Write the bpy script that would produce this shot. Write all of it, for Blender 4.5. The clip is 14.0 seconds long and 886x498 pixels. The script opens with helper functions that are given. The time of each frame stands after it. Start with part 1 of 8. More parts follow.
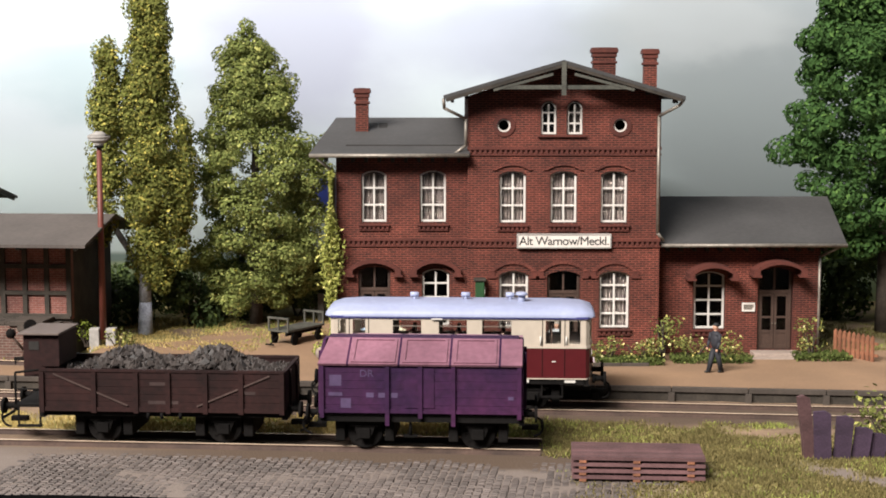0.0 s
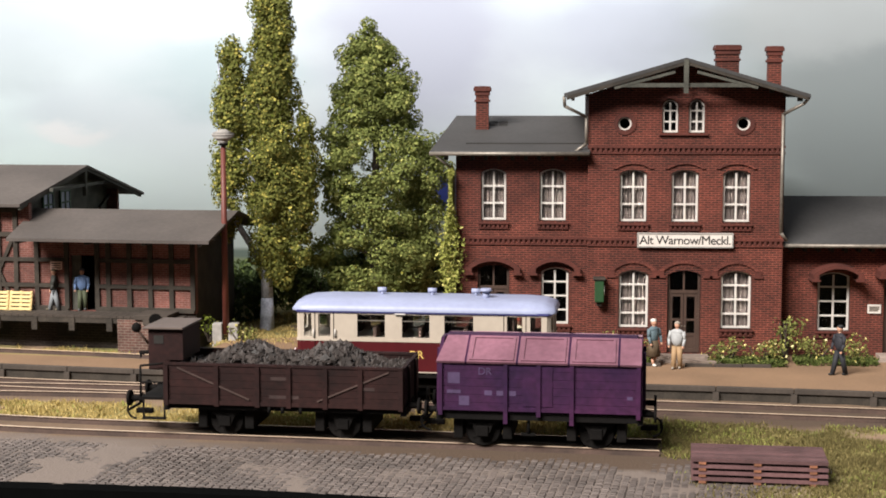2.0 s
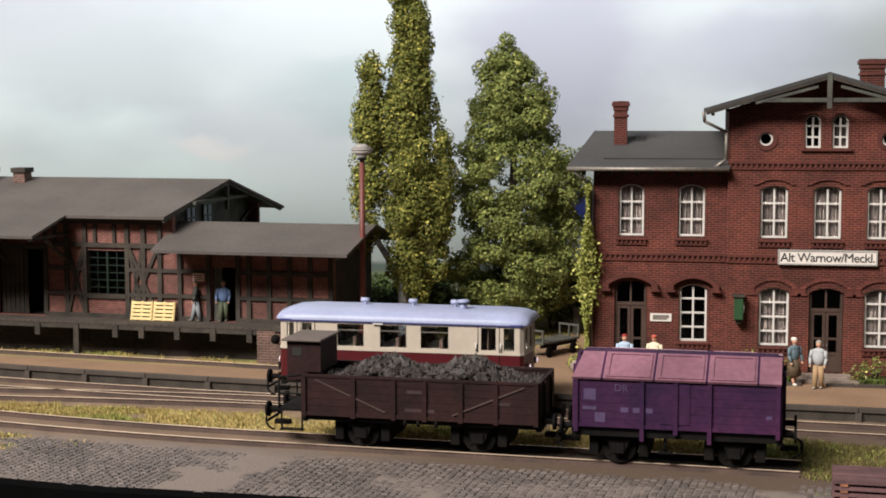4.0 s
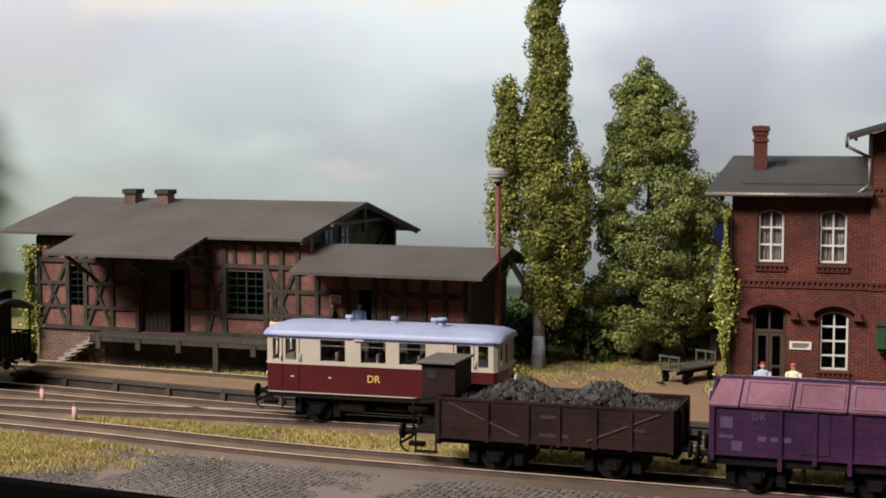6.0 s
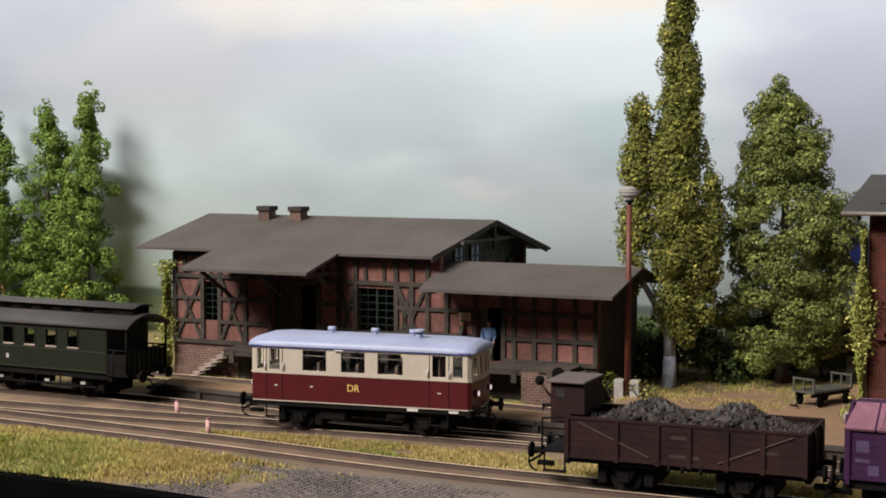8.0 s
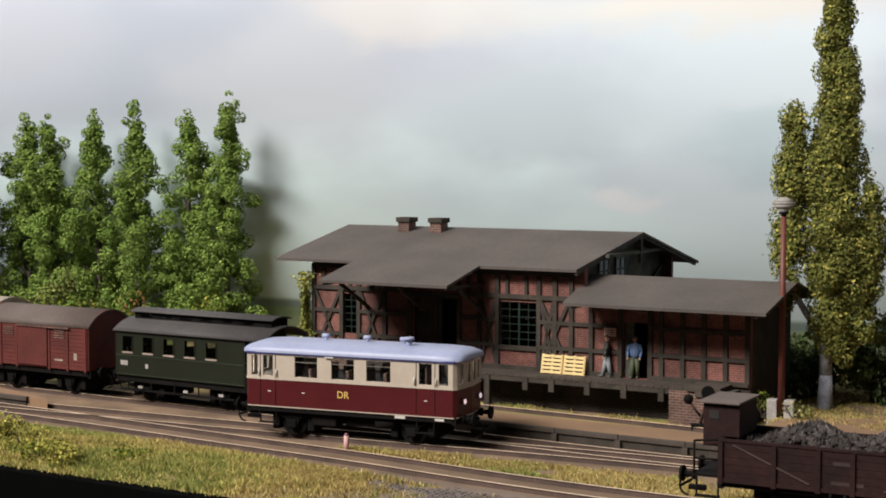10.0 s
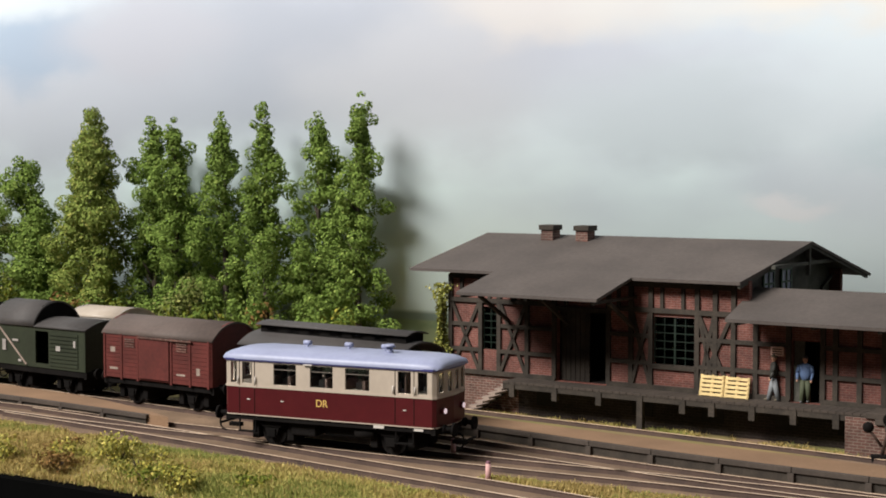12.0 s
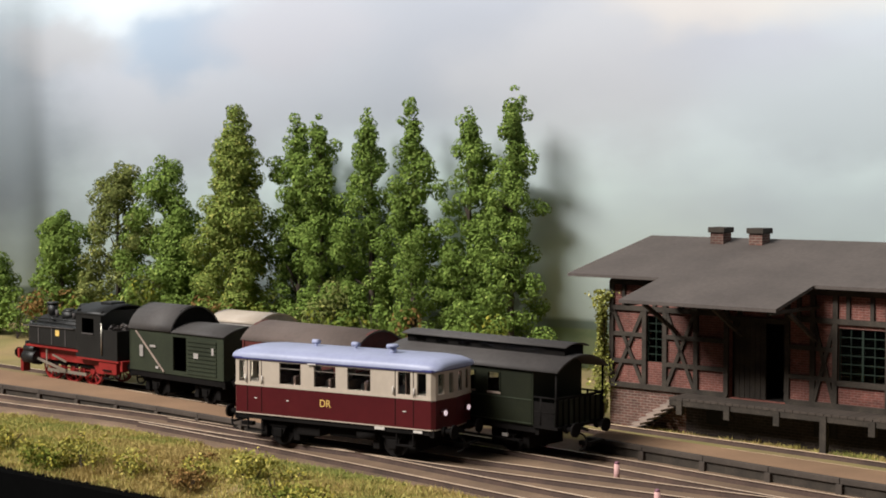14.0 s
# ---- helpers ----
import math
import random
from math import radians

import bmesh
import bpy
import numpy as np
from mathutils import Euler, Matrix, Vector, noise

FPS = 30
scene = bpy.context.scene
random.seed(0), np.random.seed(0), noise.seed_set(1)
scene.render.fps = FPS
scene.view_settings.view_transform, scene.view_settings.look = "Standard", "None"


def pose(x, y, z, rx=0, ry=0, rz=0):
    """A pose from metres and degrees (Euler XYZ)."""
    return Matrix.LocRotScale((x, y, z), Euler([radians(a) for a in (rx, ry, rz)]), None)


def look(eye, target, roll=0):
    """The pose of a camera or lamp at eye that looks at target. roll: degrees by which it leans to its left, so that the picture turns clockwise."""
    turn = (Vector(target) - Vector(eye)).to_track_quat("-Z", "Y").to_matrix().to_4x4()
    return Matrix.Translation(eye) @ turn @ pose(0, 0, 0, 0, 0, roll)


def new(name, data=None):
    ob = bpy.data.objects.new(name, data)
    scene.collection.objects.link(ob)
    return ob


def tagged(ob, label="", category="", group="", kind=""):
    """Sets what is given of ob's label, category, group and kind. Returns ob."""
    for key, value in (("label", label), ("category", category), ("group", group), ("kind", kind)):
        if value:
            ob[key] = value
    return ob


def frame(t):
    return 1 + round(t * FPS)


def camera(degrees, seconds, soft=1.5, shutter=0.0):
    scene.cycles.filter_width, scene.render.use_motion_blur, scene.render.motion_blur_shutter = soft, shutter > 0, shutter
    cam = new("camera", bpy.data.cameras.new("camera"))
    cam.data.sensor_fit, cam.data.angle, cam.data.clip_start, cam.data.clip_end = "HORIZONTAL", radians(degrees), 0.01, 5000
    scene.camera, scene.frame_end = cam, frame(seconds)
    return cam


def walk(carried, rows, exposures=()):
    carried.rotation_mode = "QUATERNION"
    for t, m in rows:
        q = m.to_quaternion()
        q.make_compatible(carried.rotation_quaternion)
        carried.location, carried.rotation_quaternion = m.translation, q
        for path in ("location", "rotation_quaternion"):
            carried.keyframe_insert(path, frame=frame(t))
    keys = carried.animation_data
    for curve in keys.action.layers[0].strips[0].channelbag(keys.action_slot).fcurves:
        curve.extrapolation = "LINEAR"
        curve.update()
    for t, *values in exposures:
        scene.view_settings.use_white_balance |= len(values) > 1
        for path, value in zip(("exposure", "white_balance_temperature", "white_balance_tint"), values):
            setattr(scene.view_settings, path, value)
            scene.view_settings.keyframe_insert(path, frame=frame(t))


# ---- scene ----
# All lengths below are written in prototype metres; the layout is an H0 model, 1:87.
S = 1 / 87.0
cam = camera(32.41, 14.0, soft=1.8)
ROWS = [
    (0.0, 0, 0, 0.118, 0.00, -5.80, 0.00),
    (0.5, 0, 0, 0.118, 1.07, -5.82, 0.02),
    (1.0, 0, 0, 0.118, 2.00, -5.87, 0.05),
    (1.5, 0, 0, 0.118, 3.01, -5.86, 0.06),
    (2.0, 0, 0, 0.118, 4.50, -5.87, 0.04),
    (2.5, 0, 0, 0.118, 5.69, -5.89, 0.05),
    (3.0, 0, 0, 0.118, 7.17, -5.76, 0.05),
    (5.5, 0, 0, 0.118, 13.23, -4.60, -0.01),
    (6.0, 0, 0, 0.118, 14.77, -4.41, -0.08),
    (6.5, 0, 0, 0.118, 16.04, -4.12, -0.11),
    (7.0, 0, 0, 0.118, 17.22, -4.02, -0.13),
    (7.5, 0, 0, 0.118, 18.48, -3.97, -0.11),
    (8.0, 0, 0, 0.118, 19.67, -3.74, -0.14),
    (9.2, -0.004, 0.007, 0.1176, 22.75, -3.42, -0.11),
    (10.5, -0.0160, 0.0285, 0.1161, 25.94, -3.16, -0.08),
    (11.0, -0.0246, 0.0418, 0.1153, 26.84, -3.01, -0.06),
    (11.5, -0.0329, 0.0547, 0.1135, 28.06, -2.93, -0.06),
    (12.0, -0.0416, 0.0659, 0.1128, 29.69, -2.87, -0.04),
    (12.5, -0.0484, 0.0789, 0.1118, 31.13, -2.77, -0.02),
    (13.0, -0.0560, 0.0891, 0.1115, 32.58, -2.78, 0.0),
    (13.5, -0.0642, 0.0988, 0.1110, 33.93, -2.83, 0.0),
    (14.0, -0.0722, 0.1090, 0.1103, 35.28, -2.75, 0.0),
]
walk(cam, [(t, pose(x, y, z, 90 + pitch, roll, yaw)) for t, x, y, z, yaw, pitch, roll in ROWS],
     exposures=[(0.0, 0.68), (1.0, 0.64), (2.0, 0.55), (3.0, 0.42), (5.5, 0.06), (8.0, 0.0), (14.0, 0.0)])

# ---- light: the hall's even light, a large soft lamp and an added soft fill in front of the layout ----
world = bpy.data.worlds.new("hall")
scene.world = world
world.use_nodes = True
world.node_tree.nodes["Background"].inputs[0].default_value = (0.90, 0.95, 1.0, 1)
world.node_tree.nodes["Background"].inputs[1].default_value = 0.045
# the hall's large lamp, front left of the layout, and a weaker unseen panel added as fill above the front edge
for nm, eye, aim, wide, high, watts, tint in (
        ("hall_lamp", (-1.50, -1.55, 2.20), (-0.30, 0.72, 0.08), 1.9, 0.6, 208, (1.0, 0.965, 0.92)),
        ("fill_panel", (-0.90, -0.75, 2.10), (-0.30, 0.72, 0.05), 1.5, 0.5, 18, (1.0, 0.945, 0.87))):
    lamp_data = bpy.data.lights.new(nm, "AREA")
    lamp_data.shape, lamp_data.size, lamp_data.size_y, lamp_data.energy = "RECTANGLE", wide, high, watts
    lamp_data.color = tint
    lamp_ob = new(nm, lamp_data)
    lamp_ob.matrix_world = look(eye, aim)


# ---- materials ----
def mat(name, col, rough=0.75, var=0.25, scale=0.8, fine=9.0, bump=0.15, metal=0.0, col2=None, rand=0.0, island=0.0, spec=0.35):
    """A painted or natural surface: colour that drifts at two scales, with fine relief. Scales are per prototype metre."""
    m = bpy.data.materials.new(name)
    m.use_nodes = True
    nt = m.node_tree
    N, L = nt.nodes, nt.links
    b = N["Principled BSDF"]
    b.inputs["Roughness"].default_value, b.inputs["Metallic"].default_value = rough, metal
    b.inputs["Specular IOR Level"].default_value = spec
    tc = N.new("ShaderNodeTexCoord")
    vm = N.new("ShaderNodeVectorMath")
    vm.operation = "SCALE"
    vm.inputs["Scale"].default_value = 87.0
    L.new(tc.outputs["Object"], vm.inputs[0])
    n1, n2 = N.new("ShaderNodeTexNoise"), N.new("ShaderNodeTexNoise")
    for n, sc in ((n1, scale), (n2, fine)):
        n.inputs["Scale"].default_value, n.inputs["Detail"].default_value = sc, 5
        L.new(vm.outputs[0], n.inputs["Vector"])
    r1 = N.new("ShaderNodeValToRGB")
    r1.color_ramp.elements[0].position, r1.color_ramp.elements[1].position = 0.34, 0.68
    c2 = col2 or tuple(min(1, c * (1 + var)) for c in col)
    r1.color_ramp.elements[0].color = (*[c * (1 - var) for c in col], 1)
    r1.color_ramp.elements[1].color = (*c2, 1)
    L.new(n1.outputs["Fac"], r1.inputs["Fac"])
    mr = N.new("ShaderNodeMapRange")
    mr.inputs[1].default_value, mr.inputs[2].default_value = 0.3, 0.7
    mr.inputs[3].default_value, mr.inputs[4].default_value = 1 - 0.8 * var, 1 + 0.5 * var
    L.new(n2.outputs["Fac"], mr.inputs[0])
    hs = N.new("ShaderNodeHueSaturation")
    L.new(r1.outputs["Color"], hs.inputs["Color"])
    L.new(mr.outputs[0], hs.inputs["Value"])
    last = hs
    for amount, node, out in ((rand, "ShaderNodeObjectInfo", "Random"), (island, "ShaderNodeNewGeometry", "Random Per Island")):
        if amount:
            g = N.new(node)
            m2 = N.new("ShaderNodeMapRange")
            m2.inputs[3].default_value, m2.inputs[4].default_value = 1 - amount, 1 + amount
            L.new(g.outputs[out], m2.inputs[0])
            h2 = N.new("ShaderNodeHueSaturation")
            L.new(last.outputs["Color"], h2.inputs["Color"])
            L.new(m2.outputs[0], h2.inputs["Value"])
            last = h2
    L.new(last.outputs["Color"], b.inputs["Base Color"])
    if bump:
        bp = N.new("ShaderNodeBump")
        bp.inputs["Strength"].default_value, bp.inputs["Distance"].default_value = bump, 0.06 * S
        L.new(n2.outputs["Fac"], bp.inputs["Height"])
        L.new(bp.outputs[0], b.inputs["Normal"])
    return m


def brick_mat(name, c1, c2, mortar, w=0.27, h=0.085, joint=0.016):
    """Brickwork in running courses, along x on front walls and along y on side walls."""
    m = mat(name, c1, rough=0.85, var=0.36, scale=0.42, fine=4)
    nt = m.node_tree
    N, L = nt.nodes, nt.links
    b = N["Principled BSDF"]
    tc = N.new("ShaderNodeTexCoord")
    sp, sn, cb = N.new("ShaderNodeSeparateXYZ"), N.new("ShaderNodeSeparateXYZ"), N.new("ShaderNodeCombineXYZ")
    L.new(tc.outputs["Object"], sp.inputs[0])
    L.new(tc.outputs["Normal"], sn.inputs[0])
    ab, gt = N.new("ShaderNodeMath"), N.new("ShaderNodeMath")
    ab.operation, gt.operation = "ABSOLUTE", "GREATER_THAN"
    gt.inputs[1].default_value = 0.7
    L.new(sn.outputs["X"], ab.inputs[0])
    L.new(ab.outputs[0], gt.inputs[0])
    mx = N.new("ShaderNodeMix")
    L.new(gt.outputs[0], mx.inputs[0])
    L.new(sp.outputs["X"], mx.inputs[2])
    L.new(sp.outputs["Y"], mx.inputs[3])
    L.new(mx.outputs[0], cb.inputs["X"])
    L.new(sp.outputs["Z"], cb.inputs["Y"])
    bt = N.new("ShaderNodeTexBrick")
    L.new(cb.outputs[0], bt.inputs["Vector"])
    bt.inputs["Scale"].default_value = 87.0
    bt.inputs["Brick Width"].default_value, bt.inputs["Row Height"].default_value = w, h
    bt.inputs["Mortar Size"].default_value, bt.inputs["Mortar Smooth"].default_value = joint, 0.3
    bt.inputs["Color1"].default_value, bt.inputs["Color2"].default_value = (1, 1, 1, 1), (*[y / x for x, y in zip(c1, c2)], 1)
    bt.inputs["Mortar"].default_value = (*[min(3.0, y / x) for x, y in zip(c1, mortar)], 1)
    mul = N.new("ShaderNodeVectorMath")
    mul.operation = "MULTIPLY"
    L.new(b.inputs["Base Color"].links[0].from_socket, mul.inputs[0])
    L.new(bt.outputs["Color"], mul.inputs[1])
    L.new(mul.outputs[0], b.inputs["Base Color"])
    bp = N.new("ShaderNodeBump")
    bp.invert = True
    bp.inputs["Strength"].default_value, bp.inputs["Distance"].default_value = 0.7, 0.02 * S
    L.new(bt.outputs["Fac"], bp.inputs["Height"])
    L.new(bp.outputs[0], b.inputs["Normal"])
    return m


def glass_mat(name, tint, rough=0.08):
    m = bpy.data.materials.new(name)
    m.use_nodes = True
    b = m.node_tree.nodes["Principled BSDF"]
    b.inputs["Base Color"].default_value = (*tint, 1)
    b.inputs["Roughness"].default_value = rough
    b.inputs["Transmission Weight"].default_value = 1.0
    b.inputs["IOR"].default_value = 1.2
    return m


def leaf_mat(name, col, tip, hue=0.35):
    """Scatter-foam foliage: every flake its own shade between two greens."""
    m = bpy.data.materials.new(name)
    m.use_nodes = True
    nt = m.node_tree
    N, L = nt.nodes, nt.links
    b = N["Principled BSDF"]
    b.inputs["Roughness"].default_value = 0.9
    b.inputs["Specular IOR Level"].default_value = 0.15
    g = N.new("ShaderNodeNewGeometry")
    r = N.new("ShaderNodeValToRGB")
    e = r.color_ramp.elements
    e[0].color, e[1].color = (*[c * 0.72 for c in col], 1), (*tip, 1)
    mid = r.color_ramp.elements.new(0.8)
    mid.color = (*col, 1)
    L.new(g.outputs["Random Per Island"], r.inputs["Fac"])
    L.new(r.outputs["Color"], b.inputs["Base Color"])
    # light passes through the thin foam
    tl, ms = N.new("ShaderNodeBsdfTranslucent"), N.new("ShaderNodeMixShader")
    ms.inputs[0].default_value = 0.14
    L.new(r.outputs["Color"], tl.inputs["Color"])
    L.new(b.outputs[0], ms.inputs[1])
    L.new(tl.outputs[0], ms.inputs[2])
    L.new(ms.outputs[0], N["Material Output"].inputs["Surface"])
    return m


M_BRICK = brick_mat("red_brickwork", (0.066, 0.0150, 0.0096), (0.036, 0.0115, 0.0078), (0.165, 0.084, 0.060))
M_BRICK_TRIM = mat("moulded_brick", (0.078, 0.0185, 0.0120), 0.8, 0.3, 0.8, 10)
M_BRICK_TRIM2 = mat("arch_brick", (0.112, 0.030, 0.020), 0.8, 0.25, 0.8, 10, rand=0.3)
M_INFILL = brick_mat("infill_brickwork", (0.17, 0.055, 0.041), (0.125, 0.043, 0.033), (0.19, 0.10, 0.082), 0.26, 0.09)
M_PLINTH = brick_mat("weathered_brickwork", (0.145, 0.066, 0.050), (0.10, 0.050, 0.040), (0.21, 0.155, 0.125), 0.3, 0.11)
# dark copy of the plinth brick, the dock's shade put into its colour
M_PLINTH_SHADE = brick_mat("shaded_plinth_brickwork", (0.030, 0.020, 0.016), (0.022, 0.016, 0.013), (0.045, 0.034, 0.028), 0.3, 0.11)
M_TIMBER = mat("dark_stained_timber", (0.036, 0.028, 0.021), 0.8, 0.35, 1.5, 14)
M_GABLE = mat("grey_green_timber", (0.065, 0.062, 0.05), 0.8, 0.3, 1.5, 14)
M_FELT = mat("roofing_felt", (0.042, 0.039, 0.038), 0.85, 0.16, 0.35, 6, 0.08)
M_FELT_SHED = mat("weathered_roofing_felt", (0.076, 0.062, 0.055), 0.85, 0.16, 0.35, 6, 0.08)
M_ZINC = mat("dull_zinc", (0.22, 0.19, 0.16), 0.5, 0.25, 1.0, 8, 0.05, 0.5)
M_WHITE = mat("white_painted_frame", (0.50, 0.46, 0.42), 0.5, 0.06, 1.0, 8, 0.03)
M_SIGN = mat("cream_sign_board", (0.58, 0.52, 0.47), 0.6, 0.05, 0.8, 6, 0.03)
M_BLACK = mat("black_lettering", (0.02, 0.018, 0.018), 0.6, 0.1, 1, 6, 0)
M_DOOR = mat("brown_door_paint", (0.050, 0.028, 0.020), 0.6, 0.2, 1.2, 9, 0.05)
M_PANE = glass_mat("window_glass", (0.9, 0.92, 0.92))
# near-black put into the colour for the shade of rooms and openings
M_DARK = mat("interior_shade", (0.02, 0.017, 0.015), 0.95, 0.15, 0.8, 4, 0)
M_CURTAIN = mat("net_curtain", (0.125, 0.095, 0.085), 0.9, 0.18, 1.6, 5, 0.1)
M_STONE = mat("worn_stone", (0.26, 0.2, 0.165), 0.85, 0.2, 1.0, 7)
M_GREENPAINT = mat("green_paint", (0.016, 0.050, 0.018), 0.5, 0.15, 1.0, 6, 0.03)
M_SHEDGREEN = mat("dark_green_bar_paint", (0.006, 0.016, 0.009), 0.6, 0.2, 1.0, 6, 0.03)
M_RAIL = mat("rail_steel", (0.60, 0.45, 0.33), 0.4, 0.15, 0.5, 8, 0.03, 0.1)
# paler copy of the rail steel with lamplight put into its colour
M_RAILLIT = mat("lit_rail_steel", (0.80, 0.58, 0.40), 0.45, 0.12, 0.5, 8, 0.03)
M_RUST = mat("rusty_rail_side", (0.052, 0.030, 0.022), 0.8, 0.3, 1, 12)
M_SLEEPER = mat("dark_sleeper", (0.088, 0.057, 0.038), 0.9, 0.3, 1, 10, rand=0.22)
M_RED = mat("wine_red_coach_paint", (0.062, 0.006, 0.008), 0.38, 0.08, 0.6, 5, 0.02)
M_CREAM = mat("cream_coach_paint", (0.40, 0.335, 0.272), 0.42, 0.06, 0.6, 5, 0.02)
M_ROOFGREY = mat("silver_blue_roof_paint", (0.26, 0.28, 0.40), 0.42, 0.08, 0.5, 5, 0.02)
M_BLUEBAND = mat("dark_blue_gutter", (0.04, 0.04, 0.13), 0.45, 0.1, 0.5, 5, 0.02)
M_UNDER = mat("black_running_gear", (0.006, 0.005, 0.0046), 0.85, 0.3, 1.2, 9, 0.1, spec=0.1)
M_WAGON = mat("brown_wagon_paint", (0.017, 0.0054, 0.0046), 0.75, 0.4, 0.7, 7, 0.1, spec=0.2)
M_PURPLE = mat("violet_wagon_paint", (0.028, 0.008, 0.040), 0.65, 0.35, 0.5, 6, 0.1, col2=(0.048, 0.011, 0.040), spec=0.2)
M_LID = mat("faded_pink_lid_paint", (0.19, 0.085, 0.115), 0.5, 0.22, 0.5, 6, 0.05)
M_COAL = mat("coal", (0.036, 0.028, 0.025), 0.62, 0.35, 2, 9, 0.3, island=0.4, spec=0.35)
M_WHITEMARK = mat("faded_white_lettering", (0.058, 0.034, 0.080), 0.7, 0.2, 1, 6, 0)
M_MARKBROWN = mat("brown_grey_lettering", (0.032, 0.017, 0.015), 0.8, 0.2)
M_GOLD = mat("gold_lettering", (0.62, 0.42, 0.12), 0.5, 0.1, 1, 6, 0)
M_COACHGREEN = mat("dark_green_coach_paint", (0.009, 0.0108, 0.0048), 0.6, 0.15, 0.5, 6, 0.03, spec=0.2)
M_VANGREEN = mat("grey_green_van_paint", (0.020, 0.0255, 0.0135), 0.6, 0.2, 0.6, 7, 0.06)
M_VANRED = mat("red_brown_van_paint", (0.088, 0.017, 0.0135), 0.65, 0.25, 0.6, 7, 0.08)
M_ROOFDARK = mat("dark_grey_wagon_roof", (0.055, 0.049, 0.047), 0.7, 0.15, 0.5, 6, 0.05)
M_ROOFBROWN = mat("brown_grey_wagon_roof", (0.095, 0.070, 0.060), 0.7, 0.15, 0.5, 6, 0.05)
M_LOCO = mat("black_engine_paint", (0.009, 0.0088, 0.0085), 0.5, 0.2, 0.8, 7, 0.04)
M_LOCORED = mat("signal_red_frame_paint", (0.20, 0.014, 0.012), 0.5, 0.2, 0.8, 7, 0.04)
M_STEEL = mat("bright_steel", (0.45, 0.42, 0.36), 0.35, 0.15, 1, 6, 0, 0.8)
M_BARK = mat("pale_bark", (0.40, 0.42, 0.50), 0.9, 0.35, 2.5, 12, 0.4)
M_BARKDARK = mat("dark_bark", (0.06, 0.045, 0.035), 0.9, 0.3, 2.5, 12, 0.4)
M_LAMPPOST = mat("red_brown_post_paint", (0.12, 0.032, 0.023), 0.5, 0.12, 1, 6, 0.02)
M_CONCRETE = mat("pale_concrete", (0.29, 0.265, 0.245), 0.85, 0.2, 1.2, 8)
M_PALLET = mat("raw_pine", (0.62, 0.46, 0.21), 0.75, 0.15, 2, 10)
M_PLANK = mat("grey_violet_plank", (0.105, 0.052, 0.052), 0.8, 0.25, 1.2, 12, 0.2, rand=0.25)
M_FENCEPLANK = mat("violet_tarred_plank", (0.05, 0.028, 0.05), 0.8, 0.3, 1.2, 12, 0.2, rand=0.3)
M_PICKET = mat("rusty_brown_picket", (0.21, 0.085, 0.045), 0.8, 0.25, 1.2, 10, rand=0.2)
M_LEAF_POPLAR = leaf_mat("poplar_foliage", (0.16, 0.168, 0.042), (0.50, 0.42, 0.10))
M_LEAF_DARK = leaf_mat("dark_foliage", (0.045, 0.065, 0.022), (0.10, 0.13, 0.035))
M_LEAF_MAPLE = leaf_mat("olive_foliage", (0.165, 0.19, 0.054), (0.42, 0.41, 0.13))
M_LEAF_LIME = leaf_mat("lime_foliage", (0.21, 0.27, 0.06), (0.44, 0.43, 0.12))
M_LEAF_GREEN = leaf_mat("fresh_green_foliage", (0.165, 0.245, 0.05), (0.32, 0.40, 0.10))
M_LEAF_YELLOW = leaf_mat("yellow_green_foliage", (0.14, 0.17, 0.025), (0.42, 0.36, 0.06))
M_LEAF_RUST = leaf_mat("rusty_foliage", (0.20, 0.12, 0.04), (0.40, 0.22, 0.08))
M_LEAF_RIGHT = leaf_mat("deep_green_foliage", (0.040, 0.085, 0.022), (0.09, 0.16, 0.04))
M_LEAF_BED = leaf_mat("garden_foliage", (0.15, 0.16, 0.045), (0.36, 0.34, 0.10))
M_LEAF_TURF = leaf_mat("garden_turf", (0.075, 0.095, 0.024), (0.16, 0.17, 0.05))
M_LEAF_VERGE = leaf_mat("verge_foliage", (0.28, 0.27, 0.06), (0.62, 0.54, 0.14))
M_GRASSDULL = leaf_mat("olive_grass", (0.135, 0.11, 0.042), (0.25, 0.195, 0.085))
M_GRASSVERGE = leaf_mat("verge_grass", (0.46, 0.40, 0.12), (0.72, 0.61, 0.22))
M_LEAF_BLOOM = leaf_mat("yellow_bloom", (0.50, 0.42, 0.08), (0.75, 0.62, 0.20))
M_IVY = leaf_mat("climbing_leaves", (0.28, 0.29, 0.07), (0.65, 0.58, 0.20))
M_BLOSSOM = leaf_mat("cream_blossom", (0.60, 0.50, 0.16), (0.80, 0.72, 0.40))
M_GRASS = leaf_mat("static_grass", (0.40, 0.30, 0.11), (0.64, 0.48, 0.20))
M_GRASSGREEN = leaf_mat("green_grass", (0.25, 0.27, 0.07), (0.44, 0.42, 0.13))
M_COBBLE = mat("granite_sett", (0.092, 0.072, 0.064), 0.7, 0.22, 0.4, 9, 0.15, island=0.22)
M_COBBLE_PIECE = mat("granite_sett_piece", (0.092, 0.072, 0.064), 0.7, 0.22, 0.4, 9, 0.15, rand=0.22)
M_PLATFORM = mat("sandy_platform", (0.215, 0.13, 0.076), 0.95, 0.14, 0.3, 14, 0.2)
M_KERB = mat("platform_kerb", (0.052, 0.040, 0.032), 0.85, 0.2, 0.8, 8)
M_FASCIA = mat("black_layout_fascia", (0.002, 0.002, 0.002), 1.0, 0.1, 1, 6, 0, spec=0.02)


# ---- building helpers (prototype metres in, model metres out) ----
def bm_new():
    return bmesh.new()


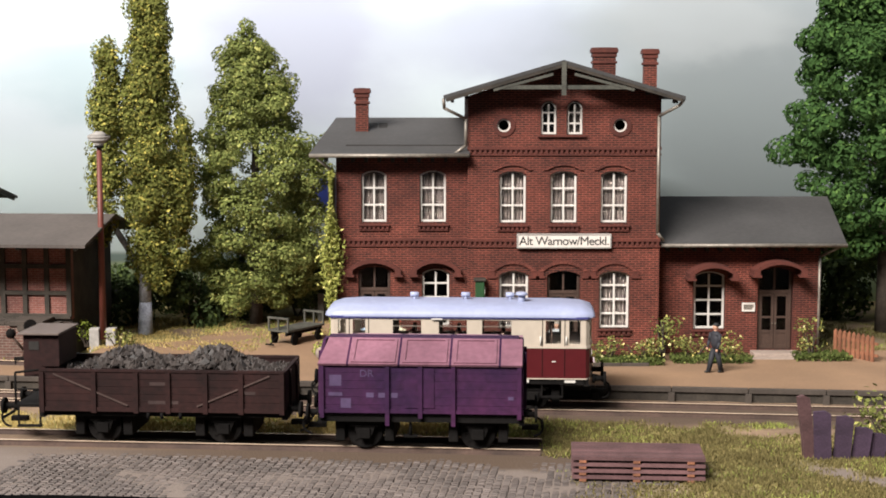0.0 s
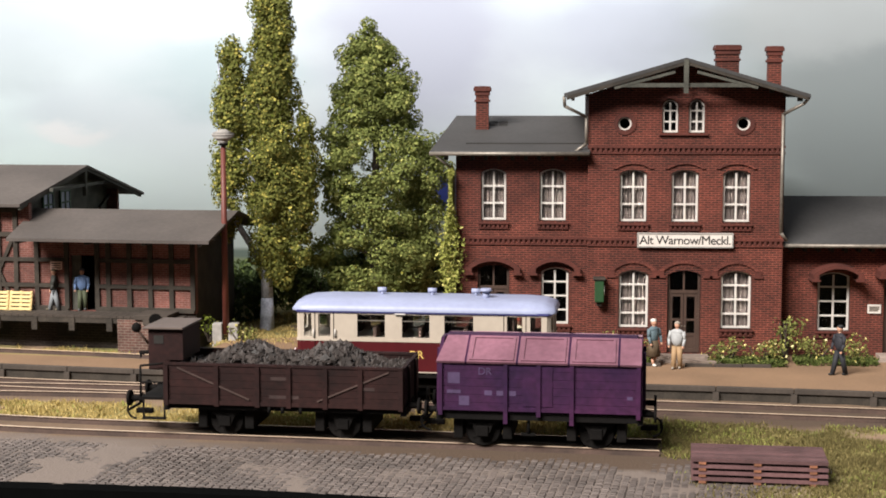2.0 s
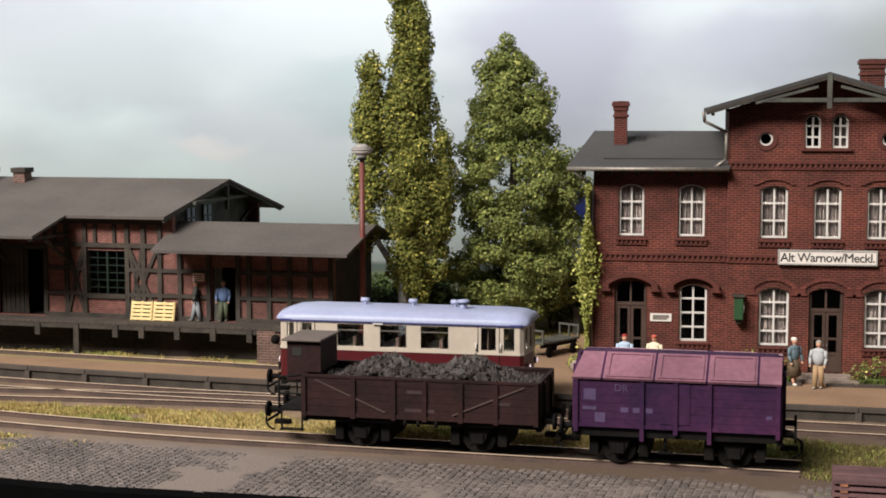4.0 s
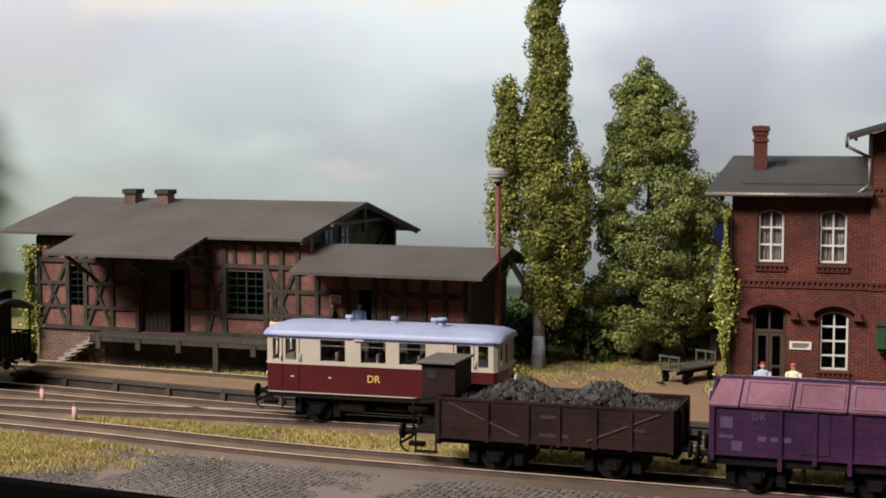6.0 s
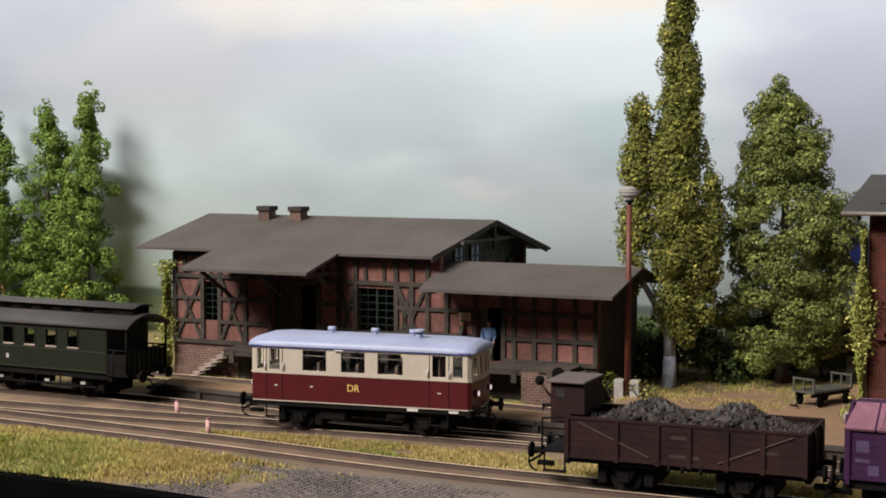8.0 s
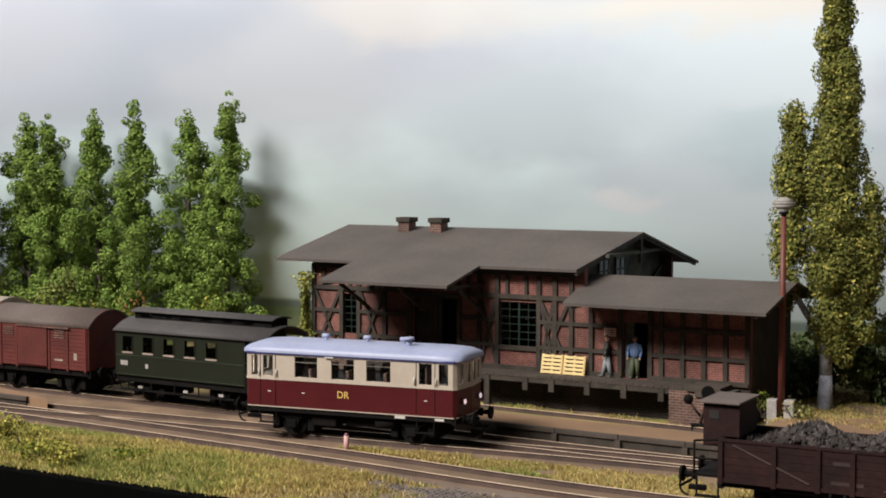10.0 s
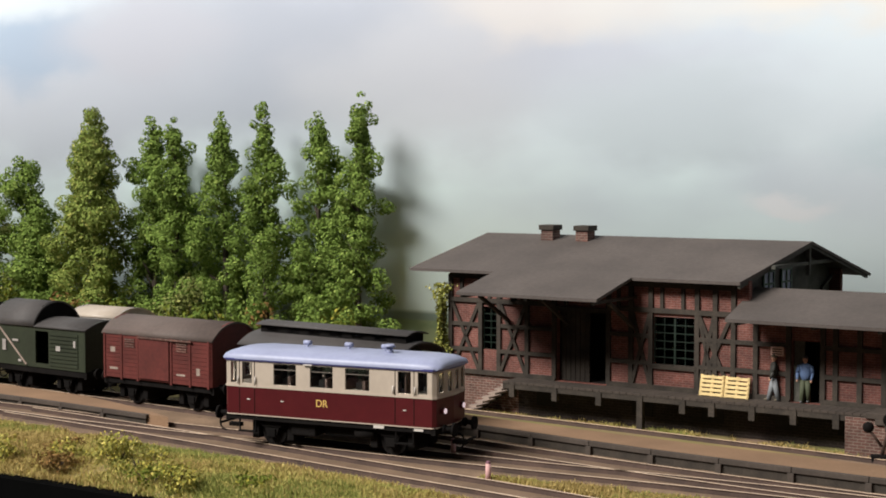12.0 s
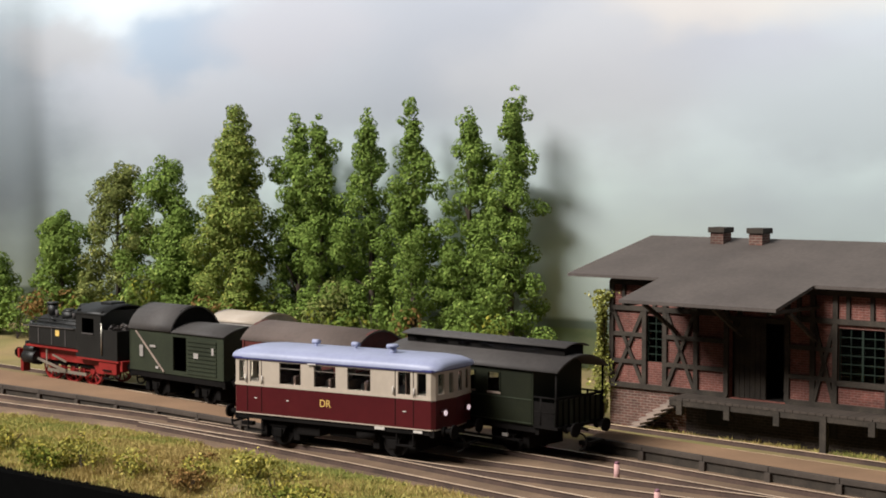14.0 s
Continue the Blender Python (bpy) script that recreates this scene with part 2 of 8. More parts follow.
def box(bm, x0, x1, y0, y1, z0, z1, mi=0, bevel=0.0):
    vs = [bm.verts.new((x, y, z)) for z in (z0, z1) for y in (y0, y1) for x in (x0, x1)]
    fs = [bm.faces.new([vs[i] for i in f]) for f in ((0, 2, 3, 1), (4, 5, 7, 6), (0, 1, 5, 4), (2, 6, 7, 3), (0, 4, 6, 2), (1, 3, 7, 5))]
    for f in fs:
        f.material_index = mi
    if bevel:
        es = {e for f in fs for e in f.edges}
        r = bmesh.ops.bevel(bm, geom=list(es), offset=bevel, segments=2, affect="EDGES", profile=0.5)
        for f in r["faces"]:
            f.material_index = mi
    return vs


def prism(bm, pts, axis, a0, a1, mi=0, smooth=False):
    """A polygon of (u, v) pushed along an axis: 'x' takes (y, z), 'y' takes (x, z), 'z' takes (x, y)."""
    def at(u, v, a):
        return {"x": (a, u, v), "y": (u, a, v), "z": (u, v, a)}[axis]
    lo = [bm.verts.new(at(u, v, a0)) for u, v in pts]
    hi = [bm.verts.new(at(u, v, a1)) for u, v in pts]
    fs = [bm.faces.new(lo), bm.faces.new(hi[::-1])]
    n = len(pts)
    for i in range(n):
        f = bm.faces.new((lo[i], hi[i], hi[(i + 1) % n], lo[(i + 1) % n]))
        f.smooth = smooth
        fs.append(f)
    for f in fs:
        f.material_index = mi
    return fs


def rod(bm, p0, p1, r0, r1=None, n=8, mi=0):
    p0, p1 = Vector(p0), Vector(p1)
    r1 = r0 if r1 is None else r1
    d = (p1 - p0).normalized()
    u = d.orthogonal().normalized()
    v = d.cross(u)
    rings = []
    for p, r in ((p0, r0), (p1, r1)):
        rings.append([bm.verts.new(p + (u * math.cos(a) + v * math.sin(a)) * r) for a in (2 * math.pi * i / n for i in range(n))])
    fs = [bm.faces.new(rings[0][::-1]), bm.faces.new(rings[1])]
    for i in range(n):
        f = bm.faces.new((rings[0][i], rings[0][(i + 1) % n], rings[1][(i + 1) % n], rings[1][i]))
        f.smooth = n > 5
        fs.append(f)
    for f in fs:
        f.material_index = mi


def beam(bm, p0, p1, w, d, mi=0):
    """A squared timber from p0 to p1, w wide in the wall's plane and d deep along y."""
    p0, p1 = Vector(p0), Vector(p1)
    t = (p1 - p0).normalized()
    side = t.cross(Vector((0, 1, 0)))
    side = side.normalized() if side.length > 0.1 else Vector((1, 0, 0))
    dep = t.cross(side).normalized()
    vs = []
    for p in (p0, p1):
        for a, b in ((-1, -1), (1, -1), (1, 1), (-1, 1)):
            vs.append(bm.verts.new(p + side * a * w / 2 + dep * b * d / 2))
    for f in ((0, 1, 2, 3), (7, 6, 5, 4), (0, 4, 5, 1), (1, 5, 6, 2), (2, 6, 7, 3), (3, 7, 4, 0)):
        bm.faces.new([vs[i] for i in f]).material_index = mi


def ball(bm, c, rx, ry, rz, mi=0, sub=2):
    r = bmesh.ops.create_icosphere(bm, subdivisions=sub, radius=1)
    for v in r["verts"]:
        v.co = Vector((c[0] + v.co.x * rx, c[1] + v.co.y * ry, c[2] + v.co.z * rz))
        for f in v.link_faces:
            f.smooth, f.material_index = True, mi


def mesh_of(name, bm, mats):
    bmesh.ops.recalc_face_normals(bm, faces=bm.faces)
    me = bpy.data.meshes.new(name)
    bmesh.ops.scale(bm, vec=(S, S, S), verts=bm.verts)
    bm.to_mesh(me)
    bm.free()
    for m in (mats if isinstance(mats, (list, tuple)) else [mats]):
        me.materials.append(m)
    return me


def part(name, bm, mats, parent=None, label="", at=None, rz=0.0):
    me = mesh_of(name, bm, mats) if not isinstance(bm, bpy.types.Mesh) else bm
    ob = new(name, me)
    if parent:
        ob.parent = parent
    if at:
        ob.matrix_basis = spot(*at, rz)
    if label:
        tagged(ob, label)
    return ob


def spot(x, y, z, rz=0.0):
    return pose(x * S, y * S, z * S, 0, 0, rz)


def thing(name, label, category, x=0, y=0, z=0, rz=0.0, group="", kind=""):
    ob = new(name)
    ob.empty_display_size = 0.01
    ob.matrix_basis = spot(x, y, z, rz)
    return tagged(ob, label, category, group, kind)


def solid(name, bm, mats, label, category, x=0, y=0, z=0, rz=0.0, group="", kind=""):
    ob = part(name, bm, mats, None, "", (x, y, z), rz)
    return tagged(ob, label, category, group, kind)


def lerp_path(pts, x):
    for (x0, y0), (x1, y1) in zip(pts, pts[1:]):
        if x0 <= x <= x1:
            k = (x - x0) / (x1 - x0)
            return y0 + (y1 - y0) * k
    return pts[0][1] if x < pts[0][0] else pts[-1][1]


def smooth_path(pts, step=0.65):
    """Catmull-Rom through the points, in even steps."""
    p = [Vector((*q, 0)) for q in pts]
    p = [p[0] * 2 - p[1]] + p + [p[-1] * 2 - p[-2]]
    out = []
    for i in range(1, len(p) - 2):
        n = max(2, int((p[i + 1] - p[i]).length / 0.3))
        for j in range(n):
            t = j / n
            out.append(0.5 * ((2 * p[i]) + (-p[i - 1] + p[i + 1]) * t + (2 * p[i - 1] - 5 * p[i] + 4 * p[i + 1] - p[i + 2]) * t * t
                              + (-p[i - 1] + 3 * p[i] - 3 * p[i + 1] + p[i + 2]) * t ** 3))
    out.append(p[-2])
    even, need = [out[0]], step
    for a, b in zip(out, out[1:]):
        d = (b - a).length
        while d >= need:
            a = a + (b - a).normalized() * need
            even.append(a)
            d = (b - a).length
            need = step
        need -= d
    return even


def words(text, size, m, parent, x, y, z, name="lettering", depth=0.01, rz=0.0, shear=0.0, spacing=1.0):
    """Lettering in the built-in font, upright on a face that looks towards -y."""
    c = bpy.data.curves.new(name, "FONT")
    c.body, c.size, c.extrude, c.align_x, c.align_y = text, size * S, depth * S, "CENTER", "CENTER"
    c.space_character = spacing
    c.materials.append(m)
    ob = new(name, c)
    ob.parent = parent
    ob.matrix_basis = pose(x * S, y * S, z * S, 90, 0, rz)
    return ob


# ---- lines of the plan ----
TRACK_A = [(-50, 51.55), (-46, 51.0), (-42, 50.4), (-36, 49.4), (-31, 48.5), (-25, 47.5), (-20.2, 46.5), (-16, 45.8), (-12, 45.4), (-6, 44.9), (0, 44.4), (3.2, 44.1)]
TRACK_X = [(-92, 53.4), (-62, 52.0), (-52, 51.9), (-46, 51.5), (-40, 51.38), (-35, 51.25), (-30.5, 51.2), (-25.4, 51.25), (-20, 51.4), (-15, 51.3), (-9, 50.85), (-3, 50.4)]
TRACK_B = [(-92, 60.5), (-76, 59.6), (-67, 58.7), (-58, 57.7), (-49, 56.5), (-40, 55.4), (-32.5, 54.4), (-27, 53.4), (-22.8, 52.7), (-18.5, 52.1), (-14, 51.6), (-5, 50.6), (4, 49.8), (11.4, 49.0), (20, 48.1), (34, 46.6)]
TRACK_S = [(-60, 64.0), (-45, 62.0), (-34.7, 60.3), (-30.4, 59.7), (-25, 58.9), (-18, 57.8), (-14.2, 57.1)]
EDGE = [(-100, 44.0), (-60, 43.2), (-46, 42.4), (-37, 42.0), (-30, 41.3), (-25.6, 40.8), (-17, 39.3), (-9, 39.0), (0, 37.8), (40, 34.0)]
PLAT_FRONT = [(-33.4, 56.6), (-28, 55.5), (-23.5, 54.6), (-19, 53.95), (-14.5, 53.4), (-5, 52.5), (5.8, 51.7), (9, 51.35), (14.9, 50.7), (34, 48.6)]
PLATL_FRONT = [(-90, 54.6), (-64, 53.5), (-53, 52.9), (-47.5, 52.3), (-42.2, 51.6)]
BACK_Y = 73.7


def smoothstep(a, b, x):
    k = min(1, max(0, (x - a) / (b - a)))
    return k * k * (3 - 2 * k)


def fbm(x, y, s, seed=0.0):
    return noise.fractal(Vector((x * s, y * s, seed)), 1.0, 2.0, 4)


def grass_at(x, y):
    """How much grass grows at a place, 0 to 1."""
    a, b, xx = lerp_path(TRACK_A, x), lerp_path(TRACK_B, x), lerp_path(TRACK_X, x)
    g = 0.0
    low = xx if -50 < x < -3 else b
    if x > -27 and a + 1.5 < y < low - 1.5:
        g = 1
    if x > 3.0 and y < b - 1.9:
        g = max(g, smoothstep(3.0, 8.5, x + 0.9 * fbm(x, y, 0.5)) if y < 43.2 else 1)
    if x < -18 and y < a - 1.6:
        g = max(g, smoothstep(-18, -26, x - (y - 44.5) * 1.3))
    if y > 58.5 and (x > 15 or x < -4.5):
        g = 0.75
        path = abs(x - (-5.8 + 0.22 * (y - 56))) 
        if path < 3.0 and y < 66:
            g = smoothstep(2.0, 3.0, path)
    if y > 63:
        g = max(g, 0.7)
    thin = smoothstep(-0.55, 0.0, fbm(x, y, 0.35, 3.0))
    return g * (max(0.7, thin) if x < -26 else thin)


def ground_z(x, y):
    z = -0.22 + 0.05 * fbm(x, y, 0.5, 8.0)
    for p in (TRACK_A, TRACK_X, TRACK_B, TRACK_S):
        if p[0][0] < x < p[-1][0] + 0.5:
            z = max(z, -0.22 + 0.052 * smoothstep(1.9, 1.3, abs(y - lerp_path(p, x))))
    e = lerp_path(EDGE, x)
    if x < -22 and y < e + 6:
        z += 0.35 * smoothstep(0, 2.0, y - e) * smoothstep(7.0, 3.0, y - e) * smoothstep(-22, -32, x)
    z += 0.45 * (smoothstep(58.3, 58.9, y) if x > -14 else smoothstep(63.5, 66.0, y))
    return z


def ballast_at(x, y):
    """How much dark ballast lies at a place, 0 to 1."""
    near = min([abs(y - lerp_path(p, x)) - (0.5 if p is TRACK_A else 0) for p in (TRACK_A, TRACK_X, TRACK_B) if p[0][0] < x < p[-1][0] + 0.5] or [9])
    wide = 1.05 + 0.7 * smoothstep(-14, -5, x)
    return (0.30 + 0.70 * smoothstep(-14, -5, x)) * smoothstep(wide + 0.5, wide - 0.3, near + 0.5 * fbm(x, y, 0.7, 21.0))


def build_ground():
    nx, ny = 380, 110
    verts, cols, faces = [], [], []
    for j in range(ny):
        for i in range(nx):
            x = -96 + 132 * i / (nx - 1)
            e = lerp_path(EDGE, x) + 0.12 * fbm(x, 0, 0.6)
            y = e + (82 - e) * (j / (ny - 1)) ** 1.35
            verts.append((x * S, y * S, ground_z(x, y) * S))
            cols.append((grass_at(x, y), 0.5 + 0.5 * fbm(x, y, 0.25, 5.0), smoothstep(-30, -14, x) * (1 if y < lerp_path(TRACK_A, x) - 1 else 0), ballast_at(x, y)))
    for j in range(ny - 1):
        for i in range(nx - 1):
            k = j * nx + i
            faces.append((k, k + 1, k + 1 + nx, k + nx))
    me = bpy.data.meshes.new("ground")
    me.from_pydata(verts, [], faces)
    at = me.color_attributes.new("cover", "FLOAT_COLOR", "POINT")
    at.data.foreach_set("color", np.array(cols, dtype=np.float32).ravel())
    for p in me.polygons:
        p.use_smooth = True
    m = mat("earth_and_turf", (0.185, 0.122, 0.078), 0.95, 0.3, 0.5, 12, 0.5)
    nt = m.node_tree
    N, L = nt.nodes, nt.links
    b = N["Principled BSDF"]
    ca = N.new("ShaderNodeVertexColor")
    ca.layer_name = "cover"
    sp = N.new("ShaderNodeSeparateColor")
    L.new(ca.outputs["Color"], sp.inputs[0])
    rp = N.new("ShaderNodeValToRGB")
    rp.color_ramp.elements[0].position, rp.color_ramp.elements[1].position = 0.25, 0.75
    rp.color_ramp.elements[0].color, rp.color_ramp.elements[1].color = (0.16, 0.155, 0.045, 1), (0.28, 0.215, 0.08, 1)
    L.new(sp.outputs[1], rp.inputs[0])
    mx = N.new("ShaderNodeMix")
    mx.data_type = "RGBA"
    L.new(sp.outputs[0], mx.inputs[0])
    L.new(b.inputs["Base Color"].links[0].from_socket, mx.inputs[6])
    L.new(rp.outputs[0], mx.inputs[7])
    m2 = N.new("ShaderNodeMix")
    m2.data_type = "RGBA"
    m2.inputs[7].default_value = (0.155, 0.122, 0.104, 1)
    fm = N.new("ShaderNodeMath")
    fm.operation = "MULTIPLY"
    inv = N.new("ShaderNodeMath")
    inv.operation = "SUBTRACT"
    inv.inputs[0].default_value = 1.0
    L.new(sp.outputs[0], inv.inputs[1])
    L.new(inv.outputs[0], fm.inputs[0])
    L.new(sp.outputs[2], fm.inputs[1])
    L.new(fm.outputs[0], m2.inputs[0])
    L.new(mx.outputs[2], m2.inputs[6])
    m3 = N.new("ShaderNodeMix")
    m3.data_type = "RGBA"
    m3.inputs[7].default_value = (0.074, 0.048, 0.032, 1)
    L.new(ca.outputs["Alpha"], m3.inputs[0])
    L.new(m2.outputs[2], m3.inputs[6])
    L.new(m3.outputs[2], b.inputs["Base Color"])
    me.materials.append(m)
    return tagged(new("ground", me), "model layout ground of brown earth, ballast and dry grass", "ground", kind="structure")


build_ground()
bm = bm_new()
ex = [-96 + 2.0 * i for i in range(67)]
for x0, x1 in zip(ex, ex[1:]):
    y0, y1 = lerp_path(EDGE, x0) - 0.02, lerp_path(EDGE, x1) - 0.02
    vs = [bm.verts.new(c) for c in ((x0, y0 - 0.5, -0.20), (x1, y1 - 0.5, -0.20), (x1, y1 + 0.15, -0.20), (x0, y0 + 0.15, -0.20),
                                    (x0, y0 - 0.5, -12), (x1, y1 - 0.5, -12), (x1, y1 + 0.15, -12), (x0, y0 + 0.15, -12))]
    for f in ((0, 1, 2, 3), (0, 4, 5, 1), (2, 6, 7, 3), (4, 7, 6, 5)):
        bm.faces.new([vs[i] for i in f])
solid("fascia", bm, M_FASCIA, "black front fascia board of the model layout", "fascia", kind="structure")


def sky_mat():
    m = bpy.data.materials.new("painted_sky")
    m.use_nodes = True
    nt = m.node_tree
    N, L = nt.nodes, nt.links
    b = N["Principled BSDF"]
    b.inputs["Roughness"].default_value = 0.9
    b.inputs["Specular IOR Level"].default_value = 0.1
    tc = N.new("ShaderNodeTexCoord")
    mp = N.new("ShaderNodeMapping")
    mp.inputs["Scale"].default_value = (87.0, 87.0, 87.0 * 1.9)
    L.new(tc.outputs["Object"], mp.inputs[0])

    def cloud(scale, seed, lo, hi, detail=4):
        n = N.new("ShaderNodeTexNoise")
        n.inputs["Scale"].default_value, n.inputs["Detail"].default_value, n.inputs["Roughness"].default_value = scale, detail, 0.5
        of = N.new("ShaderNodeVectorMath")
        of.inputs[1].default_value = (seed, seed * 0.7, seed * 0.3)
        L.new(mp.outputs[0], of.inputs[0])
        L.new(of.outputs[0], n.inputs["Vector"])
        r = N.new("ShaderNodeMapRange")
        r.interpolation_type = "SMOOTHSTEP"
        r.inputs[1].default_value, r.inputs[2].default_value = lo, hi
        L.new(n.outputs["Fac"], r.inputs[0])
        return r.outputs[0]

    def mix(f, a, c):
        x = N.new("ShaderNodeMix")
        x.data_type = "RGBA"
        for s, v in ((0, f), (6, a), (7, c)):
            if isinstance(v, (tuple, float)):
                x.inputs[s].default_value = (*v, 1) if isinstance(v, tuple) else v
            else:
                L.new(v, x.inputs[s])
        return x.outputs[2]
    sx = N.new("ShaderNodeSeparateXYZ")
    L.new(tc.outputs["Object"], sx.inputs[0])

    def ramp(sock, lo, hi):
        r = N.new("ShaderNodeMapRange")
        r.interpolation_type = "SMOOTHSTEP"
        r.inputs[1].default_value, r.inputs[2].default_value = lo * S, hi * S
        L.new(sock, r.inputs[0])
        return r.outputs[0]
    # a pale turquoise haze low down, lavender grey above, with soft drifting texture; paler low and darker high also to
    # offset the lamp's falloff
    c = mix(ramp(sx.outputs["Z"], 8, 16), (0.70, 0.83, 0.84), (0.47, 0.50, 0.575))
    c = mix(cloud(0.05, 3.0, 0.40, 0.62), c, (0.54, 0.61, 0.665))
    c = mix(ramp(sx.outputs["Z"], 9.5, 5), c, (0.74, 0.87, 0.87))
    wob = N.new("ShaderNodeTexNoise")
    wob.inputs["Scale"].default_value, wob.inputs["Detail"].default_value = 0.16, 5
    L.new(mp.outputs[0], wob.inputs["Vector"])
    push = N.new("ShaderNodeVectorMath")
    push.operation = "MULTIPLY_ADD"
    push.inputs[1].default_value = (7.0 * S, 0, 5.0 * S)
    L.new(wob.outputs["Color"], push.inputs[0])
    L.new(tc.outputs["Object"], push.inputs[2])
    # painted patches (cloud banks, lightness corrections, a tree's shadow, a small blue spot): centre along the board,
    # height, half width, half height, colour, strength
    for x0, z0, rx, rz, tone, amount in (
            # broad pale patch painted in to brighten this stretch, not a cloud
            (-9, 9.0, 19, 12, (0.72, 0.78, 0.83), 0.5),
            (-88, 13.0, 14, 12, (0.21, 0.245, 0.28), 0.9),
            # grey patch that offsets the lamp's brightness at the upper left
            (-56, 16.0, 26, 6.5, (0.34, 0.37, 0.43), 0.85),
            (-70, 13.5, 14, 5.0, (0.414, 0.444, 0.503), 0.8),
            (-80, 17.5, 6, 2.2, (0.35, 0.36, 0.39), 0.8),
            (-70.5, 17.0, 5.5, 2.6, (0.27, 0.35, 0.46), 0.7),
            (-62, 17.8, 8, 3.2, (0.40, 0.415, 0.47), 0.8),
            (-44, 14.0, 9, 5, (0.488, 0.503, 0.540), 0.6),
            (-36, 18.2, 9, 2.4, (0.607, 0.570, 0.533), 0.6),
            (-20, 17.6, 11, 1.6, (0.636, 0.614, 0.577), 0.85),
            (-30, 12.5, 7, 2.6, (0.459, 0.518, 0.562), 0.6),
            (-24, 8.6, 3.0, 0.8, (0.80, 0.79, 0.81), 0.6),
            (-17, 11.0, 6, 2.2, (0.414, 0.533, 0.577), 0.55),
            # lavender patch: the broadleaf tree's cast shadow painted on the sky
            (-7.0, 12.5, 6.5, 6, (0.400, 0.414, 0.533), 0.75),
            (3.0, 13.0, 6.0, 3.0, (0.407, 0.429, 0.548), 0.6),
            (17, 9.0, 15, 11, (0.222, 0.244, 0.252), 0.9),
            (12, 13.6, 6, 1.8, (0.370, 0.392, 0.407), 0.7),
            (-5.7, 5.2, 1.5, 1.3, (0.044, 0.074, 0.444), 0.95)):
        off, ln, fall = N.new("ShaderNodeVectorMath"), N.new("ShaderNodeVectorMath"), N.new("ShaderNodeMapRange")
        off.operation, ln.operation = "MULTIPLY_ADD", "LENGTH"
        off.inputs[1].default_value = (1 / (rx * S), 0, 1 / (rz * S))
        off.inputs[2].default_value = (-(x0 + 3.5) / rx, 0, -(z0 + 2.5) / rz)
        L.new(push.outputs[0], off.inputs[0])
        L.new(off.outputs[0], ln.inputs[0])
        fall.interpolation_type = "SMOOTHSTEP"
        fall.inputs[1].default_value, fall.inputs[2].default_value = 1.15, 0.35
        fall.inputs[3].default_value, fall.inputs[4].default_value = 0.0, amount
        L.new(ln.outputs["Value"], fall.inputs[0])
        c = mix(fall.outputs[0], c, tone)
    # far fields along the foot of the sky
    fields = mix(cloud(0.5, 5.0, 0.4, 0.6), (0.30, 0.40, 0.26), (0.40, 0.48, 0.32))
    c = mix(ramp(sx.outputs["Z"], 2.75, 2.45), c, (0.27, 0.35, 0.33))
    c = mix(ramp(sx.outputs["Z"], 2.25, 2.05), c, fields)
    L.new(c, b.inputs["Base Color"])
    return m


def build_backdrop():
    pts = [(46, 46), (44, 60), (38, 69), (28, 72.7), (16, BACK_Y), (-72, BACK_Y), (-84, 72.7), (-92, 68.5), (-97, 59), (-99, 46)]
    p = smooth_path(pts, 1.5)
    bm = bm_new()
    cols = []
    for q in p:
        n = Vector((-22, 40, 0)) - q
        n.normalize()
        cols.append([bm.verts.new((q.x - n.x * o, q.y - n.y * o, z)) for o, z in ((0, -1), (0, 34), (0.3, 34), (0.3, -1))])
    for a, c in zip(cols, cols[1:]):
        for i in range(4):
            f = bm.faces.new((a[i], a[(i + 1) % 4], c[(i + 1) % 4], c[i]))
            f.smooth = i == 0
    bm.faces.new(cols[0])
    bm.faces.new(cols[-1][::-1])
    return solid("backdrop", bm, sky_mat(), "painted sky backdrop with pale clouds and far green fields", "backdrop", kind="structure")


build_backdrop()


# ---- tracks and platforms ----
SLEEPER = None


def build_track(name, pts, label, sunk=0.0, head=None):
    global SLEEPER
    t = thing(name, label, "railway track", kind="structure")
    path = smooth_path(pts, 0.66)
    for side in (-1, 1):
        bm = bm_new()
        last = None
        for i, q in enumerate(path):
            d = (path[min(i + 1, len(path) - 1)] - path[max(i - 1, 0)]).normalized()
            n = Vector((-d.y, d.x, 0))
            c = q + n * side * 0.72
            ring = [bm.verts.new(c + n * o + Vector((0, 0, z))) for o, z in ((-0.08, -0.17), (-0.04, -0.05), (-0.055, 0), (0.055, 0), (0.04, -0.05), (0.08, -0.17))]
            if last:
                for k in range(6):
                    f = bm.faces.new((last[k], last[(k + 1) % 6], ring[(k + 1) % 6], ring[k]))
                    f.material_index = 0 if k == 2 else 1
            else:
                bm.faces.new(ring)
            last = ring
        bm.faces.new(last[::-1])
        part("rail", bm, [head or M_RAIL, M_RUST], t, "steel rail with a bright worn head")
    if SLEEPER is None:
        bm = bm_new()
        box(bm, -0.13, 0.13, -1.28, 1.28, -0.30, -0.155)
        SLEEPER = mesh_of("sleeper", bm, M_SLEEPER)
    rnd = random.Random(len(name))
    for i, q in enumerate(path[:-1]):
        d = path[i + 1] - q
        o = part("sleeper", SLEEPER, None, t)
        o.matrix_basis = spot(q.x, q.y, rnd.uniform(-0.015, 0.005) - sunk, math.degrees(math.atan2(d.y, d.x)) + rnd.uniform(-1.2, 1.2))
    return t


build_track("siding_track", TRACK_A, "rusty siding track with wooden sleepers beside the cobbled road", 0.04)
build_track("crossover_track", TRACK_X, "crossover track linking the main line and the siding", 0.02)
build_track("main_track", TRACK_B, "main line track along the station platform", 0.02)
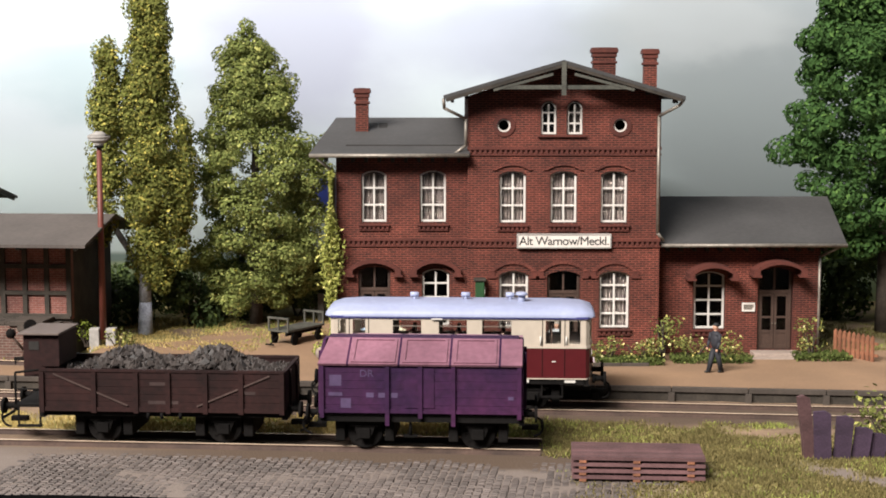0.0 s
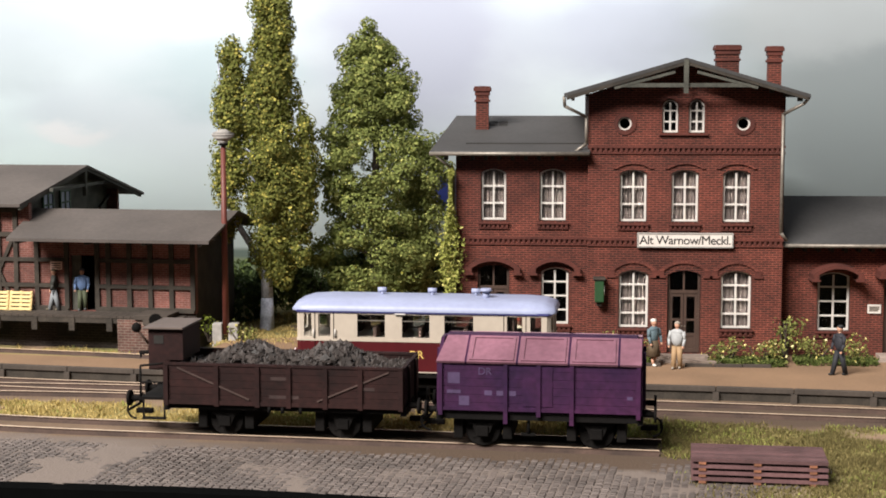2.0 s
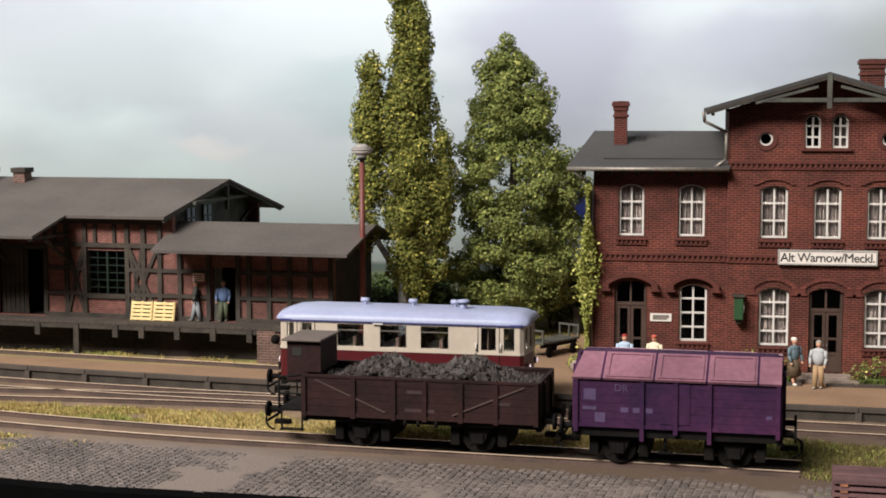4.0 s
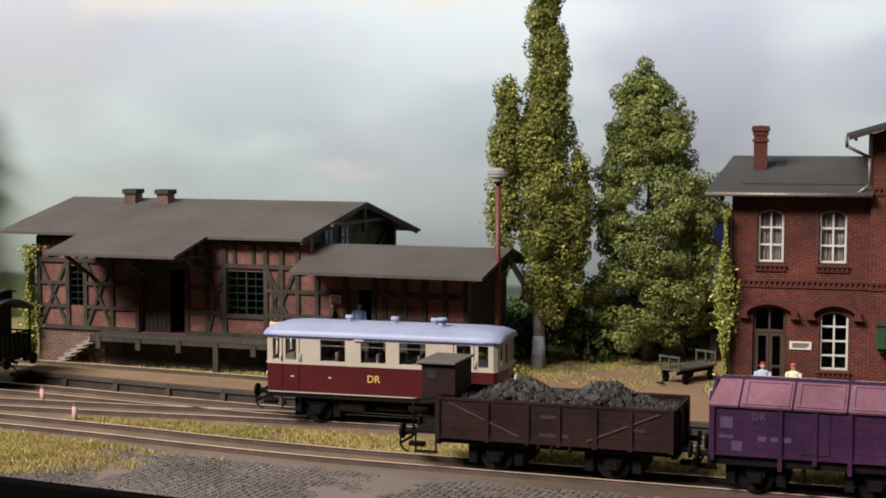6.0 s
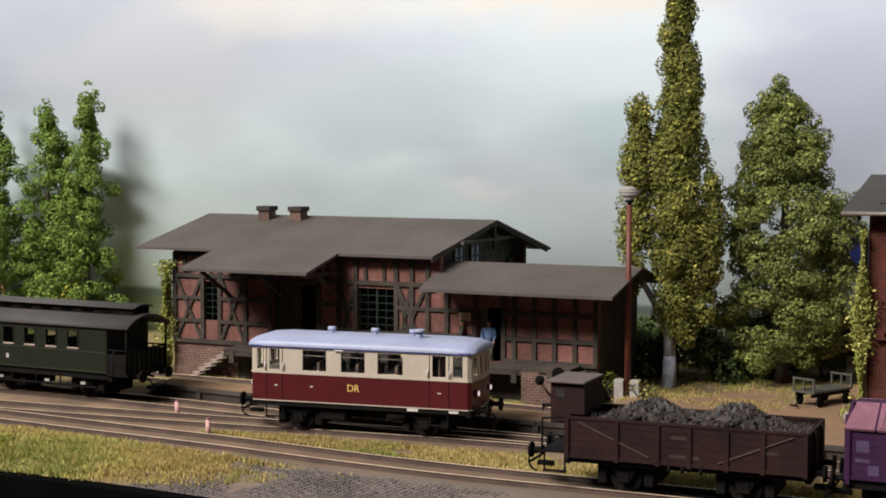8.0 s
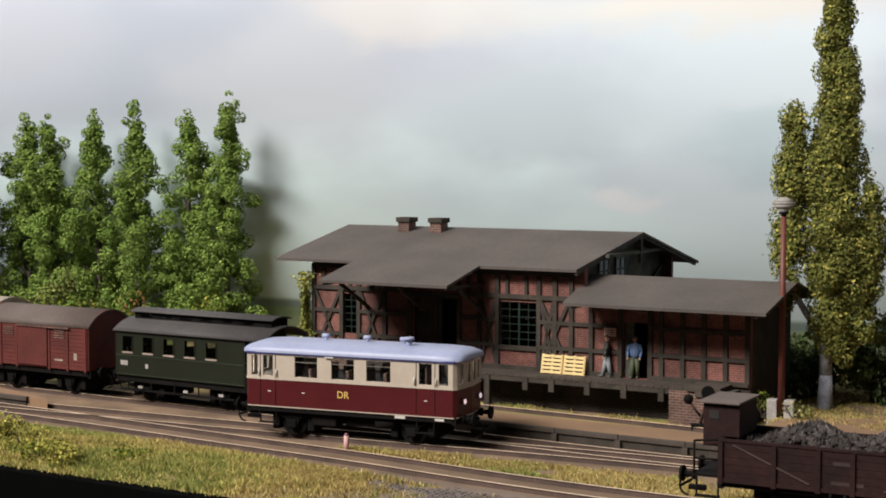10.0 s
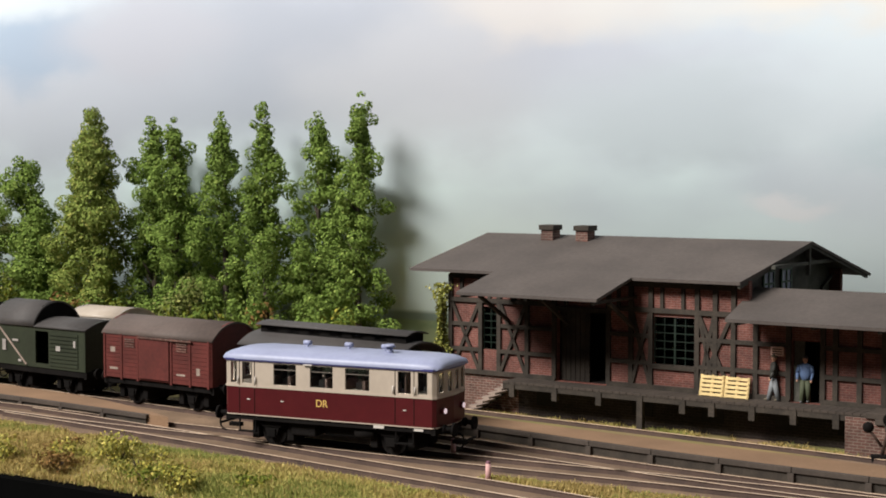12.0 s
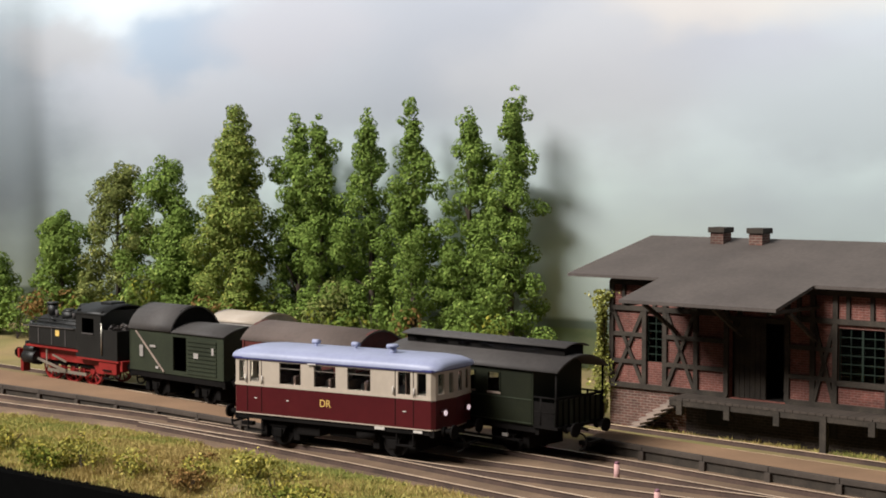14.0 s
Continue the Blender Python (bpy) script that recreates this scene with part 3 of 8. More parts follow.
build_track("shed_track", TRACK_S, "loading track in front of the goods shed, rails coloured as lit", 0.04, M_RAILLIT)


def slab(name, front, back, z, label, mats, lip=0.34):
    """A platform: sandy top, a kerb of concrete edge beams and posts along its front."""
    t = thing(name, label, "platform", kind="structure")
    bm = bm_new()
    n = len(front)
    top = [bm.verts.new((x, y + 0.16, z)) for x, y in front] + [bm.verts.new((x, y, z)) for x, y in back[::-1]]
    low = [bm.verts.new((v.co.x, v.co.y, -0.5)) for v in top]
    bm.faces.new(top)
    k = len(top)
    for i in range(k):
        bm.faces.new((top[i], low[i], low[(i + 1) % k], top[(i + 1) % k]))
    bmesh.ops.triangulate(bm, faces=bm.faces)
    part("surface", bm, mats, t, "trodden sand surface")
    p = smooth_path(front, 2.6)
    for a, c in zip(p, p[1:]):
        d = c - a
        ang = math.degrees(math.atan2(d.y, d.x))
        bm = bm_new()
        box(bm, 0.01, d.length - 0.01, 0, 0.2, z - 0.16, z + 0.02, 0, 0.02)
        part("kerb_stone", bm, M_KERB, t, "", (a.x, a.y, 0), ang)
        bm = bm_new()
        box(bm, -0.11, 0.11, -0.06, 0.15, -0.45, z - 0.16, 0, 0.015)
        part("kerb_post", bm, M_KERB, t, "", (a.x, a.y, 0), ang)
        # dark strip set back between the posts
        bm = bm_new()
        box(bm, 0.1, d.length - 0.1, 0.08, 0.16, -0.45, z - 0.15)
        part("kerb_strip", bm, M_TIMBER, t, "dark strip below the kerb", (a.x, a.y, 0), ang)
    return t


P_TOP = 0.26
back_right = [(-33.4, 58.4), (-28, 57.4), (-22, 56.5), (-18, 56.0), (-14.2, 55.4), (-13.4, 60.3), (-10.5, 61.5), (-8.0, 67), (-2.5, 67), (-4.2, 58.2), (14.6, 59.0), (34, 60)]
slab("station_platform", PLAT_FRONT, back_right, P_TOP, "low sandy station platform with concrete kerb", M_PLATFORM)
back_left = [(-90, 58.2), (-67, 57.0), (-58, 55.9), (-49, 54.5), (-45.5, 53.3), (-42.4, 51.95)]
slab("island_platform", PLATL_FRONT, back_left, P_TOP, "low sandy island platform between the tracks", M_PLATFORM)


# ---- station building ----
SY = 57.4       # front of the main block
ST = thing("station_building", "three-storey red brick railway station with lower wings and felt roofs", "station", 0, SY, 0)


def wall_with_holes(bm, x0, x1, z0, z1, y0, y1, holes, mi=0):
    """A wall slab from y0 to y1 whose holes (x0, x1, z0, z1) go right through."""
    xs = sorted({x0, x1, *[h[0] for h in holes], *[h[1] for h in holes]})
    zs = sorted({z0, z1, *[h[2] for h in holes], *[h[3] for h in holes]})
    xs, zs = [x for x in xs if x0 <= x <= x1], [z for z in zs if z0 <= z <= z1]
    grid = {}

    def v(i, j, y):
        key = (i, j, y)
        if key not in grid:
            grid[key] = bm.verts.new((xs[i], y, zs[j]))
        return grid[key]

    def full(i, j):
        if not (0 <= i < len(xs) - 1 and 0 <= j < len(zs) - 1):
            return False
        cx, cz = (xs[i] + xs[i + 1]) / 2, (zs[j] + zs[j + 1]) / 2
        return not any(h[0] < cx < h[1] and h[2] < cz < h[3] for h in holes)
    for i in range(len(xs) - 1):
        for j in range(len(zs) - 1):
            if not full(i, j):
                continue
            quads = [((i, j, y0), (i + 1, j, y0), (i + 1, j + 1, y0), (i, j + 1, y0)), ((i, j, y1), (i, j + 1, y1), (i + 1, j + 1, y1), (i + 1, j, y1))]
            for di, dj, a, c in ((-1, 0, (i, j), (i, j + 1)), (1, 0, (i + 1, j), (i + 1, j + 1)), (0, -1, (i, j), (i + 1, j)), (0, 1, (i, j + 1), (i + 1, j + 1))):
                if not full(i + di, j + dj):
                    quads.append(((*a, y0), (*c, y0), (*c, y1), (*a, y1)))
            for q in quads:
                bm.faces.new([v(*k) for k in q]).material_index = mi


def arc_pts(cx, half, z_spring, rise, n=8):
    """A flat arch from left spring to right spring."""
    r = (half * half + rise * rise) / (2 * rise)
    a = math.asin(min(1, half / r))
    return [(cx + r * math.sin(-a + 2 * a * i / n), z_spring + rise - r + r * math.cos(-a + 2 * a * i / n)) for i in range(n + 1)]


def spandrel(bm, cx, half, z_top, rise, y0, y1):
    """Fills the corners of a square opening up to a flat arch."""
    p = arc_pts(cx, half, z_top - rise, rise)
    prism(bm, [(cx - half, z_top)] + p[:len(p) // 2 + 1], "y", y0, y1)
    prism(bm, p[len(p) // 2:] + [(cx + half, z_top)], "y", y0, y1)


def window_unit(parent, cx, z0, z1, w, y, rise=0.14, rows=3, cols=2, curtain=True, m_frame=None, name="window", label=""):
    """A casement behind the wall's face: arched frame, glazing bars, panes, and a net curtain or a dark room behind."""
    m_frame = m_frame or M_WHITE
    h = w / 2
    win = thing(name, "", "")
    win.parent = parent
    win.matrix_basis = spot(cx, y, 0)
    if label:
        tagged(win, label)
    else:
        tagged(win, "white glazed sash window with flat arched head")
    bm = bm_new()
    t = 0.075
    box(bm, -h, -h + t, 0, 0.09, z0, z1 - rise)
    box(bm, h - t, h, 0, 0.09, z0, z1 - rise)
    box(bm, -h + t, h - t, 0.0, 0.09, z0, z0 + t)
    outer = arc_pts(0, h, z1 - rise, rise)
    inner = arc_pts(0, h - t, z1 - rise - t * 0.4, rise)
    for a, b_, c, d in zip(outer, outer[1:], inner, inner[1:]):
        prism(bm, [a, b_, d, c], "y", 0, 0.09)
    part("window_frame", bm, m_frame, win)
    top = z1 - rise
    for i in range(1, cols):
        bm = bm_new()
        x = -h + w * i / cols
        box(bm, x - 0.035, x + 0.035, 0.005, 0.08, z0 + t, z1 - t * 1.2)
        part("mullion", bm, m_frame, win)
    for j in range(1, rows):
        bm = bm_new()
        z = z0 + (z1 - z0) * j / rows
        box(bm, -h + t, h - t, 0.012, 0.075, z - 0.032, z + 0.032)
        part("glazing_bar", bm, m_frame, win)
    bm = bm_new()
    box(bm, -h + t / 2, h - t / 2, 0.05, 0.058, z0 + t / 2, z1 - rise * 0.3)
    o = part("pane", bm, M_PANE, win, "clear window glass")
    o.visible_shadow = False
    if curtain:
        bm = bm_new()
        for sgn in (-1, 1):
            n = 8
            pts = []
            for i in range(n + 1):
                u = i / n
                pts.append((sgn * (h - 0.03 - u * (h - 0.08)), 0.20 + 0.035 * math.sin(u * 19)))
            for (xa, ya), (xb, yb) in zip(pts, pts[1:]):
                bm.faces.new([bm.verts.new(q) for q in ((xa, ya, z0), (xb, yb, z0), (xb, yb, z1), (xa, ya, z1))])
        part("curtain", bm, M_CURTAIN, win, "pale net curtain")
    return win


def hood(bm, cx, half, z, rise=0.3, thick=0.17, y0=-0.045, feet=0.18):
    """A brick hood mould over an opening, with short feet."""
    o = arc_pts(cx, half + thick, z, rise + thick * 0.6, 10)
    i = arc_pts(cx, half, z, rise, 10)
    for a, b_, c, d in zip(o, o[1:], i, i[1:]):
        prism(bm, [a, b_, d, c], "y", y0, 0.02)
    bmesh.ops.remove_doubles(bm, verts=bm.verts, dist=0.001)
    if feet:
        for s in (-1, 1):
            xa, xb = cx + s * half, cx + s * (half + thick)
            box(bm, min(xa, xb), max(xa, xb), y0, 0.02, z - feet, z)
            xc = cx + s * (half + thick * 0.5)
            box(bm, xc - thick * 0.75, xc + thick * 0.75, y0 - 0.02, 0.02, z - feet - 0.08, z - feet)


def arch(parent, cx, half, z, rise=0.3, thick=0.17, y0=-0.045, feet=0.18):
    """A hood mould with a row of upright bricks along its curve."""
    bm = bm_new()
    hood(bm, cx, half, z, rise, thick, y0, feet)
    h = part("hood_mould", bm, M_BRICK_TRIM, parent)
    n = max(9, int(2.15 * half / 0.13))
    o = arc_pts(cx, half + thick - 0.03, z, rise + thick * 0.6 - 0.03, n)
    i = arc_pts(cx, half + 0.02, z, rise + 0.01, n)
    for k in range(n):
        bm = bm_new()
        q = [Vector((p[0], 0, p[1])) for p in (o[k], o[k + 1], i[k + 1], i[k])]
        c = sum(q, Vector()) / 4
        q = [c + (p - c) * 0.84 for p in q]
        prism(bm, [(p.x, p.z) for p in q], "y", y0 - (0.028 if k % 2 else 0.018), y0 + 0.01)
        part("brick", bm, M_BRICK_TRIM2, h)
    return h


def dentil_band(parent, x0, x1, z0, z1, y, gap=0.19):
    bm = bm_new()
    h = z1 - z0
    box(bm, x0, x1, y - 0.09, y + 0.02, z1 - h * 0.3, z1)
    box(bm, x0, x1, y - 0.06, y + 0.02, z0, z0 + h * 0.22)
    part("string_course", bm, M_BRICK_TRIM, parent)
    n = int((x1 - x0) / gap)
    bm = bm_new()
    box(bm, 0, gap * 0.5, -0.075, 0.02, h * 0.22, h * 0.7)
    me = mesh_of("dentil", bm, M_BRICK_TRIM)
    for i in range(n):
        part("dentil", me, None, parent, "", (x0 + (i + 0.25) * (x1 - x0) / n, y, z0))


def sill(parent, cx, z, w, y):
    bm = bm_new()
    box(bm, cx - w / 2, cx + w / 2, y - 0.13, y + 0.05, z - 0.07, z, 0, 0.01)
    n = 7
    for i in range(n):
        x = cx - w / 2 + w * (i + 0.5) / n
        box(bm, x - w / n * 0.28, x + w / n * 0.28, y - 0.09, y + 0.05, z - 0.20, z - 0.07)
    box(bm, cx - w / 2 + 0.03, cx + w / 2 - 0.03, y - 0.07, y + 0.05, z - 0.25, z - 0.20)
    part("window_sill", bm, M_BRICK_TRIM, parent, "dentilled brick sill")


def panel_door(parent, cx, z0, z1, w, y, transom=0.75, label="dark brown double door with glazed panels"):
    d = thing("door", label, "")
    d.parent = parent
    d.matrix_basis = spot(cx, y, 0)
    h = w / 2
    bm = bm_new()
    box(bm, -h, -h + 0.08, -0.02, 0.08, z0, z1)
    box(bm, h - 0.08, h, -0.02, 0.08, z0, z1)
    box(bm, -h + 0.08, h - 0.08, -0.03, 0.08, z1 - transom - 0.06, z1 - transom + 0.06)
    box(bm, -0.035, 0.035, -0.01, 0.07, z1 - transom + 0.06, z1)
    part("door_frame", bm, M_DOOR, d)
    for s in (-1, 1):
        lx0, lx1 = (-h + 0.085, -0.01) if s < 0 else (0.01, h - 0.085)
        bm = bm_new()
        zt = z1 - transom - 0.065
        lw = lx1 - lx0
        box(bm, lx0, lx0 + 0.1, 0, 0.06, z0, zt)
        box(bm, lx1 - 0.1, lx1, 0, 0.06, z0, zt)
        for za, zb in ((z0, z0 + 0.14), (z0 + 0.62, z0 + 0.74), (z0 + 1.2, z0 + 1.28), (zt - 0.12, zt)):
            box(bm, lx0 + 0.1, lx1 - 0.1, 0, 0.06, za, zb)
        box(bm, lx0 + 0.1, lx1 - 0.1, 0.02, 0.045, z0 + 0.14, z0 + 0.62)
        leaf = part("door_leaf", bm, M_DOOR, d)
        bm = bm_new()
        box(bm, lx0 + 0.08, lx1 - 0.08, 0.03, 0.036, z0 + 0.74, zt - 0.1)
        part("pane", bm, M_PANE, leaf)
        bm = bm_new()
        rod(bm, ((lx1 - 0.05) if s < 0 else (lx0 + 0.05), -0.05, z0 + 1.0), ((lx1 - 0.05) if s < 0 else (lx0 + 0.05), 0.02, z0 + 1.0), 0.03)
        part("handle", bm, M_ZINC, leaf)
    bm = bm_new()
    box(bm, -h + 0.08, h - 0.08, 0.03, 0.036, z1 - transom + 0.05, z1)
    part("pane", bm, M_PANE, d)
    return d


def downpipe(parent, pts, r=0.06):
    bm = bm_new()
    for a, b_ in zip(pts, pts[1:]):
        rod(bm, a, b_, r)
        ball(bm, b_, r, r, r, 0, 1)
    part("downpipe", bm, M_ZINC, parent, "dull zinc downpipe")


def chimney(parent, x, y, z0, z1, w, d):
    bm = bm_new()
    box(bm, x - w / 2, x + w / 2, y - d / 2, y + d / 2, z0, z1 - 0.2)
    c = part("chimney", bm, M_BRICK, parent, "red brick chimney with a stepped cap")
    bm = bm_new()
    for k, (za, zb, o) in enumerate(((z1 - 0.62, z1 - 0.52, 0.05), (z1 - 0.36, z1 - 0.2, 0.04), (z1 - 0.2, z1 - 0.06, 0.09), (z1 - 0.06, z1, 0.06))):
        box(bm, x - w / 2 - o, x + w / 2 + o, y - d / 2 - o, y + d / 2 + o, za, zb, 0, 0.012)
    part("chimney_cap", bm, M_BRICK_TRIM, c)
    # near-black plate painted as the flue's dark mouth
    bm = bm_new()
    box(bm, x - w / 4, x + w / 4, y - d / 4, y + d / 4, z1 - 0.02, z1 + 0.012)
    part("flue", bm, M_DARK, c)


def roof_sheet(name, parent, quads, thick, m, label=""):
    """Roof planes of even thickness; every quad is ((x, y, z) * 4)."""
    bm = bm_new()
    for q in quads:
        top = [bm.verts.new(p) for p in q]
        low = [bm.verts.new((p[0], p[1], p[2] - thick)) for p in q]
        bm.faces.new(top)
        bm.faces.new(low[::-1])
        for i in range(len(q)):
            j = (i + 1) % len(q)
            bm.faces.new((top[i], low[i], low[j], top[j]))
    return part(name, bm, m, parent, label)


def build_station():
    # left wing, set 0.35 behind the main block's face; x and z in the station's own space
    LW, TH = 0.30, 0.3
    up_l = [(-2.62, 0.96), (-0.38, 1.0)]
    lo_l = [(-2.62, 1.22, 0.26, 3.72), (-0.28, 1.05, 1.45, 3.64)]
    holes = [(c - w / 2, c + w / 2, 5.42, 7.39) for c, w in up_l] + [(c - w / 2, c + w / 2, a, b_) for c, w, a, b_ in lo_l]
    bm = bm_new()
    wall_with_holes(bm, -4.05, 0.94, -0.2, 8.2, LW, LW + TH, holes)
    for c, w in up_l:
        spandrel(bm, c, w / 2, 7.39, 0.14, LW, LW + TH)
    for c, w, a, b_ in lo_l:
        spandrel(bm, c, w / 2, b_, 0.16, LW, LW + TH)
    prism(bm, [(LW + TH, -0.2), (LW + TH, 8.05), (4.9, 9.08), (9.6, 8.0), (9.6, -0.2)], "x", -4.05, -3.75)
    part("wall", bm, M_BRICK, ST, "weathered red brick wall")
    # main block
    up_m = [2.63, 4.55, 6.45]
    holes = [(c - 0.505, c + 0.505, 5.42, 7.39) for c in up_m]
    holes += [(2.68 - 0.56, 2.68 + 0.56, 1.40, 3.6), (4.57 - 0.62, 4.57 + 0.62, 0.45, 3.6), (6.5 - 0.57, 6.5 + 0.57, 1.38, 3.6)]
    at = [3.97, 4.95]
    holes += [(c - 0.30, c + 0.30, 8.75, 10.0) for c in at]
    bm = bm_new()
    wall_with_holes(bm, 0.94, 8.19, -0.2, 10.2, 0, TH, holes + [(2.29 - 0.25, 2.29 + 0.25, 8.85, 9.35), (6.66 - 0.25, 6.66 + 0.25, 8.85, 9.35)])
    for c in up_m:
        spandrel(bm, c, 0.505, 7.39, 0.14, 0, TH)
    for c, w in ((2.68, 0.56), (4.57, 0.62), (6.5, 0.57)):
        spandrel(bm, c, w, 3.6, 0.16, 0, TH)
    for c in at:
        spandrel(bm, c, 0.30, 10.0, 0.27, 0, TH)
    for cx in (2.29, 6.66):
        ring = [(cx + 0.25 * math.cos(math.pi * k / 12), 9.10 + 0.25 * math.sin(math.pi * k / 12)) for k in range(24)]
        for qd, corner in ((0, (cx + 0.25, 9.35)), (6, (cx - 0.25, 9.35)), (12, (cx - 0.25, 8.85)), (18, (cx + 0.25, 8.85))):
            prism(bm, [corner] + [ring[(qd + k) % 24] for k in range(7)], "y", 0, TH)
    prism(bm, [(0.94, 10.2), (8.19, 10.2), (4.56, 11.35)], "y", 0, TH)
    for xa in (0.94, 7.89):
        box(bm, xa, xa + 0.3, TH, 9.6, -0.2, 10.2)
    box(bm, 1.24, 7.89, 9.3, 9.6, -0.2, 10.2)
    part("wall", bm, M_BRICK, ST, "weathered red brick wall")
    for cx in (2.29, 6.66):
        bm = bm_new()
        for k in range(24):
            a0, a1 = 2 * math.pi * k / 24, 2 * math.pi * (k + 1) / 24
            for ra, rb, y0, y1 in ((0.19, 0.255, 0.06, 0.14), (0.26, 0.42, -0.04, 0.02)):
                q = [(cx + r * math.cos(a), 9.10 + r * math.sin(a)) for r, a in ((ra, a0), (rb, a0), (rb, a1), (ra, a1))]
                prism(bm, q, "y", y0, y1, 0 if ra < 0.2 else 1)
        part("round_window", bm, [M_WHITE, M_BRICK_TRIM], ST, "small round window with a white ring")
    # floors and room walls behind the windows, near-black to put shade in the rooms
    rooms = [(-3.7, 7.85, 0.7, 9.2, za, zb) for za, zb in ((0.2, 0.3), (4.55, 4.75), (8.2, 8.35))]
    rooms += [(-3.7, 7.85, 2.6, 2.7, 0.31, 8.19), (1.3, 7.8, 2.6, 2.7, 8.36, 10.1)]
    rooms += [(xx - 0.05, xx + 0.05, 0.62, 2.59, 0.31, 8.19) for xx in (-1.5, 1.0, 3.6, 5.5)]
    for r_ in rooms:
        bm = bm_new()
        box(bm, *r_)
        part("room_shade_wall", bm, M_DARK, ST)
    for c, w in up_l:
        window_unit(ST, c, 5.44, 7.37, w - 0.03, LW + 0.14, curtain=True)
        sill(ST, c, 5.36, w + 0.22, LW)
    for c in up_m:
        window_unit(ST, c, 5.44, 7.37, 0.98, 0.14, curtain=True)
        sill(ST, c, 5.36, 1.2, 0)
    window_unit(ST, -0.28, 1.47, 3.62, 1.02, LW + 0.14, rows=4, curtain=False)
    sill(ST, -0.28, 1.44, 1.25, LW)
    for c, w in ((2.68, 1.09), (6.5, 1.11)):
        window_unit(ST, c, 1.42, 3.58, w, 0.14, rows=4, curtain=True)
        sill(ST, c, 1.38, w + 0.2, 0)
    panel_door(ST, -2.62, 0.28, 3.7, 1.18, LW + 0.16, 0.85)
    panel_door(ST, 4.57, 0.47, 3.58, 1.2, 0.16, 0.8)
    for c in at:
        window_unit(ST, c, 8.77, 9.98, 0.57, 0.12, rise=0.26, rows=3, cols=2, curtain=c > 4.5)
    bm = bm_new()
    box(bm, 3.55, 5.37, -0.11, 0.03, 8.66, 8.75, 0, 0.01)
    for c in at:
        hood(bm, c, 0.32, 9.74, 0.3, 0.1, -0.05, 0)
    part("window_sill", bm, M_BRICK_TRIM, ST)
    # trim
    dentil_band(ST, -4.07, 0.94, 4.50, 4.82, LW)
    dentil_band(ST, 0.92, 8.21, 4.50, 4.82, 0)
    dentil_band(ST, 0.92, 8.21, 7.97, 8.29, 0)
    for c in up_m:
        arch(ST, c, 0.60, 7.42, 0.17, 0.17, -0.05, 0.0)
    for c, hw in ((-2.63, 0.80), (-0.28, 0.72)):
        arch(ST, c, hw, 3.62, 0.27, 0.24, LW - 0.045)
    for c, hw in ((2.66, 0.72), (4.57, 0.78), (6.5, 0.72)):
        arch(ST, c, hw - 0.03, 3.58, 0.28, 0.24)
    # right wing
    RY = 1.0
    bm = bm_new()
    wall_with_holes(bm, 8.19, 14.55, -0.2, 4.6, RY, RY + TH, [(9.68, 10.90, 1.21, 3.46), (12.15, 13.52, 0.40, 3.6)])
    spandrel(bm, 10.29, 0.61, 3.46, 0.17, RY, RY + TH)
    spandrel(bm, 12.835, 0.685, 3.6, 0.17, RY, RY + TH)
    prism(bm, [(RY + TH, -0.2), (RY + TH, 4.6), (5.0, 5.9), (9.0, 4.6), (9.0, -0.2)], "x", 14.25, 14.55)
    part("wall", bm, M_BRICK, ST, "single-storey red brick wing wall")
    arch(ST, 10.29, 0.72, 3.47, 0.23, 0.22, RY - 0.05)
    arch(ST, 12.83, 0.78, 3.60, 0.23, 0.22, RY - 0.05)
    window_unit(ST, 10.29, 1.23, 3.44, 1.18, RY + 0.14, rows=4, curtain=False)
    sill(ST, 10.29, 1.2, 1.4, RY)
    panel_door(ST, 12.83, 0.42, 3.56, 1.3, RY + 0.18, 0.9)
    # wing interior in near-black that stands for its shade
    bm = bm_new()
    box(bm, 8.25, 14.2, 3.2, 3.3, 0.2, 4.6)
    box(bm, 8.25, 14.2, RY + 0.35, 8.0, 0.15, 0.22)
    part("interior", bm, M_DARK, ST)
    # roofs
    e, r = -0.7 + LW, 4.9
    roof_sheet("roof", ST, [((-5.0, e, 8.05), (1.0, e, 8.05), (1.0, r, 9.32), (-4.35, r, 9.32)), ((-4.35, r, 9.32), (1.0, r, 9.32), (1.0, 10.2, 8.05), (-5.0, 10.2, 8.05)),
                            ((-5.0, e, 8.05), (-4.35, r, 9.32), (-5.0, 10.2, 8.05))], 0.11, M_FELT, "low grey felt roof over the wing")
    roof_sheet("roof", ST, [((0.02, -0.95, 10.22), (4.46, -0.95, 11.52), (4.46, 10.3, 11.52), (0.02, 10.3, 10.22)), ((4.46, -0.95, 11.52), (8.95, -0.95, 10.19), (8.95, 10.3, 10.19), (4.46, 10.3, 11.52))],
               0.13, M_FELT, "low pitched felt gable roof")
    roof_sheet("roof", ST, [((8.19, RY - 0.75, 4.62), (15.35, RY - 0.75, 4.62), (15.75, 5.0, 6.1), (8.19, 5.0, 6.1)), ((8.19, 5.0, 6.1), (15.75, 5.0, 6.1), (15.35, 9.6, 4.62), (8.19, 9.6, 4.62))],
               0.11, M_FELT, "low grey felt roof over the wing")
    # gutters and pipes
    for x0, x1, y, z in ((-5.0, 0.98, e, 7.98), (8.25, 15.35, RY - 0.78, 4.55)):
        bm = bm_new()
        rod(bm, (x0, y - 0.05, z), (x1, y - 0.05, z), 0.075)
        part("gutter", bm, M_ZINC, ST, "dull zinc gutter")
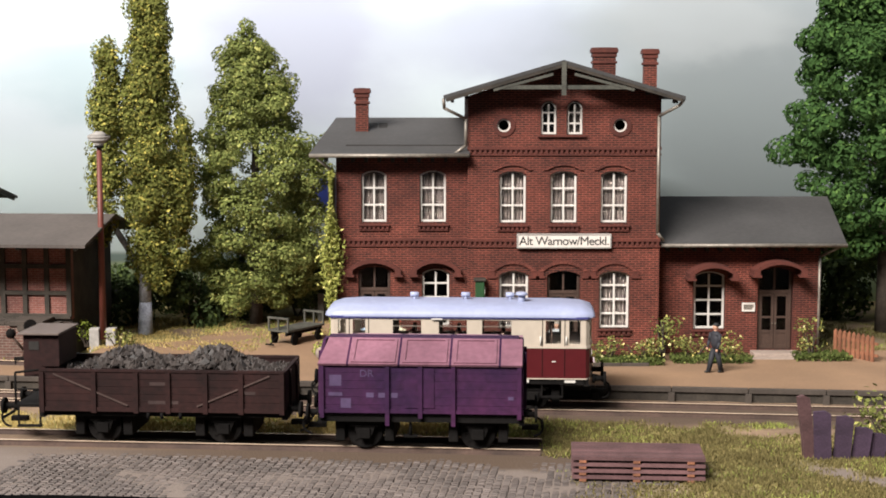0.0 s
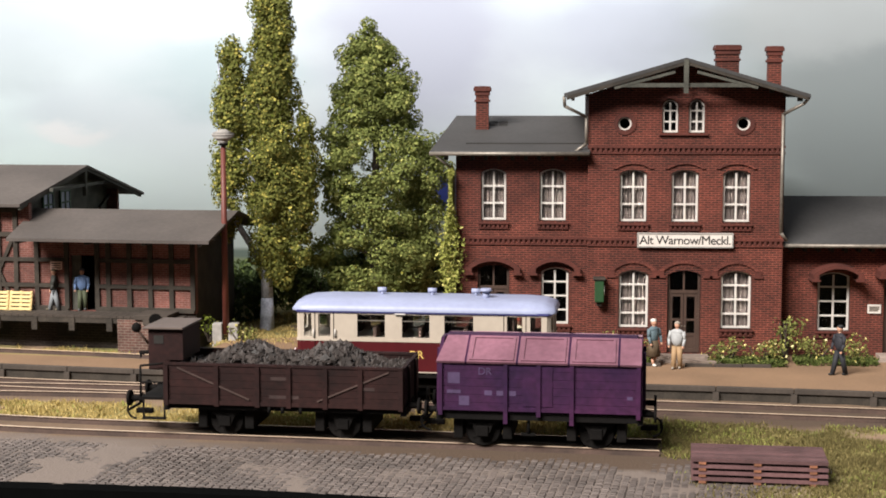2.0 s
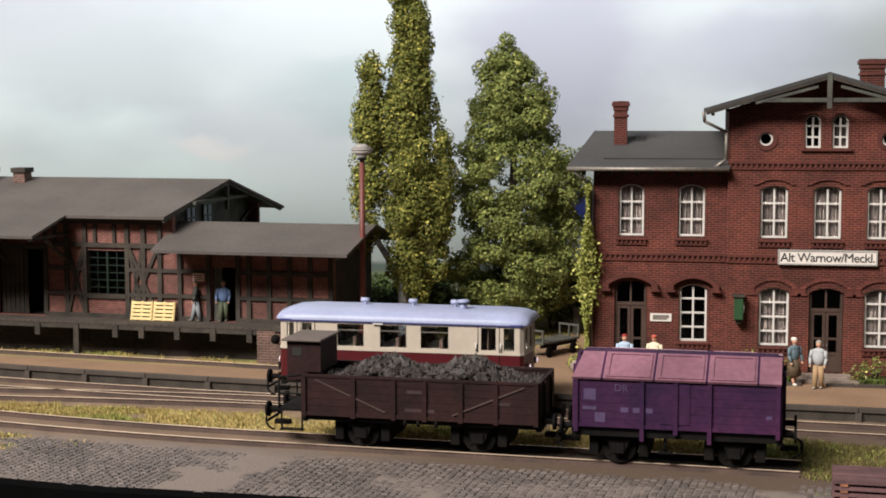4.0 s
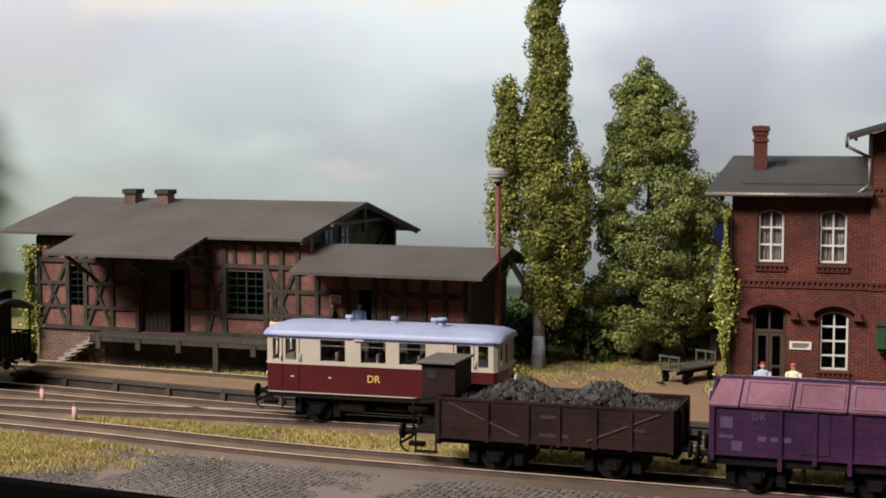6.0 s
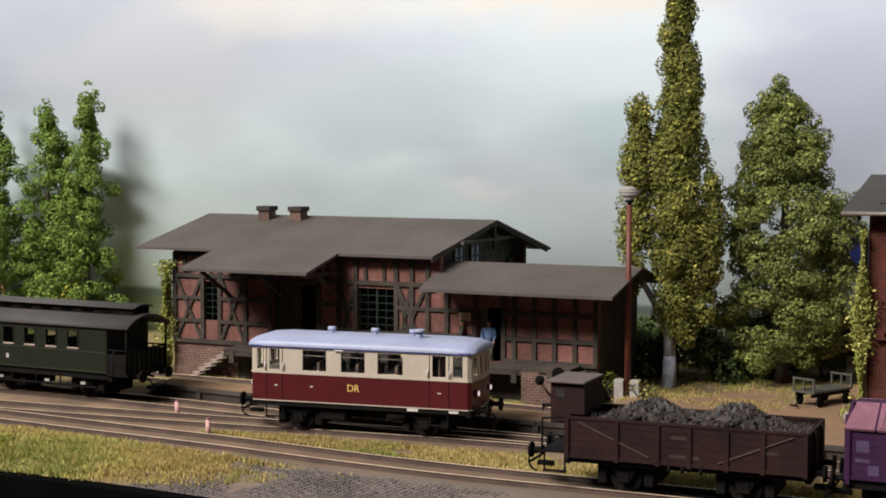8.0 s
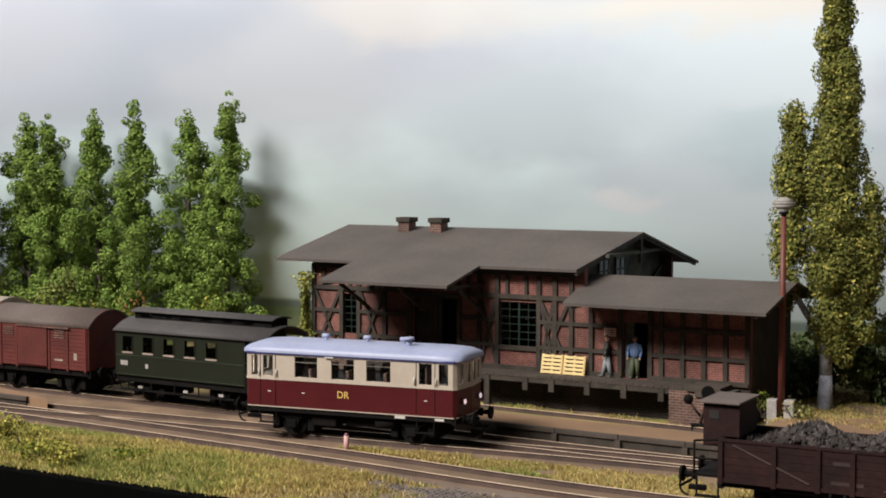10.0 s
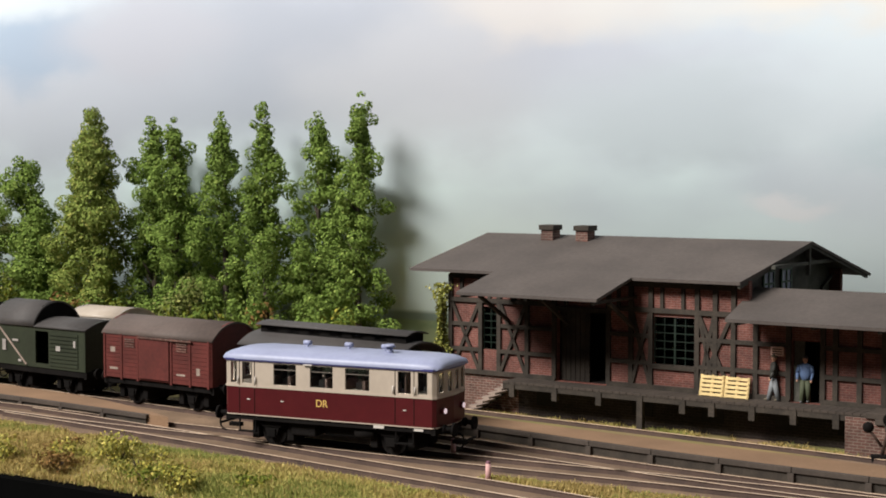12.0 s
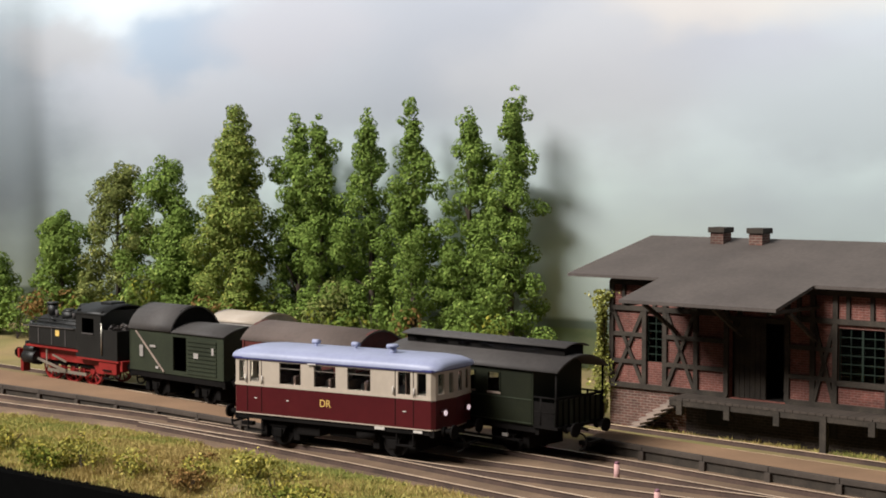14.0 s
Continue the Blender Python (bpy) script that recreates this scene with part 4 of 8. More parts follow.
    downpipe(ST, [(0.02, -0.85, 10.1), (0.05, -0.75, 9.75), (0.85, -0.1, 9.35), (0.86, -0.08, 8.35), (0.45, -0.2, 8.05)])
    downpipe(ST, [(8.9, -0.85, 10.05), (8.75, -0.7, 9.85), (8.10, -0.08, 9.45), (8.10, -0.08, 5.05), (8.35, 0.1, 4.75)])
    downpipe(ST, [(15.1, RY - 0.75, 4.5), (14.5, RY - 0.1, 4.05), (14.5, RY - 0.1, 0.2)], 0.05)
    downpipe(ST, [(-4.75, e, 7.9), (-4.1, LW - 0.08, 7.3), (-4.1, LW - 0.08, 0.2)], 0.05)
    # gable timbers
    bm = bm_new()
    for s in (-1, 1):
        end = 0.1 if s < 0 else 8.87
        bm_v = bm_new()
        beam(bm_v, (4.46, -0.88, 11.36), (end, -0.88, 10.06), 0.17, 0.12)
        part("verge_board", bm_v, M_TIMBER, ST, "dark timber verge board")
        beam(bm, (4.46 + s * 2.6, -0.86, 10.42), (4.46 + s * 0.4, -0.86, 11.0), 0.1, 0.1)
    beam(bm, (4.46, -0.93, 11.45), (4.46, -0.93, 10.22), 0.17, 0.12)
    beam(bm, (2.1, -0.85, 10.52), (6.8, -0.85, 10.52), 0.15, 0.1)
    part("barge_frame", bm, M_GABLE, ST, "grey-green timber gable frame")
    bm = bm_new()
    box(bm, -0.06, 0.06, -0.60, 0.03, -0.16, 0)
    rafter = mesh_of("rafter_end", bm, M_TIMBER)
    for i in range(17):
        x = 0.35 + i * 0.52
        if abs(x - 4.46) > 0.2:
            part("rafter_end", rafter, None, ST, "", (x, 0.03, 10.02 + (1.3 - abs(x - 4.46) * 0.293)))
    for i in range(11):
        part("rafter_end", rafter, None, ST, "", (-4.4 + i * 0.5, LW + 0.03, 7.9))
    for i in range(13):
        part("rafter_end", rafter, None, ST, "", (8.6 + i * 0.5, RY + 0.03, 4.46))
    chimney(ST, -3.19, 3.0, 8.6, 10.5, 0.5, 0.5)
    chimney(ST, 6.33, 3.0, 10.3, 12.08, 0.86, 0.7)
    chimney(ST, 8.14, 3.0, 9.8, 12.03, 0.5, 0.5)
    bm = bm_new()
    for x0 in (-2.95, -2.55):
        prism(bm, [(3.3, 8.78), (3.9, 8.98), (3.9, 9.12), (3.3, 8.94)], "x", x0, x0 + 0.34)
    part("skylight", bm, M_DARK, ST, "small double roof light")
    # steps
    bm = bm_new()
    box(bm, 3.6, 5.5, -0.75, 0, -0.1, 0.44, 0, 0.02)
    box(bm, 3.4, 5.9, -1.1, -0.75, -0.1, 0.36, 0, 0.02)
    part("doorstep", bm, M_STONE, ST, "two worn stone steps")
    bm = bm_new()
    box(bm, 11.9, 13.75, RY - 0.9, RY, -0.1, 0.40, 0, 0.02)
    box(bm, 11.7, 14.1, RY - 1.35, RY - 0.9, -0.1, 0.30, 0, 0.02)
    part("doorstep", bm, M_STONE, ST, "two worn stone steps")
    bm = bm_new()
    box(bm, -3.4, -1.9, LW - 0.6, LW, -0.1, 0.32, 0, 0.02)
    part("doorstep", bm, M_STONE, ST)
    # small notices on the wall
    for x, z, w, h, y in ((-1.47, 2.36, 0.8, 0.3, LW), (11.8, 2.08, 0.5, 0.34, RY)):
        p = thing("notice_board", "small white notice board with illegible grey writing", "notice", x, SY + y - 0.03, z)
        bm = bm_new()
        box(bm, -w / 2, w / 2, -0.03, 0.03, -h / 2, h / 2, 0, 0.008)
        part("board", bm, M_SIGN, p)
        bm = bm_new()
        for k in range(3):
            box(bm, -w * 0.38, w * (0.38 - 0.1 * (k == 2)), -0.036, -0.031, h * (0.22 - 0.2 * k) - 0.03, h * (0.22 - 0.2 * k) + 0.03)
        part("writing", bm, M_ZINC, p)


build_station()

sign = thing("station_sign", "long cream station name board with black letters", "sign", 4.57, SY - 0.12, 4.755)
bm = bm_new()
box(bm, -1.78, 1.78, -0.04, 0.05, -0.275, 0.275, 0, 0.01)
part("board", bm, M_SIGN, sign)
bm = bm_new()
for za, zb, xa, xb in ((0.225, 0.275, -1.78, 1.78), (-0.275, -0.225, -1.78, 1.78), (-0.225, 0.225, -1.78, -1.73), (-0.225, 0.225, 1.73, 1.78)):
    box(bm, xa, xb, -0.06, -0.038, za, zb)
part("border", bm, M_CONCRETE, sign, "pale raised border")
words("Alt Warnow/Meckl.", 0.46, M_BLACK, sign, 0, -0.05, -0.01, depth=0.008, spacing=0.92)

box_clock = thing("platform_clock", "green box clock bracketed to the brick wall", "clock", 1.42, SY - 0.02, 2.85)
bm = bm_new()
box(bm, -0.20, 0.14, -0.5, 0.0, -0.42, 0.42, 0, 0.03)
part("case", bm, M_GREENPAINT, box_clock)
bm = bm_new()
box(bm, -0.26, 0.20, -0.56, 0.02, 0.42, 0.5, 0, 0.02)
box(bm, -0.12, 0.06, -0.35, 0, -0.58, -0.45)
part("cap", bm, M_TIMBER, box_clock)
bm = bm_new()
rod(bm, (0.14, -0.25, 0.0), (0.17, -0.25, 0.0), 0.2, n=16)
part("dial", bm, M_SIGN, box_clock, "pale clock dial")


# ---- goods shed ----
SHED = thing("goods_shed", "half-timbered brick goods shed with wide felt roof and loading dock", "shed", -35.76, 62.29, 0, -5.0)


def timber(pts, w=0.19, d=0.16, y=-0.03, parent=None):
    for a, b_ in pts:
        bm = bm_new()
        beam(bm, (a[0], y, a[1]), (b_[0], y, b_[1]), w, d)
        part("timber", bm, M_TIMBER, parent or SHED)


def build_shed():
    TH = 0.25
    dock = 1.33
    holes = [(1.95, 2.69, 2.40, 4.19), (5.55, 7.85, dock, 4.25), (9.92, 11.70, 2.31, 4.21)]
    bm = bm_new()
    wall_with_holes(bm, 0.25, 13.9, 1.30, 5.75, 0, TH, holes)
    box(bm, 0.25, 0.5, TH, 9.9, 1.3, 5.75)
    box(bm, 0.5, 13.9, 9.65, 9.9, 1.3, 5.75)
    part("wall", bm, M_INFILL, SHED, "red brick infill between the timbers")
    bm = bm_new()
    wall_with_holes(bm, 13.9, 21.0, 1.30, 4.55, 0, TH, [(15.62, 16.70, dock, 3.62)])
    part("wall", bm, M_INFILL, SHED, "red brick infill between the timbers")
    # end wall takes the dark timber colour to put this side's shade in
    bm = bm_new()
    box(bm, 20.75, 21.0, TH, 5.2, -0.3, 4.55)
    part("end_wall", bm, M_TIMBER, SHED, "annex end wall with the shade of this side put into its colour")
    bm = bm_new()
    box(bm, 0.22, 3.7, 0.02, TH, -0.4, 1.30)
    box(bm, 0.22, 0.5, TH, 9.9, -0.4, 1.3)
    part("plinth", bm, M_PLINTH, SHED, "weathered brick plinth")
    # plinth below the dock, coloured near-black for the dock's shadow
    bm = bm_new()
    box(bm, 3.7, 21.0, 0.02, TH, -0.4, 1.30)
    part("plinth", bm, M_PLINTH_SHADE, SHED, "plinth under the dock with shade put into its colour")
    # flat near-black panels put the shade of openings on the plinth
    for u in (4.6, 9.0, 12.0, 15.0, 17.4):
        bm = bm_new()
        box(bm, u, u + 0.9, -0.01, 0.05, 0.25, 0.8)
        part("painted_opening", bm, M_DARK, SHED, "near-black panel painted as an opening under the dock")
    bm = bm_new()
    prism(bm, [(0.0, 4.2), (9.9, 4.2), (9.9, 5.75), (5.1, 6.95), (0.0, 5.75)], "x", 13.2, 13.4)
    part("gable_wall", bm, M_GABLE, SHED, "dark boarded gable wall")
    for v in (2.9, 4.7):
        w = thing("gable_window", "small green-framed gable window", "")
        w.parent = SHED
        w.matrix_basis = spot(13.42, v, 5.45)
        bm = bm_new()
        box(bm, 0, 0.03, -0.5, 0.5, -0.5, 0.5)
        part("pane", bm, M_ROOFGREY, w, "pale glass")
        bm = bm_new()
        for ya, yb, za, zb in ((-0.55, 0.55, 0.45, 0.55), (-0.55, 0.55, -0.55, -0.45), (-0.55, -0.45, -0.45, 0.45), (0.45, 0.55, -0.45, 0.45), (-0.05, 0.05, -0.45, 0.45), (-0.45, 0.45, -0.04, 0.04)):
            box(bm, 0.0, 0.07, ya, yb, za, zb)
        part("window_frame", bm, M_GREENPAINT, w)
    # inside of the shed, near-black in place of its shade
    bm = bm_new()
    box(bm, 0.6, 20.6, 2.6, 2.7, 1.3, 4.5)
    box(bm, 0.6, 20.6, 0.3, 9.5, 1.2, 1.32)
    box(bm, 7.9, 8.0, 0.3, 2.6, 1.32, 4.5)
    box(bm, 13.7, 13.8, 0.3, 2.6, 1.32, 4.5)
    part("interior", bm, M_DARK, SHED, "inside of the shed in near-black shade colour")
    # posts, rails and braces
    top, sillz = 4.45, 1.42
    for u in (0.34, 1.86, 2.78, 4.15, 5.45, 7.95, 8.95, 9.82, 11.8, 12.55, 13.3, 14.2, 15.5, 16.82, 17.3, 18.2, 19.1, 20.0, 20.9):
        timber([((u, sillz), (u, 5.5 if u < 13.5 else 4.4))])
    for u0, u1 in ((0.3, 5.5), (7.9, 15.55), (16.75, 20.95)):
        timber([((u0, sillz), (u1, sillz)), ((u0, top), (u1, top))], y=-0.035)
    for u0, u1 in ((0.3, 1.86), (2.78, 5.5), (7.9, 9.82), (11.8, 15.5), (16.8, 20.95)):
        timber([((u0, 2.36), (u1, 2.36)), ((u0, 3.42), (u1, 3.42))], y=-0.025, w=0.16)
    timber([((9.82, 2.26), (11.8, 2.26))])
    for u0, u1 in ((0.42, 1.78), (2.86, 4.07), (9.0, 9.78), (11.88, 12.5)):
        timber([((u0, 4.35), (u1, 1.5)), ((u1, 4.35), (u0, 1.5))], w=0.14, y=-0.018)
    timber([((11.88, 4.35), (13.2, 1.5)), ((13.2, 4.35), (11.88, 1.5))], w=0.14, y=-0.014)
    timber([((5.5, 4.3), (8.0, 4.3)), ((0.3, 5.45), (13.4, 5.45))], y=-0.04)
    for u in (0.9, 2.3, 3.5, 4.8, 6.0, 7.2, 8.4, 10.3, 11.2):
        timber([((u, top), (u, 5.4))], w=0.14, y=-0.02)
    # green barred windows
    for u0, u1, z0, z1, cols, rows in ((1.95, 2.69, 2.40, 4.19, 2, 6), (9.92, 11.70, 2.31, 4.21, 4, 6)):
        w = thing("window", "green barred shed window with small dark panes", "")
        w.parent = SHED
        for k in range(cols + 1):
            bm = bm_new()
            x = u0 + (u1 - u0) * k / cols
            t = 0.04 if k in (0, cols) or (cols == 4 and k == 2) else 0.014
            box(bm, x - t, x + t, 0.05, 0.12, z0, z1)
            part("window_bar", bm, M_SHEDGREEN, w)
        for k in range(rows + 1):
            bm = bm_new()
            z = z0 + (z1 - z0) * k / rows
            box(bm, u0, u1, 0.06, 0.11, z - 0.016, z + 0.016)
            part("window_bar", bm, M_SHEDGREEN, w)
        bm = bm_new()
        box(bm, u0, u1, 0.08, 0.09, z0, z1)
        part("pane", bm, M_PANE, w)
    # sliding door, half open, and the people door leaf
    sd = thing("sliding_door", "dark boarded sliding door", "")
    sd.parent = SHED
    for k in range(6):
        bm = bm_new()
        box(bm, 5.6 + k * 0.22, 5.8 + k * 0.22, 0.3, 0.36, 1.34, 4.2)
        part("board", bm, M_TIMBER, sd)
    bm = bm_new()
    box(bm, 15.66, 16.05, 0.12, 0.2, 1.34, 3.6)
    part("door_leaf", bm, M_GABLE, SHED, "grey-green door leaf standing open")
    # roofs
    zf, zr = 5.74, 7.07
    roof_sheet("roof", SHED, [((-1.35, -0.7, zf), (13.82, -0.7, zf), (14.38, 5.1, zr), (-1.15, 5.1, zr)), ((-1.15, 5.1, zr), (14.38, 5.1, zr), (14.8, 10.85, 5.5), (-1.1, 10.85, zf))], 0.12, M_FELT_SHED,
               "wide low felt roof")
    roof_sheet("canopy_roof", SHED, [((2.95, -3.5, 5.08), (9.3, -3.5, 5.08), (9.3, -0.69, 5.745), (2.95, -0.69, 5.745))], 0.12, M_FELT_SHED, "felt canopy over the loading door")
    roof_sheet("annex_roof", SHED, [((13.9, -2.2, 4.50), (22.3, -2.2, 4.50), (22.3, 1.75, 5.40), (13.42, 1.75, 5.40)), ((13.42, 1.75, 5.40), (22.3, 1.75, 5.40), (22.3, 6.0, 4.50), (13.42, 6.0, 4.50))], 0.12, M_FELT_SHED,
               "lean-to felt roof of the annex")
    for u in (3.2, 6.1, 9.1):
        bm = bm_new()
        box(bm, u - 0.08, u + 0.08, -3.4, 0, 4.86, 4.98)
        beam(bm, (u, -0.05, 3.7), (u, -2.2, 4.85), 0.13, 0.13)
        part("bracket", bm, M_TIMBER, SHED)
    for u in (14.3, 17.2, 19.6, 21.9):
        bm = bm_new()
        box(bm, u - 0.07, u + 0.07, -2.1, 0, 4.28, 4.38)
        part("bracket", bm, M_TIMBER, SHED)
    # gable frame at the roof's end
    bm = bm_new()
    for v, z in ((-0.62, 5.58), (10.75, 5.58)):
        a, c = Vector((14.25, 5.1, 6.92)), Vector((13.75 if v < 0 else 14.65, v, z - (0.2 if v > 0 else 0)))
        d = (c - a).normalized()
        side = Vector((0, -d.z, d.y)) * 0.09
        vs = [bm.verts.new(p + Vector((o, 0, 0))) for p in (a - side, c - side, c + side, a + side) for o in (-0.06, 0.06)]
        for f in ((0, 2, 4, 6), (1, 7, 5, 3), (0, 1, 3, 2), (2, 3, 5, 4), (4, 5, 7, 6), (6, 7, 1, 0)):
            bm.faces.new([vs[i] for i in f])
    box(bm, 14.1, 14.26, 1.6, 8.6, 6.12, 6.26)
    box(bm, 14.14, 14.3, 5.02, 5.18, 5.7, 6.95)
    rod(bm, (13.5, 8.5, 4.9), (13.5, 10.1, 5.6), 0.08, n=4)
    rod(bm, (13.5, 1.2, 5.0), (13.5, 0.0, 5.6), 0.08, n=4)
    part("barge_frame", bm, M_GABLE, SHED, "timber gable frame")
    for u, w in ((2.6, 0.75), (4.35, 0.75)):
        bm = bm_new()
        box(bm, u - w / 2 + 0.08, u + w / 2 - 0.08, 4.1, 4.75, 6.6, 7.38)
        c = part("chimney", bm, M_PLINTH, SHED, "short brick chimney")
        bm = bm_new()
        box(bm, u - w / 2, u + w / 2, 4.02, 4.83, 7.3, 7.52, 0, 0.02)
        part("chimney_cap", bm, M_TIMBER, c)
    # dock
    dk = thing("loading_dock", "plank loading dock on short posts along the shed", "")
    dk.parent = SHED
    n = 52
    for k in range(n):
        u0 = 3.75 + (19.3 - 3.75) * k / n
        bm = bm_new()
        box(bm, u0, u0 + (19.3 - 3.75) / n - 0.02, -1.3, -0.12, dock - 0.09, dock)
        part("plank", bm, M_KERB, dk)
    bm = bm_new()
    box(bm, 3.75, 19.3, -1.28, -1.14, dock - 0.30, dock - 0.095)
    part("edge_beam", bm, M_TIMBER, dk)
    for u in (4.2, 6.2, 8.2, 10.0, 11.8, 13.0, 14.6, 16.2, 17.8):
        bm = bm_new()
        deep = u in (10.0,)
        box(bm, u - 0.12, u + 0.12, -1.34, -1.1, -0.4 if deep else dock - 0.62, dock - 0.1)
        part("post", bm, M_TIMBER, dk)
    # stairs
    sr = thing("dock_stairs", "narrow wooden stairs up to the dock", "")
    sr.parent = SHED
    for k in range(7):
        bm = bm_new()
        u = 1.7 + k * 0.31
        box(bm, u, u + 0.36, -1.15, -0.2, -0.1 + k * 0.2, -0.03 + k * 0.2)
        part("tread", bm, M_STONE, sr)
    bm = bm_new()
    prism(bm, [(1.6, -0.2), (1.95, -0.2), (3.95, 1.1), (3.95, 1.3), (3.7, 1.3)], "y", -0.2, -0.12)
    part("stringer", bm, M_TIMBER, sr)
    # brick steps at the other end
    bs = thing("brick_steps", "weathered brick pier with stone steps beside the dock", "")
    bs.parent = SHED
    bm = bm_new()
    box(bm, 18.15, 20.1, -1.35, -0.02, -0.4, 1.2)
    part("pier", bm, M_PLINTH, bs)
    for k in range(3):
        bm = bm_new()
        box(bm, 18.9 + 0.35 * k, 20.3 + 0.3 * k, -1.45, -0.02, 1.42 - 0.2 * k - 0.21, 1.42 - 0.2 * k, 0, 0.02)
        part("step", bm, M_KERB, bs)


build_shed()
for k in range(2):
    pl = thing("pallet", "raw pine pallet leaning against the shed wall", "pallet", -35.76, 62.29, 0, -5.0, group="pallets on the dock")
    pl.matrix_basis = spot(-35.76, 62.29, 0, -5.0) @ pose((12.55 + 1.02 * k) * S, -0.42 * S, 1.33 * S, -14, 0, 0)
    for j in range(5):
        bm = bm_new()
        box(bm, -0.46, 0.46, -0.03, 0.0, 0.02 + j * 0.165, 0.13 + j * 0.165)
        part("slat", bm, M_PALLET, pl)
    for x in (-0.44, 0, 0.44):
        bm = bm_new()
        box(bm, x - 0.05, x + 0.05, 0.0, 0.1, 0.0, 0.82)
        part("bearer", bm, M_PALLET, pl)
sb = thing("shed_sign", "small pale notice board on the shed wall", "sign")
sb.matrix_basis = spot(-35.76, 62.29, 0, -5.0) @ pose(15.1 * S, -0.16 * S, 3.2 * S, 0, 0, 0)
bm = bm_new()
box(bm, -0.26, 0.26, -0.03, 0.03, -0.17, 0.17, 0, 0.01)
part("board", bm, mat("pinkish_board", (0.55, 0.36, 0.30), 0.7, 0.1), sb)
bm = bm_new()
for k in range(3):
    box(bm, -0.2, 0.2, -0.036, -0.031, 0.08 - 0.09 * k - 0.02, 0.08 - 0.09 * k + 0.02)
part("writing", bm, M_KERB, sb)


# ---- rolling stock; every vehicle lies along its own x, rail head at z = 0 ----
def wheel_mesh(r=0.47):
    bm = bm_new()
    rod(bm, (0, -0.07, 0), (0, 0.02, 0), r, n=22)
    rod(bm, (0, 0.02, 0), (0, 0.06, 0), r + 0.05, n=22)
    rod(bm, (0, -0.11, 0), (0, -0.07, 0), r * 0.35, n=12)
    star = [(q * math.cos(math.pi * k / 8), q * math.sin(math.pi * k / 8)) for k in range(16) for q in ((r * 0.86,) if k % 2 == 0 else (r * 0.38,))]
    prism(bm, star, "y", -0.09, -0.06)
    return mesh_of("wheel", bm, M_UNDER)


WHEEL = wheel_mesh(0.5)


def axles(parent, xs, r=0.5):
    for x in xs:
        for s in (-1, 1):
            w = part("wheel", WHEEL, None, parent)
            w.matrix_basis = pose(x * S, s * 0.75 * S, r * S, 0, 0, 0 if s < 0 else 180)
        bm = bm_new()
        rod(bm, (x, -0.75, r), (x, 0.75, r), 0.07)
        part("axle", bm, M_UNDER, parent)
        for s in (-1, 1):
            bm = bm_new()
            y = s * 1.0
            prism(bm, [(x - 0.42, 0.95), (x + 0.42, 0.95), (x + 0.16, 0.3), (x - 0.16, 0.3)], "y", y - 0.04, y + 0.04)
            box(bm, x - 0.17, x + 0.17, y - 0.1, y + 0.1, 0.32, 0.62, 0, 0.02)
            for k in range(4):
                box(bm, x - 0.75 + 0.12 * k, x + 0.75 - 0.12 * k, y - 0.07, y + 0.07, 0.86 - 0.06 * k, 0.91 - 0.06 * k)
            part("axle_guard", bm, M_UNDER, parent, "black axle guard with leaf spring")
        # brake blocks, plus a dark box added to fill in the wheels' shade
        bm = bm_new()
        for dx in (-0.72, 0.72):
            box(bm, x + dx - 0.14, x + dx + 0.14, -0.95, 0.95, 0.22, 0.85, 0, 0.03)
        box(bm, x - 0.8, x + 0.8, -0.6, 0.6, 0.45, 0.95)
        part("brake_gear_fill", bm, M_UNDER, parent, "black brake blocks with a dark filler for the wheel shade")


def buffers(parent, x_end, s, z=1.05, hoop=True):
    for y in (-0.85, 0.85):
        bm = bm_new()
        rod(bm, (x_end, y, z), (x_end + s * 0.38, y, z), 0.09)
        rod(bm, (x_end + s * 0.38, y, z), (x_end + s * 0.46, y, z), 0.24, n=16)
        rod(bm, (x_end, y, z), (x_end + s * 0.1, y, z), 0.15, n=10)
        part("buffer", bm, M_UNDER, parent)
    bm = bm_new()
    rod(bm, (x_end, 0, z - 0.05), (x_end + s * 0.3, 0, z - 0.1), 0.06)
    if hoop:
        box(bm, min(x_end, x_end + s * 0.5), max(x_end, x_end + s * 0.5), -0.1, 0.1, 0.42, 0.56)
        for a in range(10):
            a0, a1 = math.pi * (a / 10 - 0.5), math.pi * ((a + 1) / 10 - 0.5)
            rod(bm, (x_end + s * (0.35 + 0.28 * math.cos(a0)), -0.5, 0.62 + 0.28 * math.sin(a0)), (x_end + s * (0.35 + 0.28 * math.cos(a1)), -0.5, 0.62 + 0.28 * math.sin(a1)), 0.035, n=5)
        rod(bm, (x_end + s * 0.6, -0.5, 0.6), (x_end + s * 0.6, 0.5, 0.6), 0.045, n=6)
    part("coupling", bm, M_UNDER, parent, "black coupling with hoop")


def arc_roof(bm, half, z_edge, rise, x0, x1, thick=0.08, n=12, mi=0):
    o = arc_pts(0, half, z_edge, rise, n)
    i = arc_pts(0, half - thick, z_edge - 0.02, rise - thick * 0.5, n)
    prism(bm, o + i[::-1], "x", x0, x1, mi, True)


def solebar(parent, half_len, w=1.2, z0=0.92, z1=1.14):
    bm = bm_new()
    for y in (-w, w):
        box(bm, -half_len, half_len, y - 0.06, y + 0.06, z0, z1)
    for x in (-half_len, half_len):
        box(bm, x - 0.08, x + 0.08, -w - 0.06, w + 0.06, z0 - 0.06, z1)
    for x in (-0.8, 0.8):
        box(bm, x - 0.05, x + 0.05, -w, w, z0, z1)
    part("underframe", bm, M_UNDER, parent)


